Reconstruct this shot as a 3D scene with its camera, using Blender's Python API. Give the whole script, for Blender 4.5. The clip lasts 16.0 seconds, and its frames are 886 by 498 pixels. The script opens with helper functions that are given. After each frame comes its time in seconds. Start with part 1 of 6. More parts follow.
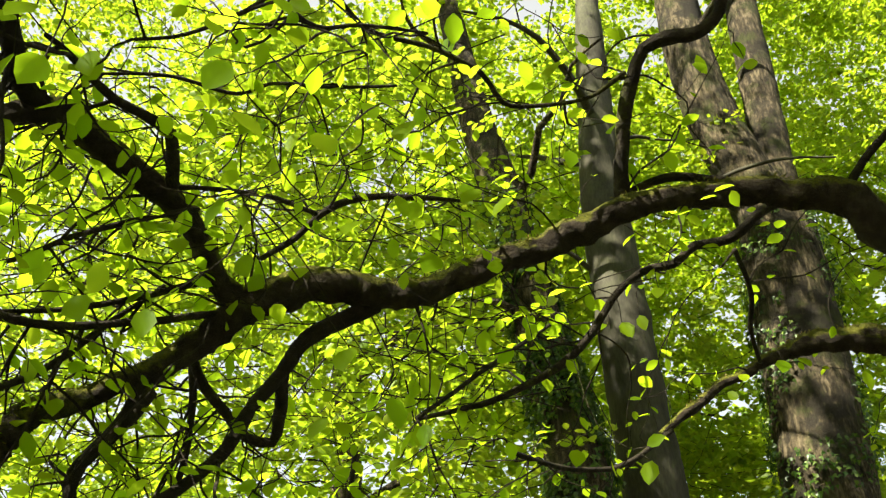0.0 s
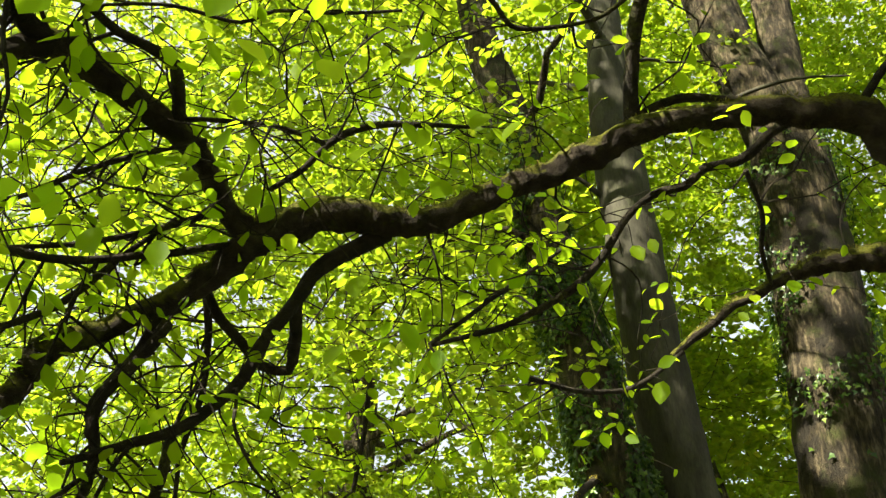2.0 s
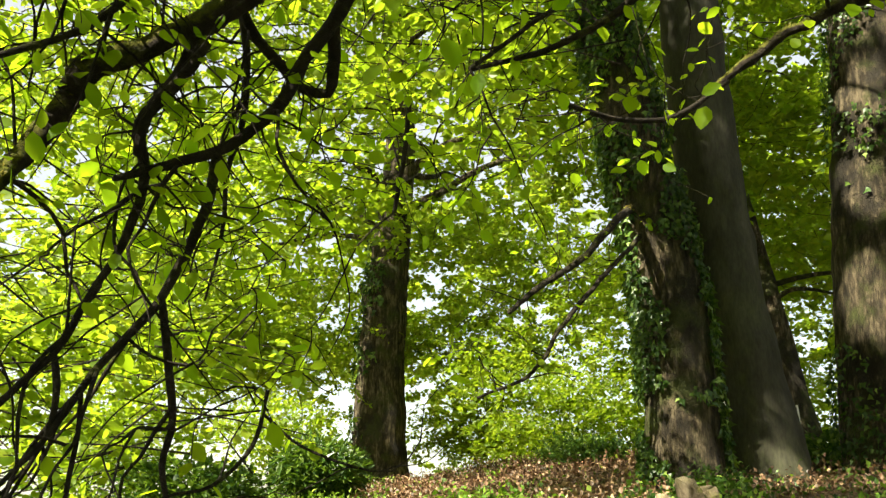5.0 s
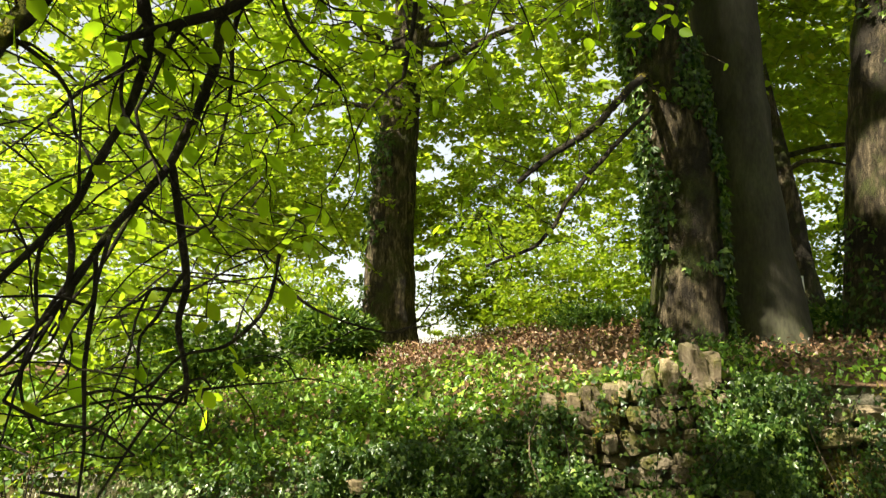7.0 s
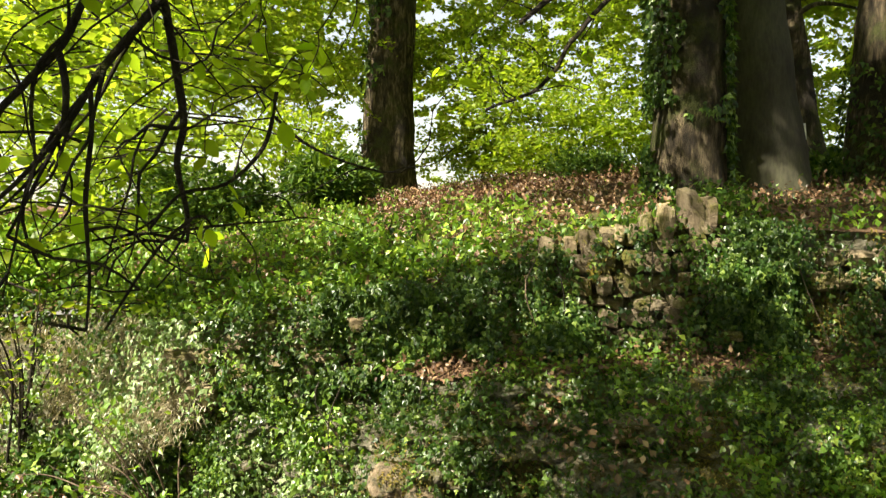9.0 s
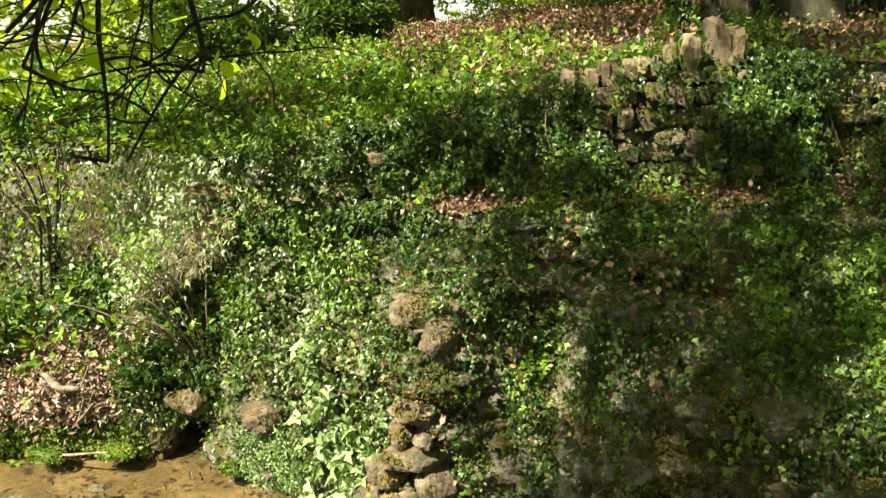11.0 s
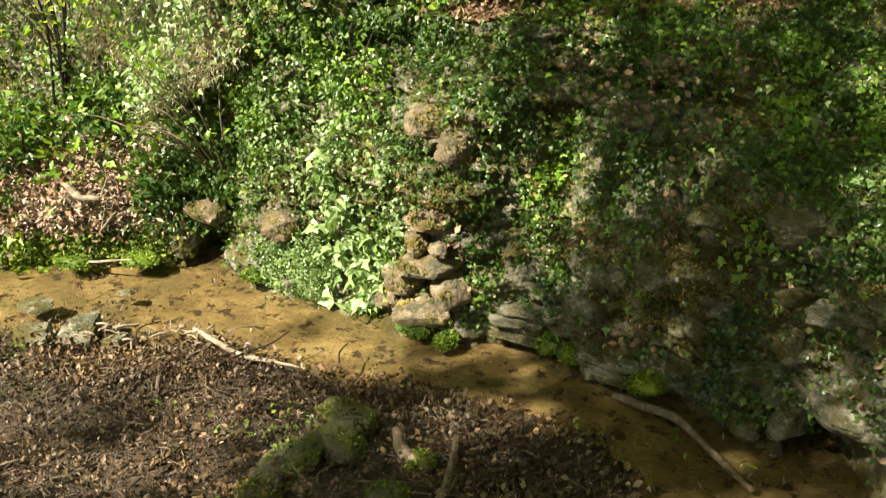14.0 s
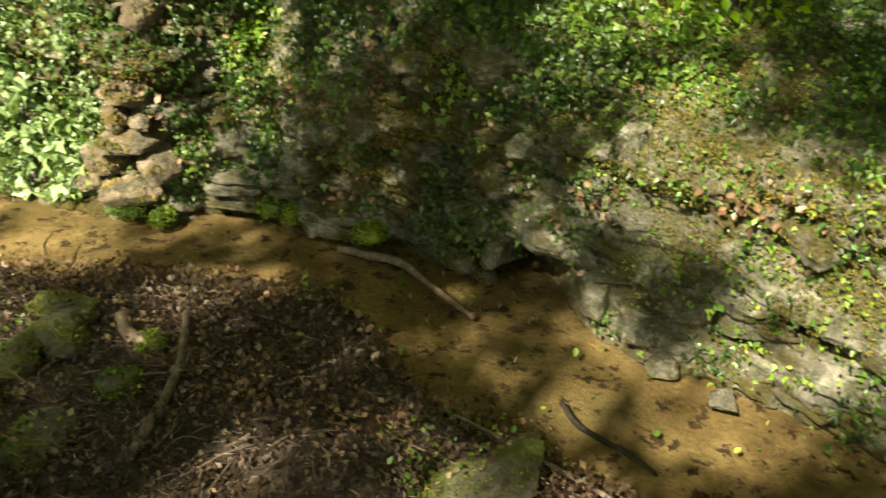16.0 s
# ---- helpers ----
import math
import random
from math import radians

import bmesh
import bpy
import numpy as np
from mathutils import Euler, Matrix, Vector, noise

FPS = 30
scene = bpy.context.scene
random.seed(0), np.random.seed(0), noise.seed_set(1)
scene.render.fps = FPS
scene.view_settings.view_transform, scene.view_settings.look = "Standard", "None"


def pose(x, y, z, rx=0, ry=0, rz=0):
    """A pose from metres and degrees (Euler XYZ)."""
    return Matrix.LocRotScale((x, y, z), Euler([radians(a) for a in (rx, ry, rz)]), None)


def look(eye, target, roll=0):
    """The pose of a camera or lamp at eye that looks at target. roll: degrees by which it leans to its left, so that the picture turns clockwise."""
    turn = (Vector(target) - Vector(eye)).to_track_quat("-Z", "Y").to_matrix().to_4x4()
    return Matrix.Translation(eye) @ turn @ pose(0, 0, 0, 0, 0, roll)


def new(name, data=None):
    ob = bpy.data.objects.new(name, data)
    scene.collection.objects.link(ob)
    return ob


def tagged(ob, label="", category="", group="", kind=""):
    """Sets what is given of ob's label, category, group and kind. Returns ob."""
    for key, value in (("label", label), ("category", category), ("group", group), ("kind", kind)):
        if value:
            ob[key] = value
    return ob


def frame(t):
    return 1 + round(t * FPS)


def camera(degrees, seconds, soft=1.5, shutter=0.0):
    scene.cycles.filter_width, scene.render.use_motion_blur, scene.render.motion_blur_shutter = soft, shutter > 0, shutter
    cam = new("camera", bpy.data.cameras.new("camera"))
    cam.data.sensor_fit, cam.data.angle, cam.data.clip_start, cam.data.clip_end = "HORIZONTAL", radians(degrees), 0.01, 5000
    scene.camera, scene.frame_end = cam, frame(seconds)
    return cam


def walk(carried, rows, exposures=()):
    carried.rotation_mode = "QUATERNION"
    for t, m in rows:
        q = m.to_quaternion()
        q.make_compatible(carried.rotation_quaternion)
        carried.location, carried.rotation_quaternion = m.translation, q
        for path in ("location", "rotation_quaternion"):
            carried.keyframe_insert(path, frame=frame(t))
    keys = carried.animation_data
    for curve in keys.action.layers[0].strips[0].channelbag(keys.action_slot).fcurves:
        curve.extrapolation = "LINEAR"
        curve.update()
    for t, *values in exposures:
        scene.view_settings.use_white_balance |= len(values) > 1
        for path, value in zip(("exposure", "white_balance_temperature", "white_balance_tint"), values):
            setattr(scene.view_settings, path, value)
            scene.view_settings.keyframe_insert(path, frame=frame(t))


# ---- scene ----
cam = camera(52.0, 16.0, soft=1.3, shutter=0.26)
ROWS = [
    (0.0, 0.0000, 0.0878, 2.0662, 127.01, 0.00, -0.01),
    (0.5, -0.0004, 0.0885, 2.0653, 126.41, 0.23, 0.44),
    (1.0, -0.0007, 0.0893, 2.0642, 125.72, 0.53, 0.80),
    (1.5, -0.0009, 0.0906, 2.0623, 124.52, 0.64, 0.99),
    (2.0, -0.0012, 0.0926, 2.0593, 122.61, 0.65, 1.19),
    (2.5, -0.0017, 0.0951, 2.0553, 120.16, 0.57, 1.35),
    (3.0, -0.0029, 0.0993, 2.0472, 115.43, 0.34, 1.81),
    (3.5, -0.0039, 0.1002, 2.0453, 114.31, -0.05, 2.23),
    (4.0, -0.0050, 0.1023, 2.0400, 111.33, -0.31, 2.69),
    (6.5, -0.0071, 0.1080, 2.0197, 100.30, -1.08, 3.58),
    (7.0, -0.0073, 0.1087, 2.0151, 97.92, -1.18, 3.66),
    (7.5, -0.0072, 0.1092, 2.0108, 95.62, -1.31, 3.64),
    (8.0, -0.0070, 0.1096, 2.0062, 93.24, -1.38, 3.55),
    (8.5, -0.0069, 0.1098, 2.0021, 91.08, -1.47, 3.57),
    (9.0, -0.0068, 0.1097, 1.9968, 88.31, -1.58, 3.58),
    (9.5, -0.0066, 0.1095, 1.9921, 85.88, -1.56, 3.54),
    (10.0, -0.0067, 0.1090, 1.9866, 83.02, -1.41, 3.71),
    (12.5, -0.0106, 0.1046, 1.9677, 72.94, -1.43, 6.24),
    (13.0, -0.0106, 0.1036, 1.9647, 71.29, -1.41, 6.33),
    (13.5, -0.0102, 0.1022, 1.9607, 69.06, -1.23, 6.18),
    (14.0, -0.0091, 0.1005, 1.9562, 66.53, -1.13, 5.64),
    (14.5, -0.0070, 0.0990, 1.9525, 64.41, -1.02, 4.54),
    (15.0, -0.0034, 0.0972, 1.9487, 62.18, -0.95, 2.53),
    (15.5, 0.0083, 0.0952, 1.9455, 60.29, -1.27, -4.24),
    (16.0, 0.0235, 0.0909, 1.9428, 58.59, -3.08, -12.64),
]
walk(cam, [(t, pose(x, y, z, rx, ry, rz)) for t, x, y, z, rx, ry, rz in ROWS],
     exposures=[(0.0, 2.12, 7000, 6), (4.0, 2.05, 7000, 7), (7.0, 1.84, 7000, 10), (9.5, 1.8, 7000, 13), (12.5, 1.86, 6900, 11), (16.0, 1.8, 7200, 9)])

# ---- world and sun ----
SUN_EL, SUN_AZ = 44.0, -134.0  # height, and bearing of the sun clockwise from straight ahead
world = bpy.data.worlds.new("sky")
scene.world = world
world.use_nodes = True
wn = world.node_tree.nodes
sky = wn.new("ShaderNodeTexSky")
sky.sky_type, sky.sun_disc = "NISHITA", False
sky.sun_elevation, sky.sun_rotation = radians(SUN_EL), radians(SUN_AZ)
sky.air_density, sky.dust_density, sky.ozone_density = 1.0, 0.8, 0.4
wn["Background"].inputs["Strength"].default_value = 0.036
haze = wn.new("ShaderNodeVectorMath")  # a thin even veil of cloud
haze.operation = "ADD"
haze.inputs[1].default_value = (4.6, 4.4, 3.8)
world.node_tree.links.new(sky.outputs[0], haze.inputs[0])
world.node_tree.links.new(haze.outputs[0], wn["Background"].inputs["Color"])
sun = new("sun", bpy.data.lights.new("sun", "SUN"))
sun.data.energy, sun.data.angle, sun.data.color = 5.0, radians(0.6), (1.0, 0.93, 0.8)
sd = Vector((math.sin(radians(SUN_AZ)) * math.cos(radians(SUN_EL)), math.cos(radians(SUN_AZ)) * math.cos(radians(SUN_EL)), math.sin(radians(SUN_EL))))
sun.matrix_world = look(sd * 60, (0, 0, 0))

rng = np.random.default_rng(7)


# ---- materials ----
def nodes_of(name):
    m = bpy.data.materials.new(name)
    m.use_nodes = True
    nt = m.node_tree
    return m, nt, nt.nodes, nt.links


def ramp(nt, fac, stops):
    r = nt.nodes.new("ShaderNodeValToRGB")
    e = r.color_ramp.elements
    while len(e) < len(stops):
        e.new(0.5)
    for el, (p, c) in zip(e, stops):
        el.position, el.color = p, (*c, 1)
    nt.links.new(fac, r.inputs[0])
    return r.outputs[0]


def tex(nt, scale, detail=6.0, rough=0.6, stretch=(1, 1, 1), kind="Noise"):
    co = nt.nodes.new("ShaderNodeNewGeometry")
    mp = nt.nodes.new("ShaderNodeMapping")
    mp.inputs["Scale"].default_value = stretch
    nt.links.new(co.outputs["Position"], mp.inputs[0])
    t = nt.nodes.new("ShaderNodeTex" + kind)
    t.inputs["Scale"].default_value = scale
    if kind == "Noise":
        t.inputs["Detail"].default_value, t.inputs["Roughness"].default_value = detail, rough
    nt.links.new(mp.outputs[0], t.inputs["Vector"])
    return t.outputs[0]


def mix(nt, fac, a, b, mode="MIX"):
    m = nt.nodes.new("ShaderNodeMix")
    m.data_type, m.blend_type = "RGBA", mode
    for sock, v in ((m.inputs[0], fac), (m.inputs[6], a), (m.inputs[7], b)):
        if isinstance(v, (int, float)):
            sock.default_value = v
        elif isinstance(v, tuple):
            sock.default_value = (*v, 1)
        else:
            nt.links.new(v, sock)
    return m.outputs[2]


def bump(nt, height, strength, dist):
    b = nt.nodes.new("ShaderNodeBump")
    b.inputs["Strength"].default_value, b.inputs["Distance"].default_value = strength, dist
    nt.links.new(height, b.inputs["Height"])
    return b.outputs[0]


def leaf_material(name, stops, through_stops, share, gloss, rough=0.45, patch=0.0):
    """A leaf: a matt face, light that comes through it, and a thin sheen; each leaf has its own tone."""
    m, nt, n, l = nodes_of(name)
    geo = n.new("ShaderNodeNewGeometry")
    info = n.new("ShaderNodeObjectInfo")
    add = n.new("ShaderNodeMath")
    add.operation = "ADD"
    l.new(geo.outputs["Random Per Island"], add.inputs[0])
    l.new(info.outputs["Random"], add.inputs[1])
    fr = n.new("ShaderNodeMath")
    fr.operation = "FRACT"
    l.new(add.outputs[0], fr.inputs[0])
    vein = tex(nt, 60.0, 3.0)
    d, t, g = n.new("ShaderNodeBsdfDiffuse"), n.new("ShaderNodeBsdfTranslucent"), n.new("ShaderNodeBsdfGlossy")
    col = mix(nt, 0.35, ramp(nt, fr.outputs[0], stops), vein, "OVERLAY")
    if patch:  # stands of plants differ in tone
        col = mix(nt, patch, col, ramp(nt, tex(nt, 2.6, 4.0, 0.6), ((0.36, (0.55, 0.62, 0.55)), (0.5, (1.0, 1.0, 1.0)), (0.62, (2.0, 1.9, 1.6)))), "MULTIPLY")
    l.new(col, d.inputs["Color"])
    l.new(ramp(nt, fr.outputs[0], through_stops), t.inputs["Color"])
    g.inputs["Roughness"].default_value = rough
    g.inputs["Color"].default_value = (0.9, 0.95, 0.9, 1)
    a, b = n.new("ShaderNodeMixShader"), n.new("ShaderNodeMixShader")
    a.inputs[0].default_value, b.inputs[0].default_value = share, gloss
    l.new(d.outputs[0], a.inputs[1])
    l.new(t.outputs[0], a.inputs[2])
    l.new(a.outputs[0], b.inputs[1])
    l.new(g.outputs[0], b.inputs[2])
    l.new(b.outputs[0], n["Material Output"].inputs["Surface"])
    return m


def rough_material(name, stops, scale, stretch=(1, 1, 1), bumps=((8.0, 0.6, 0.02),), rough=0.9, moss=None, island=0.0, stain=None, top=None, lichen=None):
    """Bark, rock, soil: noise colours in two scales, relief, and moss or stains in patches."""
    m, nt, n, l = nodes_of(name)
    p = n["Principled BSDF"]
    p.inputs["Roughness"].default_value = rough
    p.inputs["Specular IOR Level"].default_value = 0.25
    a = tex(nt, scale, 8.0, 0.65, stretch)
    col = ramp(nt, a, stops)
    fine = tex(nt, scale * 9, 4.0, 0.6, stretch)
    col = mix(nt, 0.55, col, fine, "OVERLAY")
    if island:
        geo, info = n.new("ShaderNodeNewGeometry"), n.new("ShaderNodeObjectInfo")
        s = n.new("ShaderNodeMath")
        s.operation = "ADD"
        l.new(geo.outputs["Random Per Island"], s.inputs[0])
        l.new(info.outputs["Random"], s.inputs[1])
        fr = n.new("ShaderNodeMath")
        fr.operation = "FRACT"
        l.new(s.outputs[0], fr.inputs[0])
        col = mix(nt, island, col, ramp(nt, fr.outputs[0], ((0.0, (0.25, 0.22, 0.18)), (0.5, (0.5, 0.5, 0.5)), (1.0, (0.8, 0.74, 0.6)))), "OVERLAY")
    for extra in (stain, lichen, moss):
        if extra:
            sc, lo, hi, c1, c2 = extra
            k = ramp(nt, tex(nt, sc, 6.0, 0.7), ((lo, (0, 0, 0)), (hi, (1, 1, 1))))
            col = mix(nt, k, col, ramp(nt, fine, ((0.3, c1), (0.7, c2))))
    if top:
        lo, hi, c1, c2 = top
        sep, g2 = n.new("ShaderNodeSeparateXYZ"), n.new("ShaderNodeNewGeometry")
        l.new(g2.outputs["Normal"], sep.inputs[0])
        ad = n.new("ShaderNodeMath")
        ad.operation = "MULTIPLY_ADD"
        l.new(tex(nt, 9.0, 5.0, 0.7), ad.inputs[0])
        ad.inputs[1].default_value = 1.6
        l.new(sep.outputs[2], ad.inputs[2])
        col = mix(nt, ramp(nt, ad.outputs[0], ((lo, (0, 0, 0)), (hi, (1, 1, 1)))), col, ramp(nt, fine, ((0.3, c1), (0.7, c2))))
    l.new(col, p.inputs["Base Color"])
    nrm = None
    for sc, st, dist in bumps:
        b = n.new("ShaderNodeBump")
        b.inputs["Strength"].default_value, b.inputs["Distance"].default_value = st, dist
        l.new(tex(nt, sc, 8.0, 0.7, stretch), b.inputs["Height"])
        if nrm:
            l.new(nrm, b.inputs["Normal"])
        nrm = b.outputs[0]
    l.new(nrm, p.inputs["Normal"])
    return m


BEECH = leaf_material("beech_leaf", ((0.0, (0.10, 0.18, 0.008)), (0.5, (0.145, 0.235, 0.011)), (1.0, (0.21, 0.28, 0.015))),
                      ((0.0, (0.29, 0.44, 0.02)), (0.6, (0.36, 0.50, 0.025)), (1.0, (0.44, 0.52, 0.03))), 0.65, 0.025)
BEECH_NEAR = leaf_material("beech_leaf_near", ((0.0, (0.10, 0.21, 0.006)), (1.0, (0.18, 0.29, 0.010))),
                           ((0.0, (0.34, 0.56, 0.018)), (1.0, (0.46, 0.62, 0.025))), 0.78, 0.003)
IVY = leaf_material("ivy_leaf", ((0.0, (0.011, 0.034, 0.006)), (0.5, (0.030, 0.068, 0.012)), (0.85, (0.075, 0.125, 0.022)), (1.0, (0.15, 0.22, 0.05))),
                    ((0.0, (0.08, 0.18, 0.01)), (1.0, (0.24, 0.40, 0.03))), 0.25, 0.03, 0.36, 0.9)
HERB = leaf_material("herb_leaf", ((0.0, (0.06, 0.14, 0.015)), (0.6, (0.12, 0.23, 0.02)), (1.0, (0.22, 0.30, 0.04))),
                     ((0.0, (0.2, 0.4, 0.02)), (1.0, (0.4, 0.55, 0.04))), 0.35, 0.04, 0.45, 0.8)
# pale climber and creeper leaves; on the ivy this colour stands for sunlight
PALE = leaf_material("pale_lit_leaf", ((0.0, (0.10, 0.18, 0.05)), (1.0, (0.27, 0.37, 0.14))), ((0.0, (0.2, 0.35, 0.05)), (1.0, (0.35, 0.5, 0.1))), 0.3, 0.06)
MOSS_GREEN = leaf_material("moss_green", ((0.0, (0.03, 0.07, 0.008)), (0.6, (0.10, 0.16, 0.014)), (1.0, (0.24, 0.27, 0.025))), ((0.0, (0.08, 0.16, 0.02)), (1.0, (0.2, 0.3, 0.03))), 0.2, 0.02, 0.6)
MOSS_TUFT = leaf_material("moss_tuft", ((0.0, (0.055, 0.062, 0.010)), (0.5, (0.125, 0.110, 0.018)), (1.0, (0.22, 0.165, 0.03))), ((0.0, (0.1, 0.14, 0.02)), (1.0, (0.3, 0.26, 0.05))), 0.2, 0.02, 0.6, 0.9)
LITTER = leaf_material("dead_leaf", ((0.0, (0.06, 0.032, 0.018)), (0.45, (0.135, 0.070, 0.034)), (0.8, (0.23, 0.135, 0.070)), (1.0, (0.40, 0.27, 0.15))),
                       ((0.0, (0.1, 0.05, 0.02)), (1.0, (0.25, 0.15, 0.06))), 0.1, 0.05, 0.5)
BANK_LITTER = leaf_material("rotted_leaf", ((0.0, (0.014, 0.010, 0.006)), (0.45, (0.052, 0.035, 0.023)), (0.94, (0.105, 0.07, 0.046)), (1.0, (0.30, 0.24, 0.17))),
                            ((0.0, (0.05, 0.03, 0.01)), (1.0, (0.15, 0.1, 0.04))), 0.05, 0.025, 0.5, 1.0)
BANK_LEAF = leaf_material("fallen_leaf", ((0.0, (0.03, 0.018, 0.011)), (0.5, (0.075, 0.046, 0.026)), (0.85, (0.11, 0.072, 0.042)), (1.0, (0.20, 0.145, 0.09))),
                          ((0.0, (0.05, 0.03, 0.01)), (1.0, (0.15, 0.1, 0.04))), 0.05, 0.025, 0.5, 0.9)
DRY_LITTER = leaf_material("sunbleached_leaf", ((0.0, (0.13, 0.075, 0.05)), (0.5, (0.34, 0.23, 0.165)), (1.0, (0.58, 0.45, 0.35))), ((0.0, (0.15, 0.09, 0.05)), (1.0, (0.3, 0.2, 0.12))), 0.1, 0.04, 0.5)
STRAW = leaf_material("dry_grass", ((0.0, (0.26, 0.22, 0.12)), (0.5, (0.55, 0.50, 0.36)), (1.0, (0.76, 0.73, 0.58))), ((0.0, (0.2, 0.17, 0.08)), (1.0, (0.4, 0.35, 0.2))), 0.2, 0.03, 0.5)
BARK = rough_material("bark", ((0.3, (0.012, 0.010, 0.007)), (0.55, (0.036, 0.029, 0.02)), (0.75, (0.085, 0.07, 0.048))), 14.0, (1, 1, 1),
                      ((22.0, 1.0, 0.04), (110.0, 0.9, 0.008)), 0.95, (5.0, 0.56, 0.70, (0.05, 0.06, 0.01), (0.12, 0.13, 0.02)), top=(1.0, 1.5, (0.035, 0.04, 0.008), (0.11, 0.10, 0.02)))
BARK_MOSSY = rough_material("mossy_bark", ((0.3, (0.016, 0.012, 0.008)), (0.52, (0.040, 0.031, 0.021)), (0.72, (0.085, 0.068, 0.047))), 20.0, (1, 1, 1),
                            ((26.0, 1.0, 0.04), (120.0, 0.9, 0.008)), 0.95, (7.0, 0.58, 0.70, (0.05, 0.06, 0.01), (0.14, 0.14, 0.03)), top=(0.75, 1.2, (0.05, 0.06, 0.008), (0.17, 0.165, 0.02)))
BARK_GREY = rough_material("bark_grey", ((0.36, (0.018, 0.015, 0.009)), (0.5, (0.075, 0.06, 0.036)), (0.64, (0.24, 0.195, 0.12))), 10.0, (2.2, 2.2, 0.6),
                           ((11.0, 1.0, 0.10), (42.0, 1.0, 0.03)), 0.92, (3.2, 0.50, 0.64, (0.035, 0.045, 0.012), (0.09, 0.10, 0.03)), 0.0, (1.7, 0.50, 0.58, (0.018, 0.016, 0.011), (0.05, 0.043, 0.03)))
BARK_SMOOTH = rough_material("bark_smooth", ((0.3, (0.026, 0.025, 0.017)), (0.6, (0.060, 0.058, 0.040)), (0.8, (0.105, 0.10, 0.07))), 3.0, (2, 2, 0.6),
                             ((14.0, 0.35, 0.01), (60.0, 0.3, 0.003)), 0.85, (1.0, 0.5, 0.75, (0.05, 0.06, 0.025), (0.10, 0.11, 0.05)))
ROCK = rough_material("limestone", ((0.25, (0.05, 0.047, 0.032)), (0.5, (0.165, 0.155, 0.11)), (0.75, (0.38, 0.365, 0.28))), 11.0, (1, 1, 1.3),
                      ((9.0, 0.9, 0.05), (45.0, 0.7, 0.012)), 0.9, (6.0, 0.46, 0.58, (0.035, 0.038, 0.010), (0.12, 0.095, 0.025)), 0.0,
                      (15.0, 0.47, 0.60, (0.045, 0.05, 0.028), (0.12, 0.125, 0.07)), None, (10.0, 0.58, 0.66, (0.25, 0.24, 0.18), (0.48, 0.46, 0.35)))
STONE = rough_material("wall_stone", ((0.25, (0.09, 0.075, 0.05)), (0.5, (0.20, 0.165, 0.11)), (0.75, (0.38, 0.33, 0.235))), 9.0, (1, 1, 1),
                       ((14.0, 0.8, 0.03), (60.0, 0.6, 0.008)), 0.9, (6.0, 0.48, 0.62, (0.05, 0.06, 0.012), (0.14, 0.13, 0.03)), 0.6)
COLUMN_STONE = rough_material("weathered_stone", ((0.25, (0.075, 0.058, 0.036)), (0.5, (0.21, 0.165, 0.105)), (0.75, (0.44, 0.375, 0.27))), 12.0, (1, 1, 1),
                              ((14.0, 0.9, 0.04), (60.0, 0.8, 0.01)), 0.9, (8.0, 0.55, 0.66, (0.06, 0.055, 0.012), (0.18, 0.13, 0.03)), 0.4, (15.0, 0.47, 0.60, (0.045, 0.045, 0.028), (0.12, 0.115, 0.07)), top=(1.0, 1.45, (0.07, 0.055, 0.010), (0.20, 0.14, 0.03)))
SOIL = rough_material("soil", ((0.3, (0.03, 0.023, 0.015)), (0.55, (0.075, 0.055, 0.036)), (0.8, (0.15, 0.115, 0.078))), 7.0, (1, 1, 1),
                      ((25.0, 1.0, 0.03), (110.0, 0.9, 0.008)), 0.95, (2.2, 0.55, 0.7, (0.04, 0.05, 0.015), (0.09, 0.09, 0.03)))
HILLSOIL = rough_material("leaf_litter_soil", ((0.3, (0.05, 0.033, 0.02)), (0.5, (0.16, 0.095, 0.055)), (0.75, (0.30, 0.20, 0.12))), 5.0, (1, 1, 1),
                          ((20.0, 1.0, 0.04), (90.0, 0.9, 0.01)), 0.95, (0.6, 0.5, 0.62, (0.04, 0.07, 0.012), (0.11, 0.15, 0.03)))
SAND = rough_material("stream_bed", ((0.25, (0.07, 0.05, 0.018)), (0.5, (0.165, 0.117, 0.045)), (0.75, (0.31, 0.235, 0.105))), 5.0, (1, 1, 1),
                      ((45.0, 1.0, 0.015), (150.0, 1.0, 0.006)), 0.8, (13.0, 0.555, 0.60, (0.02, 0.012, 0.006), (0.06, 0.038, 0.016)), 0.0,
                      (1.4, 0.50, 0.66, (0.06, 0.055, 0.02), (0.12, 0.10, 0.035)))
WOOD = rough_material("dead_wood", ((0.3, (0.05, 0.036, 0.024)), (0.55, (0.14, 0.105, 0.07)), (0.8, (0.30, 0.25, 0.18))), 26.0, (1, 1, 1),
                      ((60.0, 0.6, 0.006),), 0.85)
PALE_WOOD = rough_material("bleached_wood", ((0.3, (0.10, 0.08, 0.055)), (0.55, (0.24, 0.20, 0.145)), (0.8, (0.44, 0.39, 0.30))), 26.0, (1, 1, 1),
                           ((60.0, 0.6, 0.006),), 0.8)
MOSSY_STONE = rough_material("mossy_stone", ((0.25, (0.045, 0.04, 0.03)), (0.5, (0.10, 0.09, 0.062)), (0.75, (0.20, 0.18, 0.13))), 9.0, (1, 1, 1),
                             ((12.0, 0.9, 0.04), (60.0, 0.8, 0.01)), 0.95, (7.0, 0.42, 0.56, (0.04, 0.06, 0.010), (0.13, 0.14, 0.02)), top=(1.2, 1.6, (0.04, 0.055, 0.008), (0.15, 0.16, 0.02)))
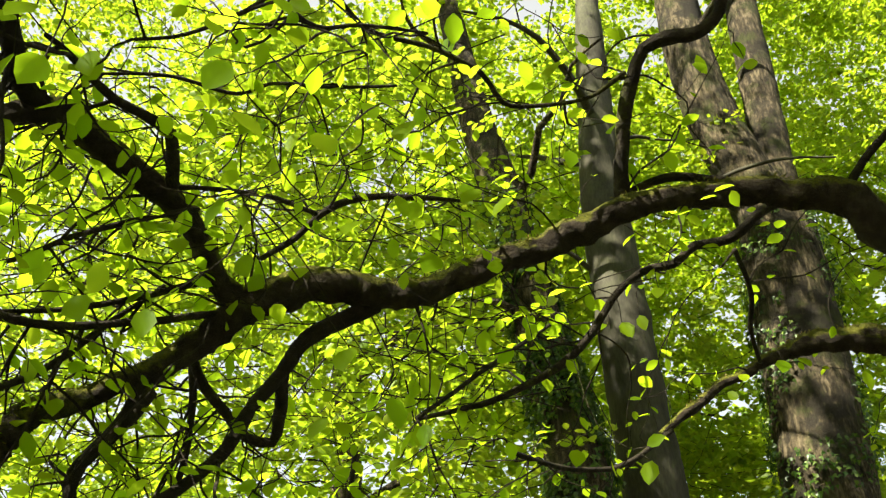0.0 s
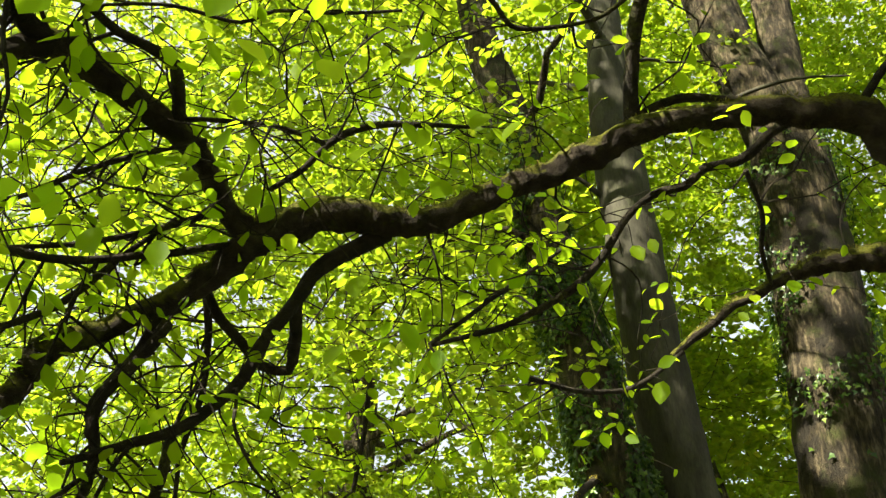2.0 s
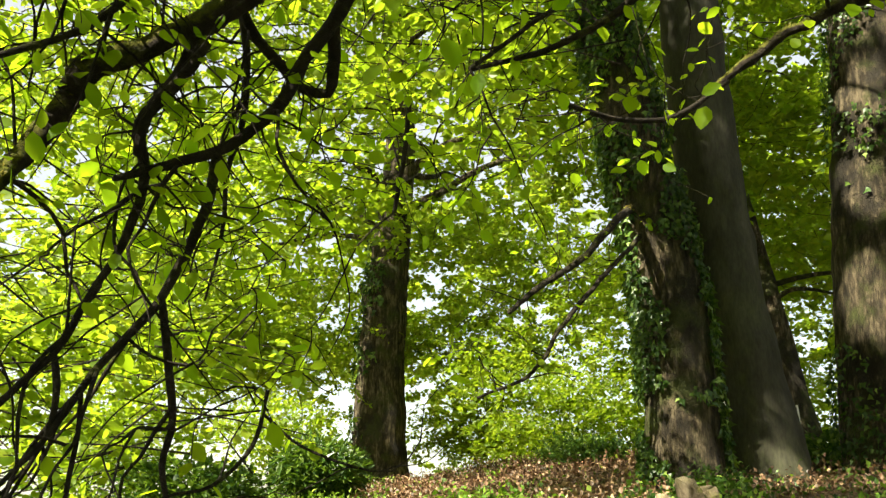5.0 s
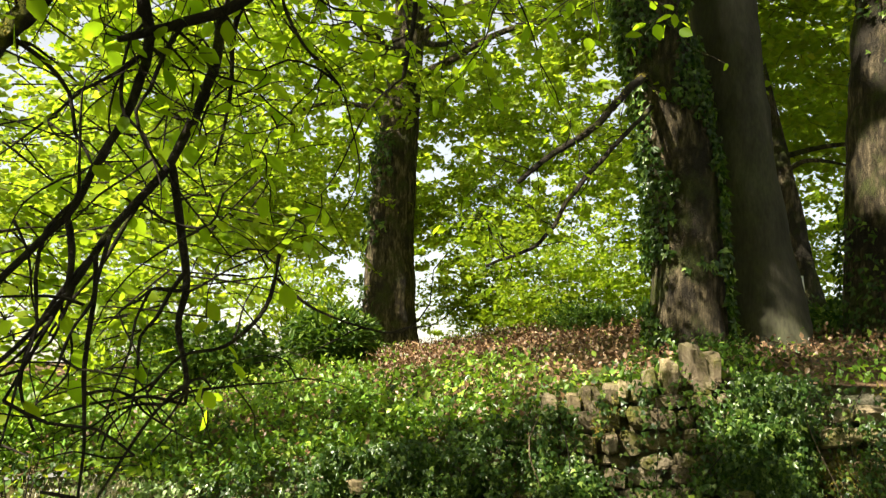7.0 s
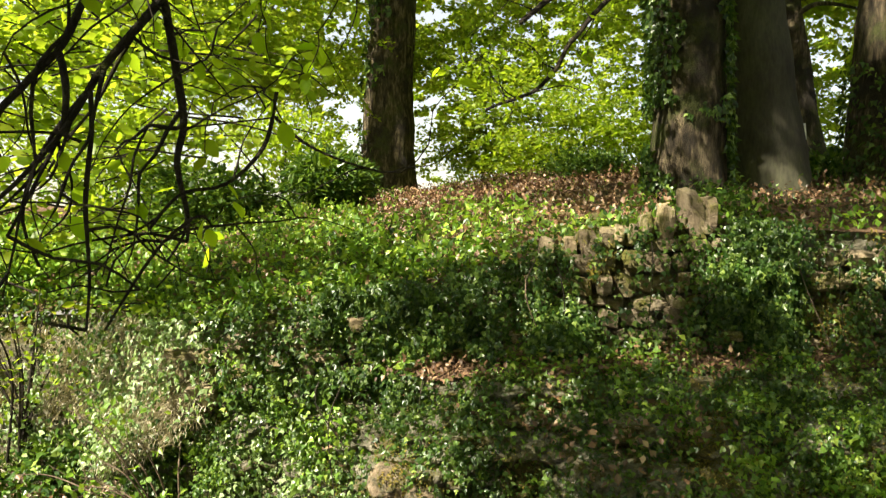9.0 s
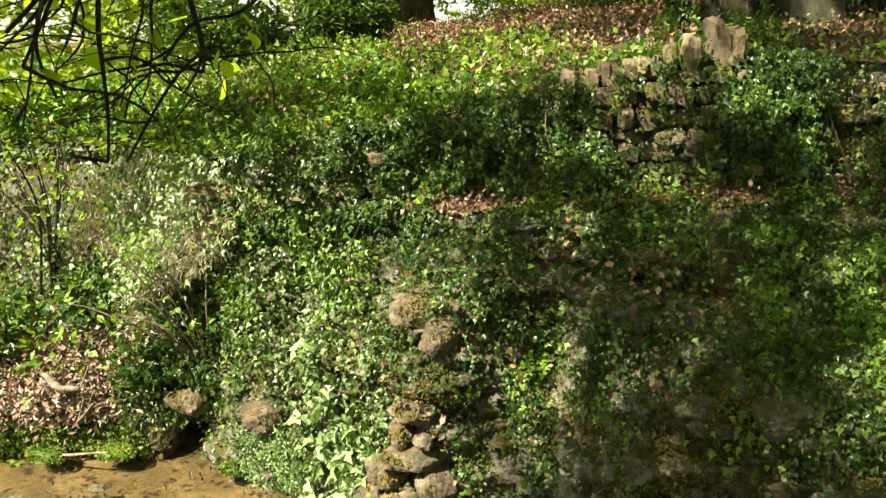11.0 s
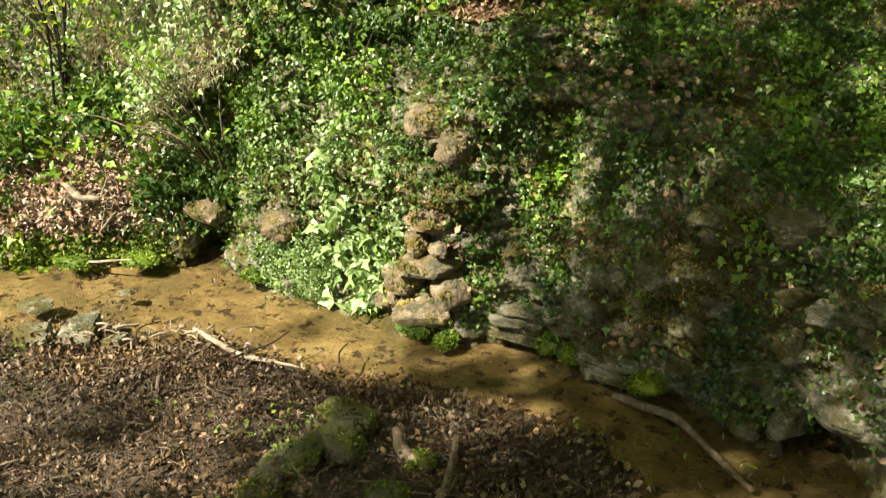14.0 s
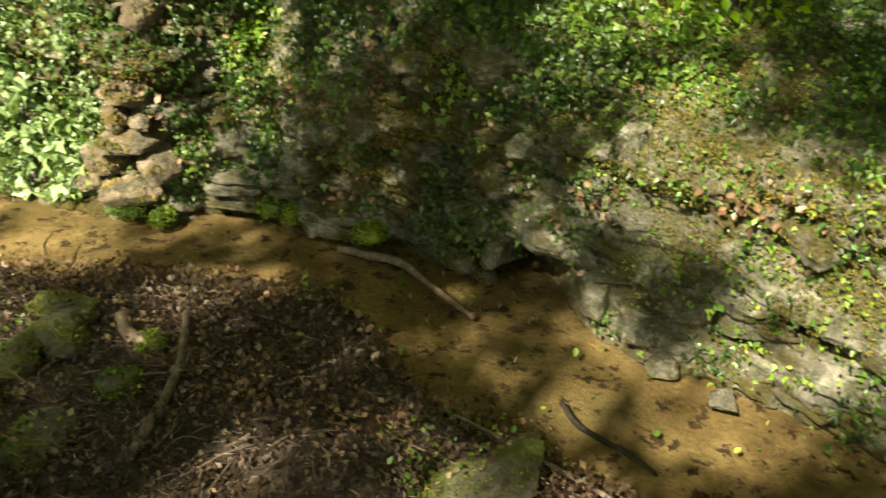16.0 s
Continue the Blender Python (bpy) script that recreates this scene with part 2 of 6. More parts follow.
PEBBLE = rough_material("pebble", ((0.3, (0.03, 0.024, 0.018)), (0.6, (0.08, 0.064, 0.045)), (0.8, (0.18, 0.145, 0.10))), 22.0, (1, 1, 1),
                        ((90.0, 0.6, 0.004),), 0.85, None, 0.6)


def water_material():
    m, nt, n, l = nodes_of("shallow_water")
    fre, tr, gl, mx = n.new("ShaderNodeFresnel"), n.new("ShaderNodeBsdfTransparent"), n.new("ShaderNodeBsdfGlossy"), n.new("ShaderNodeMixShader")
    fre.inputs["IOR"].default_value = 1.07
    tr.inputs["Color"].default_value = (0.97, 0.93, 0.82, 1)
    gl.inputs["Roughness"].default_value = 0.06
    nb = bump(nt, tex(nt, 9.0, 4.0, 0.55, (1, 1.8, 1)), 0.10, 0.03)
    l.new(nb, gl.inputs["Normal"])
    l.new(nb, fre.inputs["Normal"])
    l.new(fre.outputs[0], mx.inputs[0])
    l.new(tr.outputs[0], mx.inputs[1])
    l.new(gl.outputs[0], mx.inputs[2])
    l.new(mx.outputs[0], n["Material Output"].inputs["Surface"])
    return m


WATER = water_material()


def plain(name, color, rough=0.6):
    m, nt, n, l = nodes_of(name)
    n["Principled BSDF"].inputs["Base Color"].default_value = (*color, 1)
    n["Principled BSDF"].inputs["Roughness"].default_value = rough
    return m


WHITE = plain("white_paint", (0.8, 0.8, 0.78))
DARKGLASS = plain("window_glass", (0.03, 0.035, 0.04), 0.08)


# ---- mesh helpers ----
def mesh_from(name, verts, faces, smooth=True):
    """A mesh from an array of corners and arrays of equal-sided faces."""
    me = bpy.data.meshes.new(name)
    groups = faces if isinstance(faces, list) else [faces]
    groups = [np.asarray(g, dtype=np.int32) for g in groups if len(g)]
    verts = np.asarray(verts, dtype=np.float32)
    me.vertices.add(len(verts))
    me.vertices.foreach_set("co", verts.ravel())
    me.loops.add(sum(g.size for g in groups))
    me.loops.foreach_set("vertex_index", np.concatenate([g.ravel() for g in groups]))
    starts, k = [], 0
    for g in groups:
        starts.append(k + np.arange(len(g), dtype=np.int32) * g.shape[1])
        k += g.size
    starts = np.concatenate(starts)
    me.polygons.add(len(starts))
    me.polygons.foreach_set("loop_start", starts)
    me.polygons.foreach_set("use_smooth", np.full(len(starts), smooth))
    me.update(calc_edges=True)
    return me


def part(name, me, material, parent=None, label=""):
    if not me.materials:
        me.materials.append(material)
    ob = new(name, me)
    if parent:
        ob.parent = parent
    return tagged(ob, label)


def thing(name, label, category, place=(0, 0, 0), group="", kind=""):
    ob = new(name)
    ob.location = place
    return tagged(ob, label, category, group, kind)


def joined(pieces):
    """Puts (verts, [face arrays]) pieces together."""
    vs, byn, k = [], {}, 0
    for v, fs in pieces:
        vs.append(v)
        for f in fs:
            byn.setdefault(f.shape[1], []).append(f + k)
        k += len(v)
    return np.concatenate(vs), [np.concatenate(b) for b in byn.values()]


def fbm(p, scale, octaves=4):
    """Smooth value noise over an array of places, about -1 to 1."""
    p = np.asarray(p, dtype=np.float64) * scale
    out, amp, tot = np.zeros(len(p)), 1.0, 0.0
    for o in range(octaves):
        i = np.floor(p).astype(np.int64)
        f = p - i
        f = f * f * (3 - 2 * f)
        v = np.zeros(len(p))
        for c in range(8):
            d = np.array([(c >> b) & 1 for b in range(3)])
            q = i + d
            h = (q[:, 0] * 374761393 + q[:, 1] * 668265263 + q[:, 2] * 2147483647 + o * 974711) & 0x7FFFFFFF
            h = ((h ^ (h >> 13)) * 1274126177) & 0x7FFFFFFF
            h = ((h ^ (h >> 16)) & 0xFFFF) / 32767.5 - 1
            v += h * np.prod(np.where(d, f, 1 - f), axis=1)
        out += amp * v
        tot += amp
        amp *= 0.5
        p = p * 2.03 + 17.1
    return out / tot


def spline(pts, step):
    """A smooth curve through the points (any number of columns), sampled about every step metres."""
    p = np.asarray(pts, dtype=np.float64)
    q = np.vstack([2 * p[0] - p[1], p, 2 * p[-1] - p[-2]])
    out = []
    for i in range(len(p) - 1):
        a, b, c, d = q[i:i + 4]
        n = max(2, int(np.linalg.norm((c - b)[:3]) / step))
        for s in np.arange(n) / n:
            out.append(0.5 * (2 * b + (c - a) * s + (2 * a - 5 * b + 4 * c - d) * s ** 2 + (3 * b - a - 3 * c + d) * s ** 3))
    out.append(p[-1])
    return np.array(out)


def tube(line, sides=8, lump=0.0, scale=12.0):
    """A closed tapering tube along (x, y, z, radius) rows; lump is the share by which bark swells and shrinks it."""
    c, r = line[:, :3], np.maximum(line[:, 3], 0.0012)
    t = np.gradient(c, axis=0)
    t /= np.linalg.norm(t, axis=1)[:, None] + 1e-9
    ref = np.array([0.31, 0.17, 0.93]) if abs(t[0, 2]) < 0.8 else np.array([0.9, 0.3, 0.1])
    u = np.cross(t, ref)
    u /= np.linalg.norm(u, axis=1)[:, None] + 1e-9
    w = np.cross(t, u)
    a = np.arange(sides) * 2 * math.pi / sides
    ring = (u[:, None, :] * np.cos(a)[None, :, None] + w[:, None, :] * np.sin(a)[None, :, None])
    rr = np.repeat(r[:, None], sides, 1)
    if lump:
        probe = (c[:, None, :] + ring * r[:, None, None]).reshape(-1, 3)
        rr = rr * (1 + lump * fbm(probe, scale, 3).reshape(rr.shape))
    v = (c[:, None, :] + ring * rr[..., None]).reshape(-1, 3)
    n = len(c)
    i = np.arange(n - 1)[:, None] * sides + np.arange(sides)[None, :]
    j = np.arange(n - 1)[:, None] * sides + (np.arange(sides)[None, :] + 1) % sides
    quads = np.stack([i, j, j + sides, i + sides], -1).reshape(-1, 4)
    v = np.vstack([v, c[0] - t[0] * r[0] * 0.4, c[-1] + t[-1] * r[-1] * 0.6])
    k = np.arange(sides)
    tris = np.vstack([np.stack([(k + 1) % sides, k, np.full(sides, n * sides)], 1),
                      np.stack([k + (n - 1) * sides, (k + 1) % sides + (n - 1) * sides, np.full(sides, n * sides + 1)], 1)])
    return v, [quads, tris]


# leaf shapes: length 1 along x, width along y
BEECH_V = np.array([(0, 0, 0), (0.22, 0.24, 0.05), (0.22, 0, -0.01), (0.22, -0.24, 0.05), (0.55, 0.33, 0.06), (0.55, 0, -0.02), (0.55, -0.33, 0.06),
                    (0.85, 0.17, 0.02), (0.85, 0, -0.03), (0.85, -0.17, 0.02), (1.0, 0, -0.05)])
BEECH_F = [np.array([(0, 2, 1), (0, 3, 2), (7, 8, 10), (8, 9, 10)]), np.array([(1, 2, 5, 4), (2, 3, 6, 5), (4, 5, 8, 7), (5, 6, 9, 8)])]
FAR_V = np.array([(0, 0, 0), (0.45, 0.34, 0.07), (1.0, 0, -0.03), (0.45, -0.34, 0.07)])
FAR_F = [np.array([(0, 2, 1), (0, 3, 2)])]
IVY_V = np.array([(-0.12, 0, 0.01), (0.10, 0.52, -0.06), (0.40, 0.23, 0.03), (1.0, 0, -0.08), (0.40, -0.23, 0.03), (0.10, -0.52, -0.06)])
IVY_F = [np.array([(0, 2, 1), (0, 3, 2), (0, 4, 3), (0, 5, 4)])]


def frames_of(ahead, up):
    x = ahead / (np.linalg.norm(ahead, axis=1)[:, None] + 1e-9)
    y = np.cross(up, x)
    y /= np.linalg.norm(y, axis=1)[:, None] + 1e-9
    return np.stack([x, y, np.cross(x, y)], 2)


def leaf_cloud(places, ahead, up, sizes, shape_v, shape_f):
    m = frames_of(ahead, up) * sizes[:, None, None]
    v = np.einsum("nij,kj->nki", m, shape_v) + places[:, None, :]
    k = len(shape_v)
    off = (np.arange(len(places)) * k)[:, None, None]
    return v.reshape(-1, 3), [(f[None] + off).reshape(-1, f.shape[1]) for f in shape_f]


def unit(n):
    d = rng.normal(size=(n, 3))
    return d / np.linalg.norm(d, axis=1)[:, None]


def grid_mesh(xyz):
    """A sheet from an array of rows and columns of places."""
    a, b = xyz.shape[:2]
    i = (np.arange(a - 1)[:, None] * b + np.arange(b - 1)[None, :])
    return xyz.reshape(-1, 3), [np.stack([i, i + 1, i + b + 1, i + b], -1).reshape(-1, 4)]


# ---- the ground, the rock face and the hillside ----
BASE_X = np.array([-6.0, -3.6, -2.5, -1.72, -1.50, -1.17, -0.87, -0.59, -0.40, -0.22, 0.18, 0.39, 0.70, 1.05, 1.18, 1.35, 1.56, 1.72, 1.88, 2.3, 3.0, 4.0])
BASE_Y = np.array([3.7, 3.9, 4.08, 4.22, 4.28, 4.02, 3.92, 3.82, 3.66, 3.58, 3.60, 3.32, 3.10, 2.92, 2.78, 2.50, 2.29, 2.04, 1.84, 1.3, 0.3, -1.5])


def base_y(x):
    return np.interp(x, BASE_X, BASE_Y)


def smooth(a, b, x):
    t = np.clip((x - a) / (b - a), 0, 1)
    return t * t * (3 - 2 * t)


def wall_y(x):
    """The foot of the upper wall."""
    return 4.30 + 0.10 * x + 0.75 * smooth(-1.2, -2.4, x)


def ledge_z(x):
    return 1.33 + 0.045 * x - 0.55 * smooth(-0.9, -2.2, x)


TOP_X = np.array([-5.0, -3.0, -1.8, -1.3, -0.9, -0.45, 0.0, 0.4, 0.7, 1.0, 1.6, 2.2, 4.0])
TOP_Z = np.array([1.30, 1.38, 1.46, 1.51, 1.58, 1.68, 1.79, 1.90, 1.97, 2.02, 2.00, 1.99, 2.05])


def top_z(x):
    """The top of the upper wall, which sinks towards its low end."""
    return np.interp(x, TOP_X, TOP_Z)


def crest_z(x):
    return 2.03 + 0.02 * x - 0.26 * smooth(0.6, -1.4, x) - 0.12 * smooth(-1.4, -3.0, x)


def hill_z(x, y):
    """Height of the slope above the walls."""
    rise = 0.085 * (y - 4.5) - 0.0009 * np.clip(y - 4.5, 0, None) ** 2
    far = np.clip(y - 17, 0, None)
    xc = np.clip(x, -4, 4)
    dip = (crest_z(xc) - top_z(xc)) * np.exp(-np.clip(y - wall_y(x) - 0.1, 0, None) / 1.5)
    return crest_z(xc) - dip + np.clip(rise, -0.1, 0.62) + 0.09 * smooth(0.5, 2.5, x) * smooth(5, 9, y) - 0.12 * smooth(-1, -5, x) * smooth(6, 10, y) - 0.01 * np.clip(far, 0, 60)


# rock face: columns along x, rows up the face
cols, rows_ = 540, 170
gx = np.linspace(-5.0, 3.6, cols)
gv = np.linspace(0, 1, rows_)
X, V = np.meshgrid(gx, gv, indexing="ij")
yb, zl = base_y(X), ledge_z(X)
shelf = smooth(-0.95, -0.15, X)
lip = wall_y(X) + 0.04 - 0.26 * shelf
# the steep part holds the first 70 of a hundred, the shoulder the rest
s1, s2 = np.clip(V / 0.7, 0, 1), np.clip((V - 0.7) / 0.3, 0, 1)
zs = zl * (0.52 + 0.26 * smooth(1.4, 0.2, X))
left = smooth(-1.35, -1.95, X)
zs = zs * (1 - left) + 0.22 * left
Y = yb + 0.10 * s1 + (lip - yb - 0.10) * s2
Z = -0.12 + (zs + 0.12) * s1 + (zl - zs) * s2 ** 0.8
p = np.stack([X, Y, Z], -1).reshape(-1, 3)
bulge = fbm(p * (1, 1, 1.5), 2.2, 3) * 0.16 + fbm(p * (1, 1, 2.0), 7.0, 3) * 0.08 - np.abs(fbm(p * (1, 1, 1.5) + 3, 11.0, 3)) * 0.09 - np.abs(fbm(p * (1, 1, 1.7), 27.0, 2)) * 0.035
bed = np.abs(((p[:, 2] + 0.07 * fbm(p, 2.2, 3)) / 0.115) % 1 - 0.5) * 2
crack = -0.05 * smooth(0.66, 0.95, bed) * smooth(-0.2, 0.15, fbm(p, 2.5, 2)) * (1 - 0.7 * smooth(0.8, 1.3, p[:, 0]))
row = np.floor((p[:, 2] + 0.07 * fbm(p, 2.2, 3)) / 0.115)
run = (p[:, 0] - p[:, 1] * 0.6 + 0.05 * fbm(p + 5, 5.0, 2)) / (0.15 + 0.06 * np.sin(row * 5.1)) + 0.37 * row
block = row * 3.7 + np.floor(run)
joint = np.abs(run % 1 - 0.5) * 2
crack = crack + (0.035 + 0.035 * smooth(0.8, 1.3, p[:, 0])) * np.sin(block * 12.9898) * smooth(0.97, 0.85, bed) - 0.03 * smooth(0.86, 0.97, joint)
push = ((bulge + crack).reshape(X.shape)) * smooth(1.0, 0.9, V) * smooth(0.0, 0.04, V)
Yd = Y - push
# two low caves at the water's edge
for cx, wide, high, deep in ((-1.60, 0.13, 0.16, 0.5), (1.13, 0.13, 0.17, 0.55)):
    k = smooth(wide, wide * 0.7, np.abs(X - cx)) * smooth(high, high * 0.75, Z)
    Yd = Yd + deep * k
Zd = Z + 0.25 * push * smooth(0.5, 0.9, V)
FACE = np.stack([X, Yd, Zd], -1)
part("rock_face", mesh_from("rock_face", *grid_mesh(FACE)), ROCK)
tagged(bpy.data.objects["rock_face"], "mossy limestone rock face above the stream", "rock face", "", "structure")

# ledge between the rock face and the upper wall
lv = np.linspace(0, 1, 14)
lx = np.linspace(-5.0, 3.6, 200)
LX, LV = np.meshgrid(lx, lv, indexing="ij")
LY = (wall_y(LX) + 0.02 - 0.28 * smooth(-0.95, -0.15, LX)) + 0.46 * LV * (0.4 + 0.6 * smooth(-0.95, -0.15, LX))
LZ = ledge_z(LX) + 0.13 * LV + 0.03 * fbm(np.stack([LX, LY, LX * 0], -1).reshape(-1, 3), 4.0, 3).reshape(LX.shape)
part("ledge", mesh_from("ledge", *grid_mesh(np.stack([LX, LY, LZ], -1))), HILLSOIL)
tagged(bpy.data.objects["ledge"], "narrow earth ledge with brown leaves", "ledge", "", "structure")

# hillside: fine near the wall, growing coarser to the horizon
hy = np.concatenate([np.linspace(4.35, 9, 90), np.geomspace(9.1, 700, 60)])
hx = np.concatenate([-np.geomspace(700, 5.2, 30), np.linspace(-5, 5, 140), np.geomspace(5.2, 700, 30)])
HX, HY = np.meshgrid(hx, hy, indexing="ij")
HY = np.where(HY < 4.36, wall_y(HX) + 0.10, HY)
HY = np.maximum(HY, wall_y(HX) + 0.10)
HZ = hill_z(HX, HY)
q = np.stack([HX, HY, HX * 0], -1).reshape(-1, 3)
HZ = HZ + (0.05 * fbm(q, 1.1, 3) + 0.02 * fbm(q, 5.0, 2)).reshape(HX.shape) * smooth(4.3, 5.2, HY)
part("hillside", mesh_from("hillside", *grid_mesh(np.stack([HX, HY, HZ], -1))), HILLSOIL)
tagged(bpy.data.objects["hillside"], "sloping woodland ground with dry beech leaves", "hillside", "", "structure")

# core of the upper wall: earth and rubble behind the stones
cv = np.linspace(0, 1, 24)
CX, CV = np.meshgrid(np.linspace(-5.0, 3.6, 220), cv, indexing="ij")
CY = wall_y(CX) + 0.05 + 0.10 * CV
CZ = ledge_z(CX) - 0.05 + (top_z(CX) - ledge_z(CX) + 0.06) * CV
cp = np.stack([CX, CY, CZ], -1).reshape(-1, 3)
CY = CY - (0.05 * fbm(cp, 3.0, 3) + 0.02 * fbm(cp, 12.0, 2)).reshape(CX.shape)
part("wall_core", mesh_from("wall_core", *grid_mesh(np.stack([CX, CY, CZ], -1))), ROCK)
tagged(bpy.data.objects["wall_core"], "rough rubble and rock behind the dry stone wall", "wall", "", "structure")

# gravel bank and stream bed in one sheet
BANK_X = np.array([-6.0, -2.4, -1.9, -1.2, -0.8, -0.41, -0.1, 0.28, 0.42, 0.46, 0.65, 0.85, 1.1, 1.6, 2.6])
BANK_Y = np.array([3.2, 3.34, 3.46, 3.40, 3.30, 3.22, 3.08, 2.92, 2.66, 2.42, 2.20, 2.0, 1.6, 0.8, -1.5])


def bank_z(x, y):
    edge = np.interp(x, BANK_X, BANK_Y)
    d = edge - y
    return -0.075 + 0.10 * smooth(-0.26, 0.30, d) + 0.03 * smooth(0.2, 2.0, d)


by = np.concatenate([-np.geomspace(300, 3, 24), np.linspace(-2.8, 4.9, 200)])
bx = np.concatenate([-np.geomspace(300, 5.2, 16), np.linspace(-5, 3.6, 220), np.geomspace(3.8, 300, 16)])
GX, GY = np.meshgrid(bx, by, indexing="ij")
g = np.stack([GX, GY, GX * 0], -1).reshape(-1, 3)
warp = (0.10 * fbm(g, 2.5, 3)).reshape(GX.shape)
GZ = bank_z(GX, GY + warp) + (0.016 * fbm(g, 3.0, 3) + 0.012 * fbm(g, 14.0, 3)).reshape(GX.shape)
part("ground", mesh_from("ground", *grid_mesh(np.stack([GX, GY, GZ], -1))), SOIL)
tagged(bpy.data.objects["ground"], "dark gravel bank with leaf litter beside a stream", "ground", "", "structure")
sx, sy = np.meshgrid(np.linspace(-5, 3.4, 140), np.linspace(0.0, 4.85, 90), indexing="ij")
sq = np.stack([sx, sy, sx * 0], -1).reshape(-1, 3)
sz = -0.052 + 0.018 * fbm(sq, 2.5, 3).reshape(sx.shape)
BED = np.stack([sx, sy, sz], -1)
part("stream_bed", mesh_from("stream_bed", *grid_mesh(BED)), SAND)
tagged(bpy.data.objects["stream_bed"], "sandy golden stream bed with dark leaf drifts", "stream bed", "", "structure")
wx, wy = np.meshgrid(np.linspace(-5, 3.4, 2), np.linspace(0.0, 4.85, 2), indexing="ij")
part("water", mesh_from("water", *grid_mesh(np.stack([wx, wy, wx * 0 + 0.0], -1))), WATER)
tagged(bpy.data.objects["water"], "clear shallow stream water", "water", "", "structure").visible_shadow = False

# ---- trees ----
def build_tree(label, trunks, bark, category="tree", sides=36, lump=0.08):
    """A tree's trunks from lines of (x, y, z, radius)."""
    t = thing("beech_tree", label, category, trunks[0][0][:3])
    base = np.array(trunks[0][0][:3])
    for ln in trunks:
        v, f = tube(spline(ln, 0.06), sides, lump, 4.0)
        v = v + 0.02 * fbm(v * (1, 1, 0.35), 11.0, 3)[:, None] * np.array((1, 1, 0))
        part("trunk", mesh_from("trunk", v - base, f), bark, t)
    return t, base


# where sunlight comes down between the crowns: a lit place (x, y, z) and the gap's radius
SUN_GAPS = np.array([(-2.3, 4.8, 1.15, 0.55), (-2.75, 4.9, 1.2, 0.5), (-2.3, 4.2, 0.25, 0.30), (-1.75, 4.6, 0.9, 0.3), (-1.9, 5.2, 1.6, 0.5), (-1.2, 4.7, 1.6, 0.35), (-1.0, 5.6, 1.75, 0.5),
                     (-0.8, 3.95, 0.42, 0.32), (-1.2, 4.0, 0.45, 0.22), (-0.42, 3.7, 0.80, 0.17), (-0.42, 3.7, 0.25, 0.17), (-1.4, 3.85, 0.0, 0.38), (-1.95, 3.6, 0.0, 0.4),
                     (-0.8, 3.45, 0.0, 0.22), (-1.5, 3.35, 0.05, 0.25), (0.83, 3.65, 1.11, 0.15), (0.72, 4.48, 1.74, 0.15), (1.25, 4.5, 1.6, 0.13), (1.78, 4.6, 1.72, 0.14),
                     (-1.0, 9.0, 2.1, 0.8), (0.0, 7.4, 2.2, 0.5), (1.55, 2.35, 0.5, 0.28), (1.43, 2.56, 0.9, 0.2), (1.85, 2.0, 0.4, 0.2), (1.6, 2.4, 1.0, 0.2), (1.95, 2.1, 0.85, 0.2), (1.32, 2.65, 0.45, 0.18), (1.05, 2.2, -0.05, 0.13), (1.5, 2.0, -0.05, 0.12),
                     (-1.1, 2.85, 0.03, 0.13), (-1.3, 2.5, 0.03, 0.16), (0.1, 3.1, 0.0, 0.1), (2.95, 7.0, 4.4, 0.25), (3.0, 7.0, 6.0, 0.25), (2.95, 7.0, 3.5, 0.3), (3.0, 7.0, 5.2, 0.25), (1.1, 6.5, 3.7, 0.2), (-1.7, 13.3, 3.3, 0.4),
                     (0.6, 12.5, 3.6, 1.3), (-3.5, 11.0, 3.3, 1.0), (-3.0, 6.5, 3.6, 1.1), (-2.4, 4.9, 4.2, 0.8), (-4.2, 8.0, 3.0, 1.0), (-2.6, 7.0, 2.0, 0.5), (-2.4, 4.2, 4.9, 1.1), (-1.9, 3.9, 3.3, 0.8), (-1.2, 3.6, 4.6, 0.6), (-5.0, 8.0, 6.0, 1.5), (-3.5, 7.5, 6.0, 1.2), (0.45, 3.4, 0.75, 0.10), (0.25, 3.9, 1.25, 0.09), (1.0, 3.2, 0.55, 0.10), (1.15, 3.3, 0.95, 0.15), (1.3, 3.6, 1.25, 0.12), (0.6, 3.7, 1.0, 0.08)])
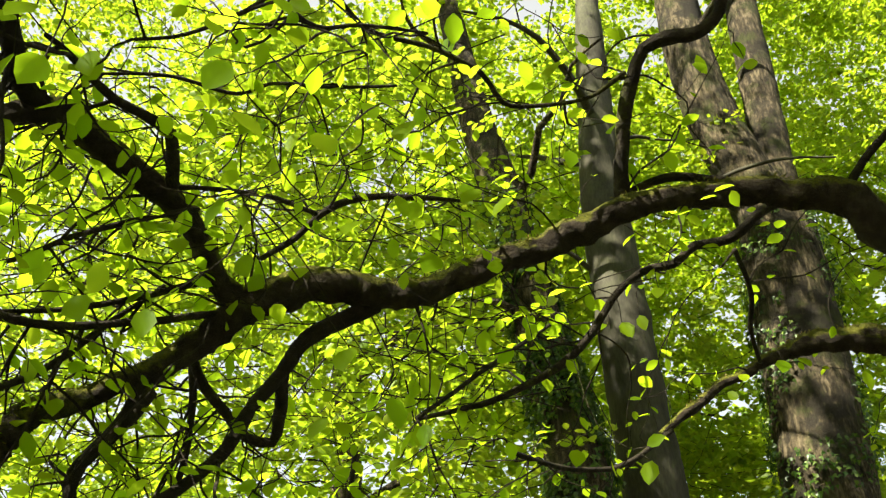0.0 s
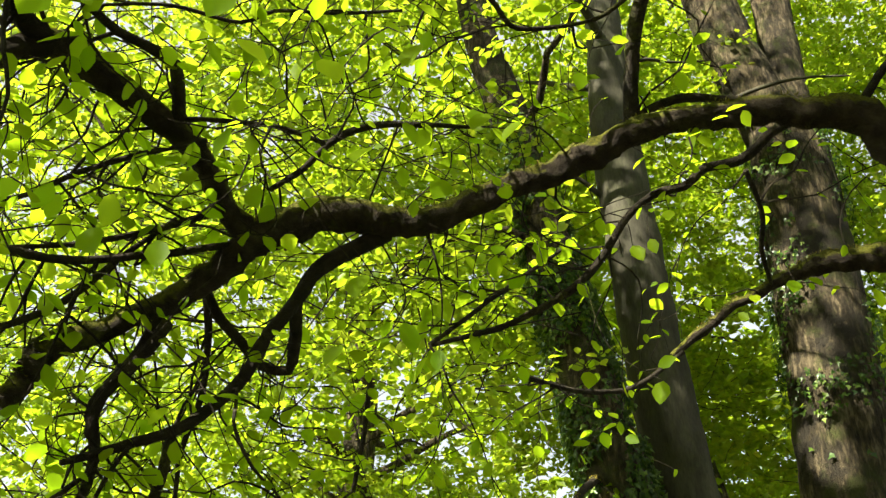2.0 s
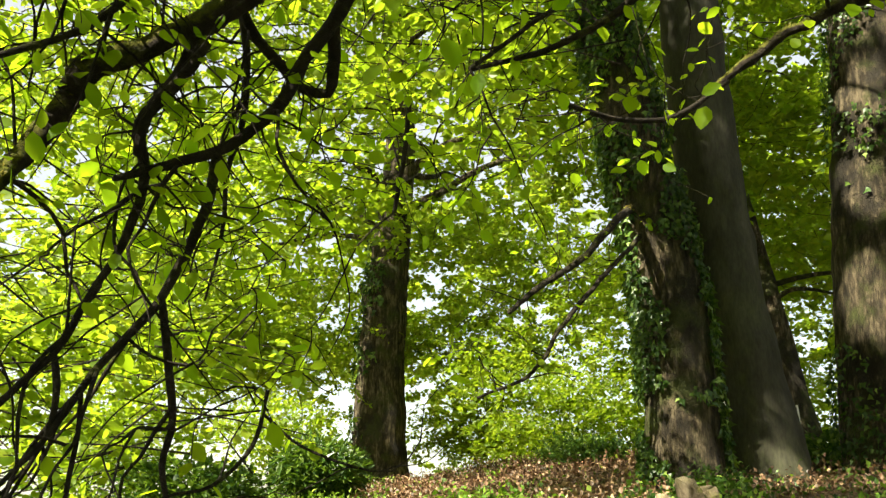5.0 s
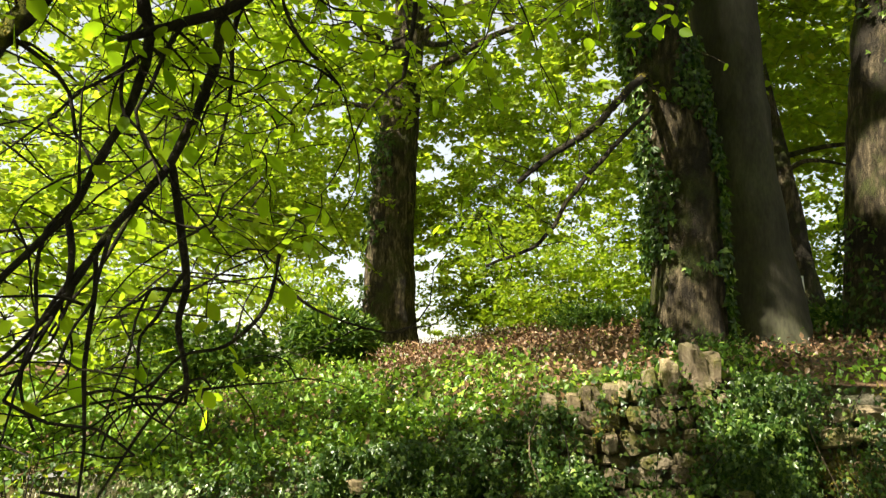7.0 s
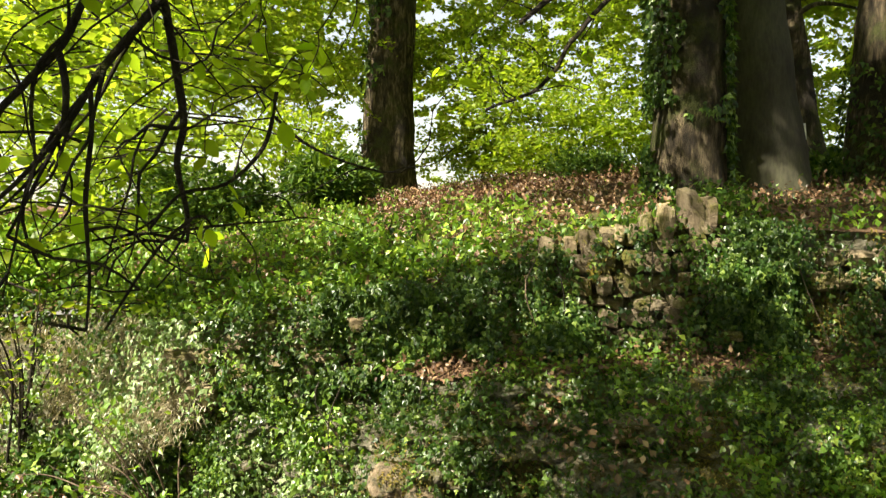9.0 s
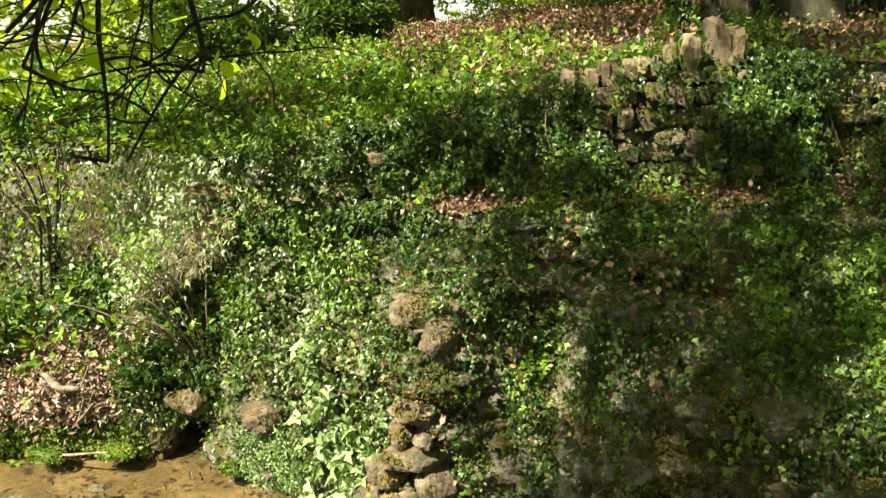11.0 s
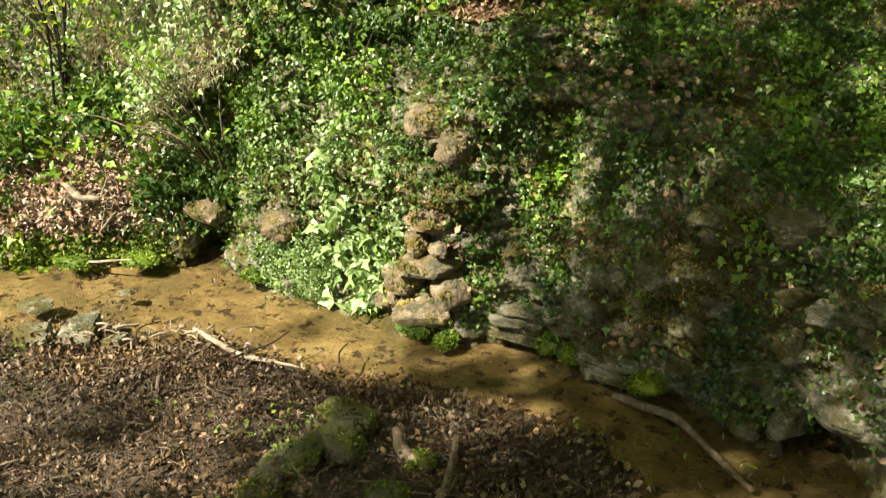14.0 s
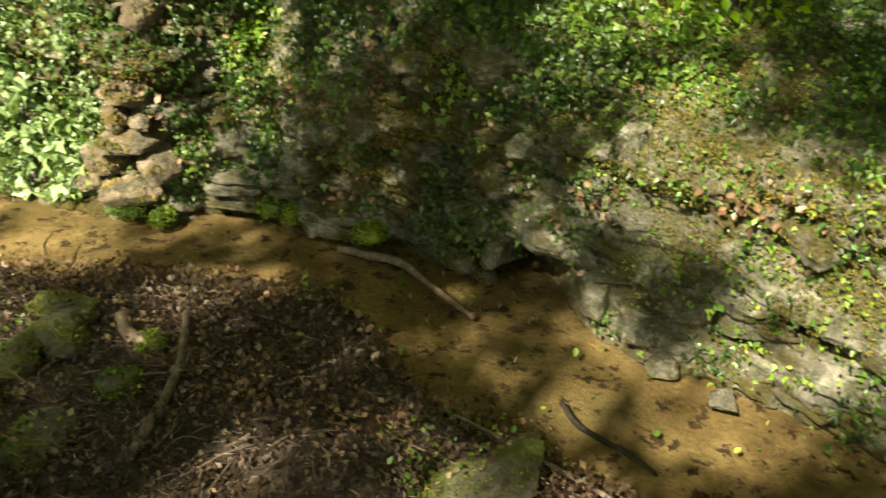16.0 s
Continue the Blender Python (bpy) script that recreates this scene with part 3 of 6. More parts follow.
# unseen leaf clumps added towards the sun: a shaded place and the clump's width
SHADE_CLUMPS = [(0.15, 3.95, 1.15, 0.38), (0.6, 3.8, 1.2, 0.35), (0.45, 3.5, 0.7, 0.4), (0.0, 3.75, 0.65, 0.3), (0.85, 3.2, 0.35, 0.4), (0.3, 3.5, 0.2, 0.35), (1.9, 6.8, 2.6, 0.5),
          (1.9, 6.8, 3.3, 0.4), (1.8, 6.8, 4.1, 0.5), (1.7, 6.8, 5.1, 0.45), (-0.3, 4.2, 1.5, 0.3), (0.1, 4.3, 1.6, 0.25), (0.0, 2.3, 0.0, 0.5), (-0.6, 2.2, 0.0, 0.45), (0.6, 2.5, 0.0, 0.4), (0.95, 2.8, 0.05, 0.3), (1.6, 5.2, 2.0, 0.5), (2.2, 5.5, 2.05, 0.5), (1.2, 5.0, 2.05, 0.35), (2.9, 7.2, 2.5, 0.5),
          (0.9, 3.1, 0.3, 0.5), (1.15, 2.9, 0.25, 0.4), (0.6, 3.3, 0.3, 0.4), (0.5, 2.3, 0.0, 0.4), (0.8, 2.3, -0.05, 0.35), (-0.9, 2.0, 0.0, 0.5), (0.4, 4.4, 1.6, 0.3), (1.0, 4.4, 1.45, 0.3), (1.4, 4.5, 1.85, 0.3), (0.0, 4.4, 1.65, 0.3), (0.55, 2.75, 0.0, 0.35), (0.8, 2.55, 0.0, 0.3), (-0.9, 2.4, 0.0, 0.4), (-0.4, 2.7, 0.0, 0.4)]


def in_gap(p):
    """True for places that stand in a gap's way towards the sun."""
    out = np.zeros(len(p), dtype=bool)
    for x, y, z, r in SUN_GAPS:
        d = p - (x, y, z)
        along = d @ np.array(sd)
        out |= (along > 0.8) & ((d ** 2).sum(1) - along ** 2 < r * r)
    return out


def spray_leaves(center, half, high, count, size):
    """Leaves of one crown spot, in flat tiers like a beech's: sprays of leaves round short twigs."""
    n_spray = max(1, count // 26)
    c = center + unit(n_spray) * (rng.random((n_spray, 1)) ** 0.45) * (half, half, high * 1.5)
    az = rng.random(n_spray) * 2 * math.pi
    d = np.stack([np.cos(az), np.sin(az), rng.normal(-0.12, 0.3, n_spray)], 1)
    k = count // n_spray
    s = (rng.random((n_spray, k)) - 0.2)
    side = np.where(rng.random((n_spray, k)) < 0.5, -1.0, 1.0)
    nrm = np.stack([-d[:, 1], d[:, 0], d[:, 2] * 0], 1)
    length = 0.34 + 0.22 * rng.random((n_spray, 1))
    pos = c[:, None] + d[:, None] * (s * length)[..., None] + nrm[:, None] * (side * 0.05 * rng.random((n_spray, k)))[..., None]
    pos = pos + rng.normal(0, 0.025, pos.shape)
    ahead = d[:, None] * 0.6 + nrm[:, None] * side[..., None] * 0.8 + rng.normal(0, 0.3, pos.shape) + (0, 0, -0.15)
    up = np.array((0, 0, 1.0)) + rng.normal(0, 0.75, pos.shape)
    sz = size * (0.65 + 0.6 * rng.random(n_spray * k))
    pos, ahead, up = pos.reshape(-1, 3), ahead.reshape(-1, 3), up.reshape(-1, 3)
    keep, whole = ~in_gap(pos), ~in_gap(c)
    return pos[keep], ahead[keep], up[keep], sz[keep], c[whole], d[whole], length[whole]


def crown(parent, base, spots, near=False, twig_mat=None):
    """Leaves and twigs of a crown, as one mesh each."""
    ls, tw = [], []
    for x, y, z, half, high, count, size in spots:
        pos, ah, up, sz, c, d, length = spray_leaves(np.array((x, y, z)), half, high, count, size)
        v, f = leaf_cloud(pos - base, ah, up, sz, *((BEECH_V, BEECH_F) if near else (FAR_V, FAR_F)))
        ls.append((v, f))
        for i in range(0, len(c), 2):
            a = c[i] - d[i] * 0.45 * length[i] - (0, 0, 0.02)
            b = c[i] + d[i] * 0.8 * length[i]
            mid = (a + b) / 2 + rng.normal(0, 0.03, 3)
            tw.append(tube(np.array([(*(a - base), 0.004), (*(mid - base), 0.003), (*(b - base), 0.0015)]), 3))
    v, f = joined(ls)
    tagged(part("crown", mesh_from("crown", v, f, False), BEECH, parent, "fresh yellow-green spring leaves"), kind="stuff")
    v, f = joined(tw)
    tagged(part("twig_growth", mesh_from("twig_growth", v, f), BARK, parent), kind="stuff")


def limbs(parent, base, start_line, count, reach, rad, seed, bark, up=0.25, lo=0.35):
    """Side limbs that leave a trunk, bend and fork."""
    r = np.random.default_rng(seed)
    ln = spline(start_line, 0.2)
    for i in range(count):
        k = int(len(ln) * (lo + (0.98 - lo) * r.random()))
        o = ln[min(k, len(ln) - 1)]
        az = r.random() * 2 * math.pi
        d = np.array((math.cos(az), math.sin(az), up + 0.3 * r.random()))
        L = reach * (0.5 + 0.7 * r.random())
        pts, p, rr = [], o[:3].copy(), rad * (0.6 + 0.6 * r.random())
        for s in range(6):
            pts.append((*(p - base), max(0.006, rr * (1 - s / 6.3))))
            d = d + r.normal(0, 0.22, 3) + (0, 0, -0.05)
            d /= np.linalg.norm(d)
            p = p + d * L / 5
        v, f = tube(spline(np.array(pts), 0.15), 7, 0.1, 8.0)
        part("limb", mesh_from("limb", v, f), bark, parent)


RIGHT = [(3.02, 7.2, 1.9, 0.50), (3.0, 7.2, 2.4, 0.41), (3.08, 7.2, 4.0, 0.39), (3.2, 7.2, 5.5, 0.38), (3.25, 7.2, 6.3, 0.38), (3.32, 7.2, 7.4, 0.37), (3.28, 7.2, 7.9, 0.34),
         (3.12, 7.2, 8.5, 0.29), (2.97, 7.2, 9.2, 0.28), (2.88, 7.2, 10.2, 0.27), (2.87, 7.2, 11.4, 0.25), (3.0, 7.2, 15.0, 0.16)]
RIGHT_B = [(3.36, 7.3, 7.2, 0.28), (3.48, 7.35, 7.8, 0.23), (3.58, 7.35, 9.0, 0.21), (3.67, 7.35, 10.2, 0.20), (3.75, 7.35, 11.5, 0.19), (4.1, 7.35, 15.0, 0.13)]
SMOOTH = [(1.93, 7.0, 1.9, 0.46), (1.93, 7.0, 2.3, 0.36), (1.92, 7.0, 2.6, 0.315), (1.87, 7.0, 3.0, 0.275), (1.78, 7.0, 3.6, 0.262), (1.68, 7.0, 4.9, 0.255), (1.64, 7.0, 5.8, 0.245),
          (1.62, 7.0, 6.6, 0.24), (1.60, 7.0, 7.4, 0.235), (1.62, 7.0, 8.7, 0.20), (1.72, 7.0, 11.0, 0.14)]
IVIED = [(1.31, 6.6, 1.9, 0.33), (1.30, 6.6, 2.3, 0.268), (1.26, 6.6, 3.5, 0.243), (1.06, 6.6, 4.7, 0.235), (0.92, 6.6, 5.5, 0.22), (0.83, 6.6, 6.0, 0.205), (0.56, 6.6, 7.6, 0.19), (0.32, 6.6, 8.7, 0.165), (0.04, 6.6, 10.5, 0.12)]
FAR = [(-1.68, 13.5, 2.2, 0.50), (-1.68, 13.5, 2.7, 0.41), (-1.69, 13.5, 3.4, 0.38), (-1.70, 13.5, 4.0, 0.355), (-1.65, 13.5, 5.1, 0.32), (-1.60, 13.5, 5.8, 0.29), (-1.5, 13.5, 8.0, 0.22), (-1.8, 13.5, 10.5, 0.14)]
SLANT = [(3.38, 10.0, 2.4, 0.16), (3.25, 10.0, 3.0, 0.13), (3.15, 10.0, 3.5, 0.125), (3.05, 10.0, 4.1, 0.11), (2.82, 10.0, 5.3, 0.094), (2.5, 10.0, 7.0, 0.06)]


def spots(n, x0, x1, y0, y1, z0, z1, half, high, leaves, size):
    return [(x0 + (x1 - x0) * rng.random(), y0 + (y1 - y0) * rng.random(), z0 + (z1 - z0) * rng.random(), half * (0.7 + 0.6 * rng.random()), high * (0.7 + 0.6 * rng.random()),
             leaves, size) for _ in range(n)]


def tree(label, trunks, bark, crown_spots, n_limb, reach, rad, seed, lo=0.35):
    t, base = build_tree(label, trunks, bark)
    for i, ln in enumerate(trunks):
        limbs(t, base, ln, n_limb, reach, rad, seed + i, bark, lo=lo)
    crown(t, base, crown_spots)
    return t, base


tree("tall grey beech with a forked trunk, above the wall", [RIGHT, RIGHT_B], BARK_GREY,
     spots(72, 2.2, 10.5, 7.8, 14, 5.0, 17, 1.1, 0.5, 900, 0.095) + spots(26, 2.6, 9.5, 8.2, 13, 9.5, 17, 1.2, 0.5, 800, 0.10) + spots(14, 5, 9, 7.6, 11, 9.5, 15.5, 1.2, 0.5, 800, 0.10), 5, 2.4, 0.07, 3, 0.6)
# its second group of spots is out of view, added to shade slope and trunks
tree("slender beech with smooth dark bark", [SMOOTH], BARK_SMOOTH,
     spots(42, 0.0, 5.0, 7.6, 11.5, 5.0, 14, 1.0, 0.45, 900, 0.09) + spots(36, -5.0, 0.0, 0.8, 3.6, 10.0, 14.5, 0.8, 0.35, 440, 0.09), 7, 2.0, 0.05, 11, 0.5)
ivied_tree, ivied_base = tree("leaning tree with ivy-clad rough bark", [IVIED], BARK_GREY,
                              spots(40, -3.2, 1.6, 7.0, 11, 5.2, 14, 1.0, 0.45, 900, 0.09) + spots(14, -2.6, 0.2, 4.8, 6.4, 4.6, 8, 0.8, 0.3, 420, 0.07), 6, 2.0, 0.045, 21, 0.5)
tree("old beech at the top of the slope", [FAR], BARK_GREY,
     spots(62, -9, 2.5, 10, 17, 5.2, 13, 1.4, 0.5, 1100, 0.11) + spots(22, -9, 2, 9.5, 15, 9.0, 17, 1.4, 0.5, 900, 0.11) + spots(26, -6.5, 0.4, 12.9, 15.5, 3.9, 5.7, 1.0, 0.28, 700, 0.085), 14, 3.2, 0.08, 31, 0.28)
tree("slanting young tree behind the trunks", [SLANT], BARK_GREY, spots(30, 2.2, 9, 10.0, 15, 4.2, 9, 1.2, 0.6, 900, 0.10), 4, 1.5, 0.03, 41)
LEFT = [(-6.5, 8.5, 1.6, 0.45), (-6.5, 8.5, 2.6, 0.33), (-6.4, 8.5, 5.0, 0.30), (-6.6, 8.5, 8.0, 0.24), (-6.5, 8.5, 12, 0.12)]
tree("broad beech at the edge of the wood", [LEFT], BARK_GREY,
     spots(30, -8.5, -1.6, 6.2, 10.5, 4.4, 11, 1.1, 0.35, 800, 0.085) + spots(13, -9, -4.5, 7, 10, 10.5, 15, 1.2, 0.5, 800, 0.10) + spots(14, -5.5, -2.4, 6.0, 8.0, 2.3, 3.5, 0.7, 0.3, 480, 0.06) + spots(12, -6.0, -2.6, 6.4, 8.6, 2.9, 4.4, 0.8, 0.3, 480, 0.07), 10, 2.6, 0.06, 51, 0.3)
# unseen trees added behind the camera; their crowns shade the bank and the face
BACK_A = [(-6.1, -3.2, -0.1, 0.45), (-6.1, -3.2, 1.0, 0.33), (-6.0, -3.1, 4.0, 0.30), (-5.5, -2.8, 7.0, 0.22), (-5.0, -2.6, 9.5, 0.1)]
BACK_B = [(4.4, -5.0, -0.1, 0.5), (4.4, -5.0, 1.0, 0.38), (4.2, -4.9, 5.0, 0.33), (3.8, -4.6, 9.0, 0.2)]
def even_spots(x0, x1, y0, y1, z0, z1, step, half, high, leaves, size):
    """Crown spots spread evenly, so that the roof of leaves has no large holes."""
    return [(x + 0.3 * step * rng.normal(), y + 0.3 * step * rng.normal(), z0 + (z1 - z0) * rng.random(), half * (0.8 + 0.4 * rng.random()), high, leaves, size)
            for x in np.arange(x0, x1, step) for y in np.arange(y0, y1, step)]


rng = np.random.default_rng(21)
tree("unseen beech added behind the gravel bank for its shade", [BACK_A], BARK_GREY,
     even_spots(-5.4, -2.9, -3.0, -0.6, 5.2, 6.2, 0.42, 0.38, 0.28, 115, 0.085) + spots(5, -3.9, -3.1, -0.7, -0.25, 5.2, 6.2, 0.35, 0.25, 240, 0.08)
     + spots(14, -5.5, -1.4, -2.8, -0.2, 8.2, 10.0, 0.8, 0.35, 260, 0.10) + spots(5, -3.3, -1.3, -1.1, 0.1, 4.8, 6.6, 0.5, 0.3, 260, 0.08)
     + spots(5, -3.3, -2.1, 0.1, 1.2, 4.8, 6.6, 0.5, 0.3, 240, 0.08) + spots(5, -2.6, -1.7, -2.3, -1.3, 4.8, 6.4, 0.4, 0.25, 200, 0.08)
     + even_spots(-6.1, -5.4, -3.0, -1.3, 5.2, 6.2, 0.45, 0.36, 0.28, 130, 0.085) + spots(2, -2.8, -1.6, 1.6, 2.3, 5.6, 6.6, 0.45, 0.3, 200, 0.08)
     + [(x + sd.x * 8, y + sd.y * 8, z + sd.z * 8, w, w * 0.6, int((300 if y < 2.9 or 4.35 < y < 4.6 else 150 if y < 4.6 else 2200) * w), 0.08) for x, y, z, w in SHADE_CLUMPS], 8, 2.4, 0.06, 61)
# crowns overhead and out of view, added to keep skylight off the face
rng = np.random.default_rng(22)
tree("unseen beech added behind the camera to hold off skylight", [BACK_B], BARK_GREY, spots(80, -0.6, 6.5, -7.0, 1.4, 5.6, 9.0, 1.3, 0.45, 620, 0.15) + spots(44, -2.0, 5.0, -0.4, 3.6, 8.6, 11.5, 1.2, 0.4, 520, 0.14) + spots(56, -3.0, 6.5, -2.0, 4.2, 9.0, 12.5, 1.3, 0.4, 380, 0.17), 8, 2.4, 0.06, 71)
# woodland in the distance
wood = thing("woodland", "distant fresh green beech wood", "woodland", (0, 22, 2.5), "", "stuff")
ws = spots(64, -30, 30, 22, 34, 6.5, 17, 3.0, 1.6, 650, 0.32) + spots(20, -0.4, 3.2, 12.0, 14.5, 2.9, 5.4, 0.9, 0.6, 700, 0.07) + spots(24, -0.6, 2.4, 12.5, 15, 2.7, 4.2, 0.8, 0.4, 620, 0.07) + spots(26, -8, -2.2, 12.5, 15.5, 2.9, 5.2, 1.0, 0.4, 560, 0.075) + spots(14, -26, 22, 22, 34, 3.5, 7, 2.6, 1.2, 420, 0.28) + spots(84, -13, 12, 15.5, 20, 3.1, 8.0, 1.3, 0.6, 620, 0.10) + spots(16, 3.4, 10, 11.5, 16, 2.9, 4.2, 0.9, 0.5, 800, 0.07) + spots(16, 2.6, 6.5, 13, 17, 3.2, 7.0, 1.0, 0.6, 620, 0.09) + spots(14, -1.3, 0.8, 13.8, 16, 2.7, 3.7, 0.7, 0.3, 560, 0.07)
lsx = []
for x, y, z, half, high, count, size in ws:
    pos, ah, up, sz, c, d, length = spray_leaves(np.array((x, y, z)), half, high, count, size)
    lsx.append(leaf_cloud(pos - (0, 22, 2.5), ah, up, sz, FAR_V, FAR_F))
part("foliage", mesh_from("foliage", *joined(lsx), False), BEECH, wood)
# unseen foliage added behind the bank and beside it, to cut the skylight
rear = thing("woodland", "unseen beech foliage added behind the gravel bank to cut skylight", "woodland", (0, -10, 0), "", "stuff")
lsx = []
for x, y, z, half, high, count, size in spots(80, -15, 13, -15, -5.5, 1.5, 12, 2.4, 1.2, 420, 0.36) + spots(34, 5.6, 11, -5, 3.6, 1.5, 11, 1.8, 1.0, 420, 0.30) + spots(22, -17, -10, -5, 4.5, 0.9, 4.0, 1.8, 0.9, 420, 0.30):
    pos, ah, up, sz, c, d, length = spray_leaves(np.array((x, y, z)), half, high, count, size)
    lsx.append(leaf_cloud(pos - (0, -10, 0), ah, up, sz, FAR_V, FAR_F))
part("foliage", mesh_from("foliage", *joined(lsx), False), BEECH, rear)

# ---- the overhanging bough, near the camera ----
bough = thing("beech_tree", "beech with a long dark mossy bough over the stream", "tree", (3.5, 2.75, 1.0))
BO = np.array((3.5, 2.75, 1.0))
v, f = tube(spline([(3.5, 2.75, 0.6, 0.34), (3.5, 2.75, 1.4, 0.26), (3.45, 2.7, 3.0, 0.23), (3.4, 2.65, 4.6, 0.21), (3.35, 2.6, 7.0, 0.16), (3.3, 2.4, 9.5, 0.08)], 0.12), 18, 0.08, 5.0)
part("trunk", mesh_from("trunk", v - BO, f), BARK_GREY, bough)
LINES = []


def bough_line(key, pts):
    ln = np.array(pts)
    thick = ln[:, 3].max()
    s = spline(ln, 0.015 if thick > 0.03 else 0.03)
    s[:, :3] += 0.014 * np.stack([fbm(s[:, :3] + 5 * k, 6.0, 3) for k in range(3)], 1) * min(1, thick / 0.02)
    if thick > 0.03:
        s[:, 3] *= 0.93 + 0.20 * fbm(s[:, :3] + 3, 9.0, 3)
    v, f = tube(s, 22 if thick > 0.03 else 8, 0.42 if thick > 0.03 else 0.15, 30.0)
    part("limb" if thick > 0.012 else "twig", mesh_from("limb", v - BO, f), BARK_MOSSY if thick > 0.03 else BARK, bough)
    LINES.append(s)


# the overhanging beech: its limbs and boughs as centre lines (x, y, z, radius)
bough_line("main", [(3.42, 2.66, 4.1, 0.11), (2.6, 2.5, 3.95, 0.085), (1.9, 2.36, 3.7, 0.068), (1.38, 2.22, 3.66, 0.058), (1.21, 2.16, 3.82, 0.055), (1.05, 2.18, 3.85, 0.049), (0.89, 2.19, 3.87, 0.045), (0.72, 2.22, 3.87, 0.043), (0.57, 2.25, 3.85, 0.048), (0.45, 2.28, 3.8, 0.046), (0.31, 2.31, 3.75, 0.047), (0.17, 2.32, 3.7, 0.043), (0.03, 2.34, 3.64, 0.041), (-0.11, 2.33, 3.59, 0.047), (-0.22, 2.3, 3.58, 0.052), (-0.37, 2.25, 3.57, 0.056), (-0.49, 2.23, 3.51, 0.057), (-0.57, 2.21, 3.45, 0.05), (-0.64, 2.21, 3.37, 0.042), (-0.73, 2.2, 3.28, 0.04), (-0.82, 2.17, 3.2, 0.034), (-0.93, 2.14, 3.13, 0.032), (-1.01, 2.09, 3.07, 0.04), (-1.04, 2.08, 2.98, 0.035), (-1.1, 2.05, 2.85, 0.031), (-1.14, 2.0, 2.74, 0.028), (-1.24, 1.88, 2.58, 0.024), (-1.42, 1.7, 2.42, 0.018), (-1.65, 1.5, 2.32, 0.008)])
bough_line("up", [(-0.57, 2.23, 3.47, 0.046), (-0.62, 2.14, 3.51, 0.04), (-0.66, 2.03, 3.57, 0.036), (-0.72, 1.93, 3.61, 0.036), (-0.79, 1.84, 3.63, 0.037), (-0.87, 1.74, 3.65, 0.036), (-0.92, 1.65, 3.65, 0.036), (-0.96, 1.6, 3.62, 0.034), (-1.02, 1.57, 3.56, 0.031), (-1.06, 1.54, 3.5, 0.027)])
bough_line("up2", [(-0.94, 1.64, 3.64, 0.03), (-0.96, 1.53, 3.63, 0.026), (-0.95, 1.4, 3.65, 0.024), (-0.94, 1.27, 3.67, 0.022)])
bough_line("crook", [(-0.72, 1.91, 3.61, 0.019), (-0.7, 1.84, 3.66, 0.018), (-0.7, 1.77, 3.7, 0.017), (-0.75, 1.7, 3.7, 0.014), (-0.8, 1.64, 3.69, 0.012), (-0.83, 1.57, 3.69, 0.01), (-0.86, 1.5, 3.7, 0.009), (-0.9, 1.44, 3.7, 0.006)])
bough_line("low", [(-0.2, 2.33, 3.56, 0.029), (-0.3, 2.33, 3.49, 0.025), (-0.39, 2.33, 3.43, 0.025), (-0.45, 2.34, 3.33, 0.021), (-0.51, 2.33, 3.22, 0.019), (-0.55, 2.32, 3.12, 0.019), (-0.63, 2.3, 3.01, 0.017), (-0.72, 2.26, 2.92, 0.015), (-0.88, 2.19, 2.83, 0.012), (-0.93, 2.13, 2.79, 0.007)])
bough_line("lowdown", [(-0.74, 2.32, 2.94, 0.014), (-0.77, 2.36, 2.79, 0.014), (-0.86, 2.34, 2.54, 0.012), (-0.98, 2.24, 2.33, 0.01), (-1.03, 2.14, 2.16, 0.007), (-1.1, 2.02, 2.01, 0.005)])
bough_line("hang", [(-0.86, 2.35, 2.54, 0.01), (-0.84, 2.37, 2.39, 0.011), (-0.82, 2.39, 2.24, 0.01), (-0.83, 2.38, 2.12, 0.008), (-0.8, 2.38, 1.99, 0.006), (-0.8, 2.37, 1.93, 0.004)])
bough_line("drop", [(-0.77, 2.18, 3.2, 0.023), (-0.82, 2.2, 3.09, 0.021), (-0.9, 2.2, 2.97, 0.017), (-0.9, 2.24, 2.85, 0.014), (-0.91, 2.22, 2.7, 0.012), (-0.96, 2.18, 2.52, 0.01), (-1.02, 2.11, 2.36, 0.009), (-1.11, 2.0, 2.19, 0.008)])
bough_line("fork", [(-1.05, 2.18, 2.38, 0.008), (-1.03, 2.18, 2.3, 0.009), (-1.03, 2.16, 2.18, 0.006), (-1.08, 2.11, 2.02, 0.004), (-1.1, 2.07, 1.94, 0.004)])
bough_line("ring", [(-0.70, 2.24, 3.35, 0.012), (-0.66, 2.32, 3.27, 0.015), (-0.59, 2.37, 3.21, 0.015), (-0.54, 2.41, 3.16, 0.015), (-0.47, 2.43, 3.15, 0.015), (-0.45, 2.4, 3.21, 0.018), (-0.45, 2.36, 3.3, 0.018), (-0.44, 2.335, 3.36, 0.012)])
bough_line("vert", [(-0.70, 2.25, 3.37, 0.012), (-0.72, 2.42, 3.31, 0.012), (-0.73, 2.5, 3.18, 0.01), (-0.75, 2.53, 3.09, 0.01), (-0.79, 2.57, 2.98, 0.008), (-0.8, 2.6, 2.80, 0.006), (-0.84, 2.62, 2.6, 0.003)])
bough_line("riser", [(0.56, 2.26, 3.9, 0.027), (0.56, 2.17, 4.02, 0.024), (0.57, 2.07, 4.14, 0.024), (0.59, 2.03, 4.19, 0.022), (0.62, 1.97, 4.25, 0.02), (0.69, 1.94, 4.27, 0.024), (0.78, 1.92, 4.27, 0.022), (0.84, 1.87, 4.32, 0.02), (0.84, 1.79, 4.39, 0.019)])
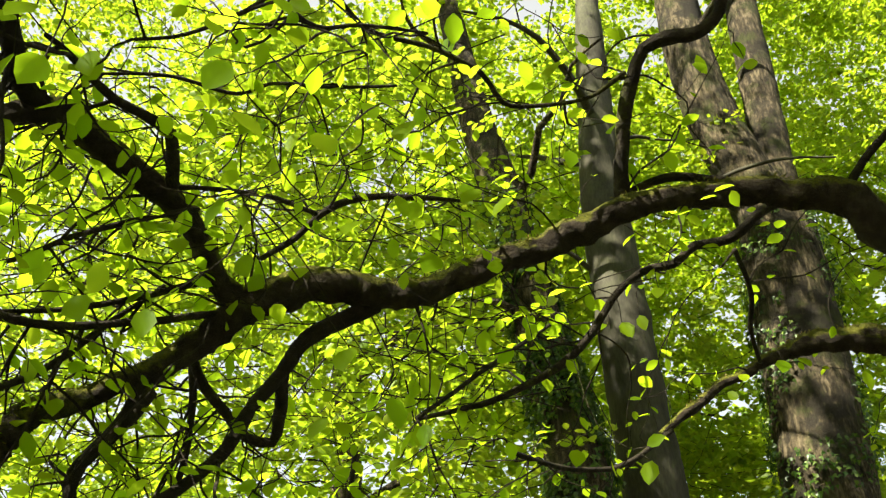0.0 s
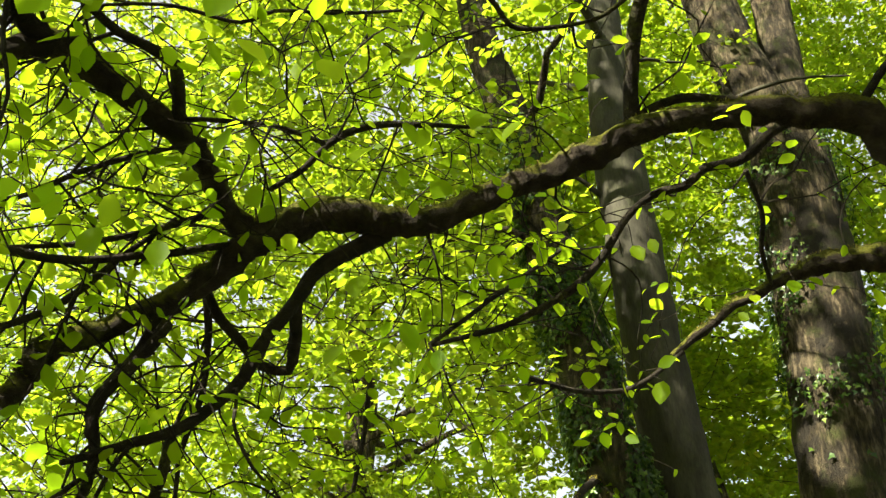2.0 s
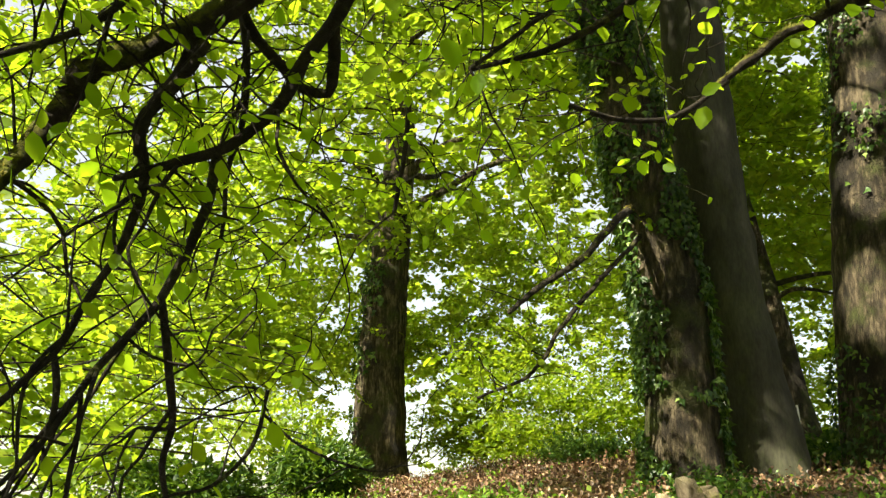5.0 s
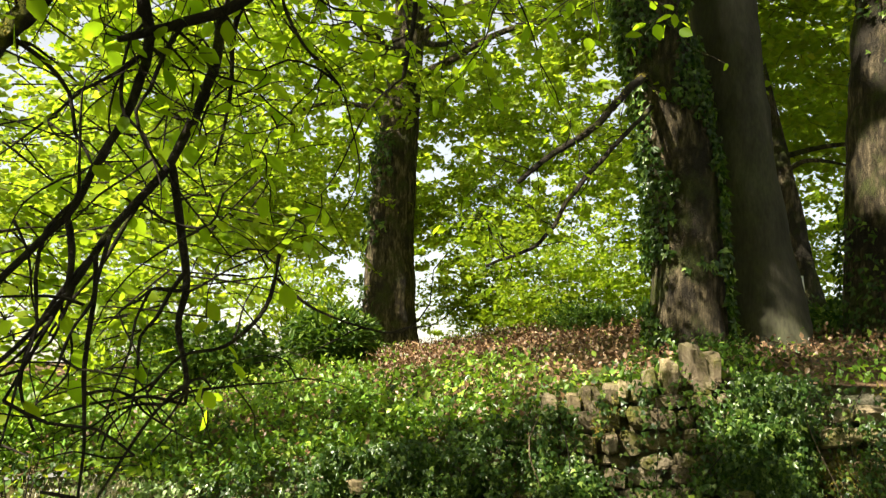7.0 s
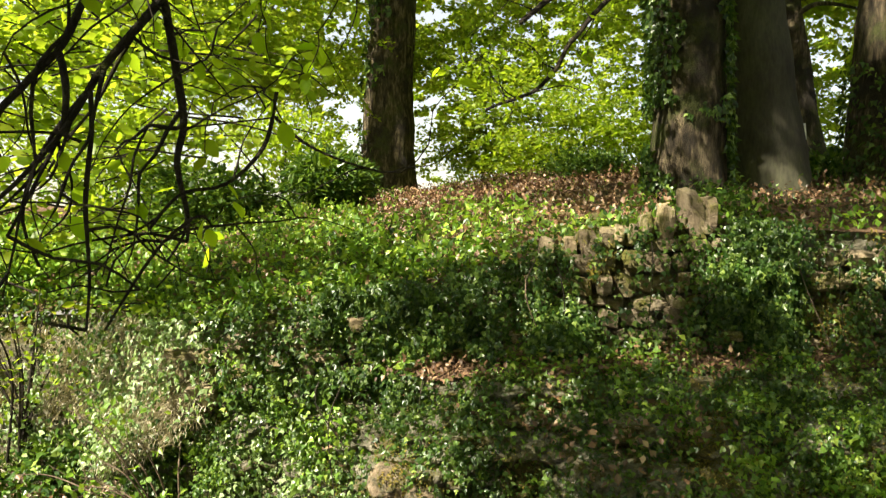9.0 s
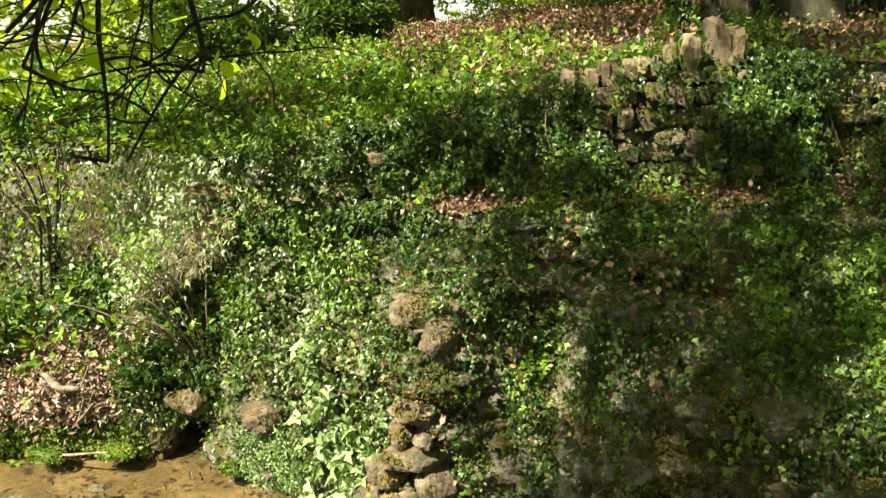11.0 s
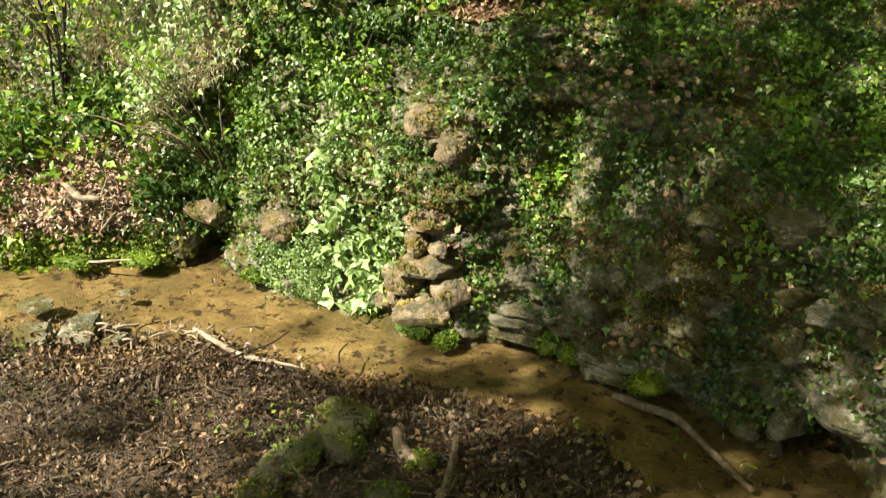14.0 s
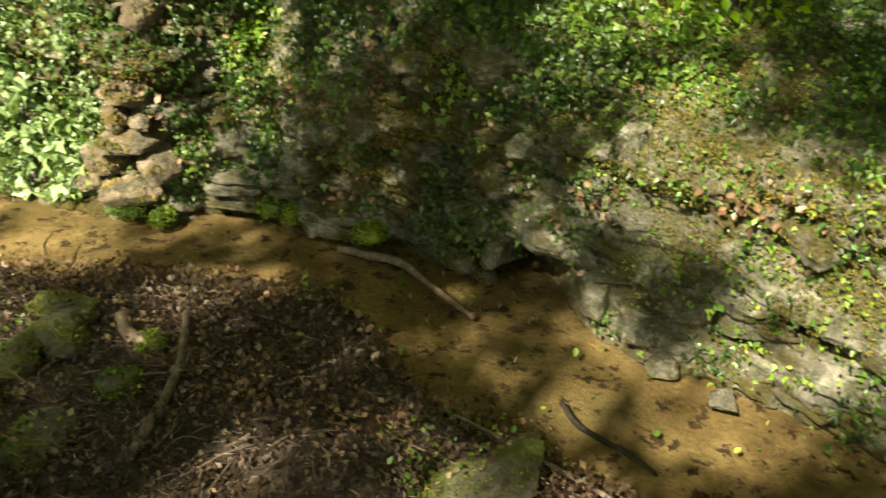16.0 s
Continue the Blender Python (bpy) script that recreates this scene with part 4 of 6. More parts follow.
bough_line("riser2", [(0.57, 2.26, 3.9, 0.014), (0.61, 2.25, 3.93, 0.013), (0.7, 2.23, 3.96, 0.015), (0.83, 2.23, 3.96, 0.013), (0.95, 2.23, 3.94, 0.009)])
bough_line("sweep", [(1.1, 2.39, 3.99, 0.016), (1.04, 2.4, 3.96, 0.016), (0.94, 2.45, 3.89, 0.017), (0.83, 2.46, 3.87, 0.015), (0.75, 2.48, 3.81, 0.015), (0.64, 2.49, 3.78, 0.013), (0.55, 2.52, 3.71, 0.013), (0.46, 2.57, 3.58, 0.014), (0.35, 2.6, 3.49, 0.013), (0.2, 2.62, 3.41, 0.011), (0.06, 2.61, 3.35, 0.009), (-0.08, 2.6, 3.31, 0.006)])
bough_line("mossy", [(3.42, 2.7, 4.6, 0.12), (2.7, 3.2, 4.3, 0.095), (2.16, 3.56, 4.18, 0.083), (1.97, 3.6, 4.2, 0.077), (1.81, 3.62, 4.22, 0.067), (1.64, 3.66, 4.2, 0.05), (1.48, 3.69, 4.16, 0.033), (1.36, 3.72, 4.09, 0.027), (1.24, 3.74, 4.04, 0.024), (1.07, 3.8, 3.92, 0.024), (0.99, 3.81, 3.86, 0.016), (0.81, 3.87, 3.7, 0.01)])
bough_line("offr", [(1.2, 2.19, 3.84, 0.015), (1.27, 2.08, 3.92, 0.013), (1.31, 2.03, 3.95, 0.012), (1.37, 1.93, 3.99, 0.009)])
bough_line("tw1", [(-0.3, 1.64, 4.13, 0.007), (-0.21, 1.76, 4.1, 0.007), (-0.04, 1.83, 4.11, 0.008), (0.11, 1.91, 4.09, 0.008), (0.18, 2.0, 4.06, 0.008), (0.27, 2.04, 4.08, 0.007), (0.44, 2.03, 4.11, 0.007), (0.56, 1.99, 4.18, 0.009)])
bough_line("tw2", [(-1.3, 1.5, 3.14, 0.003), (-1.03, 1.75, 3.28, 0.006), (-0.89, 1.82, 3.41, 0.007), (-0.73, 1.89, 3.53, 0.008), (-0.65, 1.95, 3.6, 0.008)])
bough_line("tw3", [(-1.35, 1.42, 3.06, 0.004), (-1.18, 1.62, 3.14, 0.008), (-1.03, 1.81, 3.19, 0.0105), (-0.95, 1.93, 3.23, 0.011), (-0.86, 2.03, 3.29, 0.011), (-0.68, 2.13, 3.38, 0.011), (-0.57, 2.21, 3.45, 0.01)])
bough_line("tw4", [(-0.64, 2.15, 3.51, 0.011), (-0.8, 2.08, 3.41, 0.009), (-0.93, 2.0, 3.32, 0.008), (-1.06, 1.89, 3.24, 0.005)])
bough_line("tw5", [(-0.53, 2.22, 3.64, 0.008), (-0.44, 2.23, 3.72, 0.01), (-0.35, 2.21, 3.82, 0.012), (-0.25, 2.23, 3.88, 0.011), (-0.08, 2.27, 3.91, 0.009), (0.08, 2.31, 3.93, 0.005)])
bough_line("tw6", [(-0.75, 1.97, 3.7, 0.006), (-0.64, 2.02, 3.73, 0.007), (-0.51, 2.08, 3.76, 0.007), (-0.37, 2.16, 3.76, 0.008)])
bough_line("tw7", [(-0.83, 1.6, 3.74, 0.004), (-0.69, 1.66, 3.8, 0.005), (-0.54, 1.75, 3.83, 0.005), (-0.46, 1.77, 3.89, 0.005), (-0.29, 1.82, 3.93, 0.005), (-0.13, 1.85, 3.97, 0.004)])
bough_line("tw8", [(-0.73, 1.49, 3.74, 0.004), (-0.61, 1.5, 3.77, 0.005), (-0.47, 1.48, 3.83, 0.006), (-0.41, 1.46, 3.87, 0.006)])
bough_line("tw9", [(-0.41, 1.46, 3.87, 0.006), (-0.32, 1.57, 3.88, 0.006), (-0.21, 1.62, 3.95, 0.005), (-0.04, 1.68, 3.99, 0.004)])
bough_line("tw10", [(-1.2, 1.68, 2.82, 0.005), (-1.0, 1.91, 3.05, 0.009), (-0.93, 2.0, 3.17, 0.01), (-0.86, 2.07, 3.32, 0.008), (-0.76, 2.13, 3.48, 0.006)])
bough_line("tw11", [(-0.74, 2.15, 3.17, 0.017), (-0.79, 2.16, 3.08, 0.015), (-0.86, 2.16, 3.0, 0.014), (-0.88, 2.16, 2.93, 0.014), (-0.89, 2.17, 2.87, 0.012)])
bough_line("tw12", [(-0.61, 2.51, 2.33, 0.005), (-0.63, 2.47, 2.18, 0.006), (-0.71, 2.4, 2.08, 0.005), (-0.8, 2.32, 2.05, 0.004), (-0.85, 2.25, 1.96, 0.004)])
bough_line("tw13", [(-0.97, 2.18, 2.28, 0.006), (-0.97, 2.19, 2.18, 0.006), (-0.98, 2.19, 2.02, 0.006), (-0.97, 2.19, 1.86, 0.004), (-0.97, 2.18, 1.72, 0.003)])
bough_line("tw14", [(-0.79, 2.38, 1.99, 0.005), (-0.84, 2.32, 1.93, 0.004), (-0.89, 2.26, 1.83, 0.004), (-0.93, 2.19, 1.72, 0.003)])
bough_line("tw15", [(-0.3, 2.98, 3.4, 0.009), (-0.32, 3.06, 3.22, 0.009), (-0.36, 3.12, 3.03, 0.008)])
bough_line("tw16", [(1.0, 6.45, 4.15, 0.03), (0.83, 6.05, 3.95, 0.027), (0.55, 5.93, 3.62, 0.023), (0.28, 5.77, 3.41, 0.02), (0.08, 5.58, 3.2, 0.016)])
bough_line("tw17", [(1.05, 6.45, 3.95, 0.02), (0.87, 6.11, 3.71, 0.016), (0.63, 5.98, 3.44, 0.017), (0.39, 5.84, 3.11, 0.015), (0.21, 5.67, 2.83, 0.012), (-0.1, 5.47, 2.66, 0.008)])
bough_line("tw18", [(-0.08, 2.59, 3.31, 0.007), (0.18, 2.77, 3.61, 0.008), (0.45, 2.92, 3.89, 0.006)])
bough_line("tw19", [(0.24, 3.18, 3.47, 0.01), (0.45, 3.36, 3.49, 0.011), (0.71, 3.51, 3.56, 0.011), (0.96, 3.58, 3.75, 0.01)])
bough_line("tw20", [(0.98, 2.52, 3.9, 0.009), (1.07, 2.7, 3.84, 0.009), (1.11, 2.87, 3.81, 0.009), (1.18, 3.04, 3.76, 0.007)])
rng = np.random.default_rng(30)
tufts = []
for s in LINES:
    if s[:, 3].max() < 0.03:
        continue
    n = int(np.linalg.norm(np.diff(s[:, :3], axis=0), axis=1).sum() * 1100)
    row = s[rng.integers(0, len(s), n)]
    d = unit(n) * (1, 1, 0.6) + (0, 0, 0.9)
    d /= np.linalg.norm(d, axis=1)[:, None]
    q = row[:, :3] + d * row[:, 3:4] * 1.08
    q = q[(fbm(q + 33, 7.0, 3) > -0.02) & (row[:, 3] > 0.022)]
    k = len(q)
    tufts.append(leaf_cloud(q - BO, rng.normal(0, 0.7, (k, 3)) + (0, 0, 0.4), rng.normal(0, 0.6, (k, 3)) + (0, 0, 1), 0.007 + 0.011 * rng.random(k), FAR_V * (1, 0.5, 1), FAR_F))
tagged(part("moss", mesh_from("moss", *joined(tufts), False), MOSS_TUFT, bough, "tufted ochre moss on the boughs"), "", "", "", "stuff")
rng = np.random.default_rng(31)
# finer twigs that spring from the bough, and its leaves
tw, seeds = [], []


def twig(o, d, L, r0, droop=-0.03):
    pts, p = [], np.array(o, dtype=float)
    for k in range(8):
        if k > 1 and p[2] < 1.80:
            break
        pts.append((*p, max(0.0013, r0 * (1 - k / 8.5))))
        d = d + rng.normal(0, 0.34, 3) + (0, 0, droop)
        d = d / np.linalg.norm(d)
        p = p + d * L / 7
    ln = spline(np.array(pts), 0.04)
    tw.append(tube(np.column_stack([ln[:, :3] - BO, ln[:, 3]]), 4))
    seeds.append(ln)
    return ln


for s in LINES:
    for i in range(int(np.linalg.norm(np.diff(s[:, :3], axis=0), axis=1).sum() * 7) + 2):
        o = s[rng.integers(0, len(s))]
        if o[2] < 2.7 and rng.random() < 0.6:
            continue
        if o[0] > 1.5 or o[2] > 4.35 or (o[0] > 0.6 and rng.random() < 0.8):
            continue
        d = unit(1)[0] * (1, 0.8, 0.5) + (-0.35, 0.15, -0.1)
        ln = twig(o[:3], d / np.linalg.norm(d), 0.3 + 0.5 * rng.random(), 0.0045)
        for j in range(2):
            m = ln[rng.integers(len(ln) // 3, len(ln))]
            d = unit(1)[0] * (1, 0.8, 0.5) + (-0.2, 0.1, -0.1)
            twig(m[:3], d / np.linalg.norm(d), 0.2 + 0.3 * rng.random(), 0.0026)
for i in range(40):  # long drooping shoots at the low end of the bough
    s = LINES[int(rng.integers(0, 9))]
    o = s[rng.integers(len(s) // 3, len(s))]
    if o[0] > -0.55 or o[2] < 2.2:
        continue
    d = np.array((-0.35 + 0.5 * rng.normal(), -0.1 + 0.4 * rng.normal(), -0.6))
    ln = twig(o[:3], d / np.linalg.norm(d), 0.4 + 0.5 * rng.random(), 0.0065, -0.10)
    m = ln[rng.integers(len(ln) // 3, len(ln))]
    d = d + 0.6 * rng.normal(size=3)
    twig(m[:3], d / np.linalg.norm(d), 0.25 + 0.3 * rng.random(), 0.0035, -0.08)
v, f = joined(tw)
tagged(part("twig_growth", mesh_from("twig_growth", v, f), BARK, bough), "", "", "", "stuff")
pos, ah = [], []
for ln in seeds:
    for k in range(2, len(ln), 2):
        if rng.random() < 0.36 * smooth(1.9, 2.9, ln[k, 2]) + 0.12 * (ln[k, 2] > 1.9):
            d = ln[min(k + 1, len(ln) - 1), :3] - ln[k - 1, :3]
            d /= np.linalg.norm(d) + 1e-9
            sd = np.cross(d, (0, 0, 1.0)) * (1 if k % 4 else -1)
            pos.append(ln[k, :3])
            ah.append(d * 0.5 + sd * 0.8 + rng.normal(0, 0.25, 3) + (0, 0, -0.35))
pos, ah = np.array(pos), np.array(ah)
pos, ah = pos[~in_gap(pos)], ah[~in_gap(pos)]
up = np.array((0, -0.25, 1.0)) + rng.normal(0, 0.5, pos.shape)
v, f = leaf_cloud(pos - BO, ah, up, 0.056 * (0.6 + 0.7 * rng.random(len(pos))), BEECH_V, BEECH_F)
tagged(part("foliage", mesh_from("foliage", v, f), BEECH_NEAR, bough, "young beech leaves with light shining through"), "", "", "", "stuff")
# sprays further along the same tree's upper boughs
far_spots = spots(32, -3.2, 0.3, 3.2, 5.0, 3.9, 6.4, 0.7, 0.25, 190, 0.062) + spots(14, -3.6, -1.7, 3.4, 5.6, 2.6, 3.9, 0.5, 0.25, 150, 0.058) + spots(17, -2.5, -1.1, 3.6, 4.8, 2.3, 3.4, 0.5, 0.25, 150, 0.058) + spots(7, -2.6, -1.8, 3.8, 4.6, 1.75, 2.2, 0.3, 0.2, 100, 0.05)
ls, t2 = [], []
for x, y, z, half, high, count, size in far_spots:
    pos, ah, up, sz, c, d, length = spray_leaves(np.array((x, y, z)), half, high, count, size)
    ls.append(leaf_cloud(pos - BO, ah, up, sz, BEECH_V, BEECH_F))
    for i in range(len(c)):
        a, b = c[i] - d[i] * 0.9 * length[i], c[i] + d[i] * 0.8 * length[i]
        t2.append(tube(spline(np.array([(*(a - BO), 0.005), (*((a + b) / 2 + rng.normal(0, 0.03, 3) - BO), 0.0035), (*(b - BO), 0.0015)]), 0.08), 4))
tagged(part("foliage", mesh_from("foliage", *joined(ls)), BEECH, bough, "tiers of young beech leaves"), "", "", "", "stuff")
tagged(part("twig_growth", mesh_from("twig_growth", *joined(t2)), BARK, bough), "", "", "", "stuff")

# single leaves close to the eye
LEAF_KINDS = []
for k in range(5):
    vv = BEECH_V.copy()
    vv[:, 1] *= 0.9 + 0.08 * k
    vv[:, 2] += -0.10 * (k - 1.5) * 0.3 * vv[:, 0] ** 2 + 0.02 * np.sin(7 * vv[:, 0] + k) * np.sign(vv[:, 1])
    LEAF_KINDS.append(mesh_from("leaf", vv, BEECH_F))
    LEAF_KINDS[-1].materials.append(BEECH_NEAR)
NEAR_A = [(-0.57, 0.9, 3.11, 0.068), (-0.58, 1.08, 3.22, 0.068), (-0.53, 0.9, 3.0, 0.068), (-0.68, 1.05, 3.18, 0.068), (-0.34, 1.07, 3.18, 0.068), (-0.46, 1.36, 3.56, 0.068), (-0.39, 1.33, 3.12, 0.068), (-0.15, 1.35, 3.08, 0.068), (-0.64, 1.47, 3.08, 0.068), (-0.63, 1.38, 2.94, 0.068), (-0.88, 1.77, 3.25, 0.068), (-0.52, 1.42, 2.94, 0.068), (-0.63, 1.79, 3.38, 0.068), (-0.83, 2.5, 3.91, 0.068), (-0.34, 1.88, 3.36, 0.068), (-0.21, 1.87, 3.66, 0.068), (-0.1, 1.62, 3.37, 0.068), (-0.07, 1.93, 3.61, 0.068), (0.08, 1.61, 3.38, 0.068), (0.17, 1.79, 3.51, 0.068), (0.31, 1.7, 3.58, 0.068), (-0.09, 1.52, 2.82, 0.068), (-0.25, 1.88, 2.96, 0.068)]
NEAR_B = [(-0.17, 1.52, 2.92, 0.068), (-0.06, 1.27, 3.25, 0.068), (-0.32, 1.07, 3.07, 0.068), (-0.4, 1.48, 3.46, 0.068), (0.54, 2.41, 3.54, 0.068), (0.55, 2.33, 3.06, 0.068), (1.17, 2.81, 3.64, 0.068), (1.14, 2.62, 3.54, 0.068), (-0.34, 1.25, 3.58, 0.068), (-0.77, 1.5, 3.85, 0.068), (0.02, 1.52, 3.79, 0.068), (0.25, 1.41, 3.57, 0.068), (-0.28, 1.79, 3.9, 0.068), (0.71, 2.85, 3.85, 0.068), (0.36, 2.35, 3.1, 0.068), (-0.45, 2.37, 3.03, 0.068), (-0.48, 1.84, 3.37, 0.068), (-0.56, 2.13, 3.43, 0.068), (-0.75, 2.63, 3.76, 0.068), (-0.8, 2.63, 3.75, 0.068), (-0.01, 1.56, 3.16, 0.068), (-0.23, 1.28, 3.23, 0.068)]
all_lines = np.vstack(LINES + seeds)
stalks = []
for i, (x, y, z, size) in enumerate(NEAR_A + NEAR_B):
    q = np.array((x, y, z))
    ahead = np.array((0.5 * rng.normal(), 0.25 * rng.normal() - 0.25, -1.0))
    m = frames_of(ahead[None], np.array([(0.5 * rng.normal(), -1.0, 0.45)]))[0]
    ob = part("leaf", LEAF_KINDS[i % 5], BEECH_NEAR, bough)
    ob.matrix_basis = Matrix.Translation(q - BO) @ Matrix(m.tolist()).to_4x4() @ Matrix.Diagonal((size, size, size, 1))
    k = all_lines[np.argmin(np.linalg.norm(all_lines[:, :3] - q, axis=1)), :3]
    mid = (q + k) / 2 + (0, 0, 0.03) + 0.22 * np.linalg.norm(q - k) * rng.normal(0, 0.5, 3)
    stalks.append(tube(spline(np.array([(*(k - BO), 0.0022), (*(mid - BO), 0.0017), (*(q - BO), 0.001)]), 0.04), 4))
tagged(part("stalk_growth", mesh_from("stalk_growth", *joined(stalks)), BARK, bough), "", "", "", "stuff")


# ---- plants on the rock, the wall and the slope ----
def sheet_points(sheet, n, want):
    """n places on a sheet, more where want is high, with the outward normals (towards the stream or up)."""
    flat = sheet.reshape(-1, 3)
    nn = np.cross(np.gradient(sheet, axis=0).reshape(-1, 3), np.gradient(sheet, axis=1).reshape(-1, 3))
    area = np.linalg.norm(nn, axis=1)
    nn = nn / (area[:, None] + 1e-9)
    nn = np.where(((nn * (0, -1, 0.6)).sum(1) < 0)[:, None], -nn, nn)
    w = np.clip(want(flat), 0, None) * np.minimum(area, np.quantile(area, 0.97))
    k = rng.choice(len(flat), n, p=w / w.sum())
    cell = np.sqrt(np.median(area[k]))
    return flat[k] + rng.normal(0, cell * 0.6, (n, 3)), nn[k]


def foliage_on(name, label, category, sheet, n, want, size, mat, shape, hang=1.0, lift=0.05, spread=0.45, curtain=0.0):
    """Leaves on a sheet; curtain is how far they hang out in upright swags, with bare stripes between."""
    def draped(p):
        return want(p) * (0.12 + smooth(-0.38, 0.0, fbm(p * (1, 1, 0.32) + 29, 6.5, 3))) if curtain else want(p)
    pos, nn = sheet_points(sheet, n, draped)
    org = np.array((0, 4.0, 0.5))
    t = thing(name, label, category, org, "", "stuff")
    clump = smooth(-0.1, 0.35, fbm(pos * (1, 1, 0.6) + 19, 4.5, 3))[:, None]
    pos = pos + nn * (0.008 + lift * (0.4 + 1.4 * clump) * rng.random((n, 1)) ** 1.5)
    if curtain:
        swag = np.clip(fbm(pos * (1, 1, 0.32) + 29, 6.5, 3) + 0.35 * fbm(pos + 57, 16.0, 2), 0, None)[:, None]
        pos = pos + nn * (1, 1, 0.3) * curtain * swag * (0.45 + 0.55 * rng.random((n, 1)))
    ah = np.array((0, 0, -hang)) + rng.normal(0, 0.6, pos.shape) + nn * 0.35
    v, f = leaf_cloud(pos - org, ah, nn + rng.normal(0, spread, pos.shape) + (0, 0, 0.35), size * (0.55 + 0.8 * rng.random(n)), *shape)
    part("leaf_mass", mesh_from("leaf_mass", v, f, False), mat, t)
    return t


CHIP = (FAR_V * (1, 0.55, 1), FAR_F)
BLADE = (FAR_V * (1, 0.13, 1.5), FAR_F)
IVY_SHAPE, FAR_SHAPE, BEECH_SHAPE = (IVY_V, IVY_F), (FAR_V, FAR_F), (BEECH_V, BEECH_F)
WALL_SHEET = np.stack([CX, CY - 0.13, CZ], -1)
LEDGE_SHEET = np.stack([LX, LY, LZ], -1)
near_hill = (slice(30, 170), slice(0, 100))
HILL_SHEET = np.stack([HX, HY, HZ], -1)[near_hill]


def green(p):
    """Where low plants grow on the slope, above nought."""
    bare = smooth(-1.3, -0.4, p[:, 0] + 0.12 * (p[:, 1] - 6)) * smooth(4.5, 5.0, p[:, 1])
    return 0.9 * fbm(p * (1, 1, 0) + 2, 1.5, 3) + 0.35 - 0.68 * bare


def near_any(p, places):
    """How near places on a sheet lie to any of the given (x, z, half width, half height), 1 to 0."""
    out = np.zeros(len(p))
    for x, z, w, h in places:
        out = np.maximum(out, np.exp(-((p[:, 0] - x) / w) ** 2 - ((p[:, 2] - z) / h) ** 2))
    return out


# bare rock, moss and pockets of dead leaves on the face: (x, z, half width, half height)
BARE = [(-0.42, 0.10, 0.13, 0.16), (-0.40, 0.38, 0.12, 0.16), (-0.36, 0.88, 0.10, 0.12), (0.16, 0.10, 0.26, 0.14), (0.60, 0.54, 0.20, 0.18), (0.83, 1.10, 0.15, 0.10), (1.1, 0.25, 0.22, 0.22),
        (1.45, 0.30, 0.24, 0.30), (1.8, 0.28, 0.28, 0.32), (-1.12, 0.32, 0.10, 0.06), (-1.60, 0.27, 0.10, 0.08), (-0.72, 0.45, 0.10, 0.30), (0.35, 0.45, 0.14, 0.12), (-0.95, 0.95, 0.12, 0.10)]
MOSSY_SPOTS = [(-0.41, 0.97, 0.09, 0.10), (-0.28, 0.86, 0.09, 0.12), (-0.40, 0.66, 0.12, 0.08), (-0.38, 0.54, 0.11, 0.06), (0.60, 0.56, 0.20, 0.20), (-1.60, 0.28, 0.10, 0.08), (0.85, 1.12, 0.16, 0.12),
               (0.35, 0.60, 0.15, 0.10), (0.75, 0.80, 0.15, 0.12), (1.25, 0.62, 0.25, 0.10), (1.6, 0.75, 0.35, 0.12), (0.50, 0.30, 0.16, 0.14), (-0.70, 0.80, 0.07, 0.16), (-1.15, 0.50, 0.10, 0.05), (1.0, 0.45, 0.12, 0.15), (1.45, 0.42, 0.16, 0.12), (1.85, 0.5, 0.22, 0.18), (1.6, 1.0, 0.3, 0.15)]
POCKETS = [(0.50, 0.22, 0.10, 0.07), (0.55, 0.77, 0.05, 0.11), (-0.22, 0.46, 0.09, 0.05), (-0.32, 0.62, 0.10, 0.05), (0.32, 0.58, 0.08, 0.05), (-0.47, 0.62, 0.06, 0.05), (0.05, 1.02, 0.06, 0.05), (0.75, 1.20, 0.20, 0.05),
           (0.62, 0.95, 0.06, 0.08), (1.25, 0.45, 0.10, 0.05), (0.9, 0.35, 0.06, 0.06), (0.42, 0.12, 0.10, 0.06), (0.25, 1.15, 0.08, 0.05), (0.48, 1.07, 0.20, 0.035), (0.22, 1.26, 0.06, 0.06), (-0.18, 0.85, 0.05, 0.05), (1.55, 0.62, 0.12, 0.05)]


def face_ivy(p):
    x, z = p[:, 0], p[:, 2]
    w = smooth(-0.42, -0.02, 0.6 * fbm(p + 3, 1.5, 3) + 0.6 * fbm(p * (1, 1, 0.5) + 13, 4.0, 3) + 0.25 * smooth(0.4, 1.1, z) - 0.36 * smooth(0.95, 1.45, x) * smooth(1.2, 0.55, z)) * (z > 0.02)
    w = w * (1 - 0.93 * near_any(p, BARE)) * (1 - 0.85 * near_any(p, MOSSY_SPOTS)) * (1 - 0.85 * near_any(p, POCKETS)) * (1 - 0.35 * smooth(-1.45, -1.3, x) * smooth(-0.45, -0.6, x))
    w = np.maximum(w, 1.2 * smooth(-0.27, -0.20, x) * smooth(-0.02, -0.10, x) * smooth(0.02, 0.06, z) * smooth(0.6, 0.4, z))
    w = np.maximum(w, 0.7 * smooth(-1.48, -1.40, x) * smooth(-1.20, -1.30, x) * smooth(0.0, 0.08, z))
    w = w * (1 - 0.7 * smooth(-1.3, -1.6, x) * smooth(0.6, 0.8, z))
    return w * (1 - 0.9 * smooth(-1.7, -1.95, x) * smooth(0.72, 0.45, z)) + 0.01


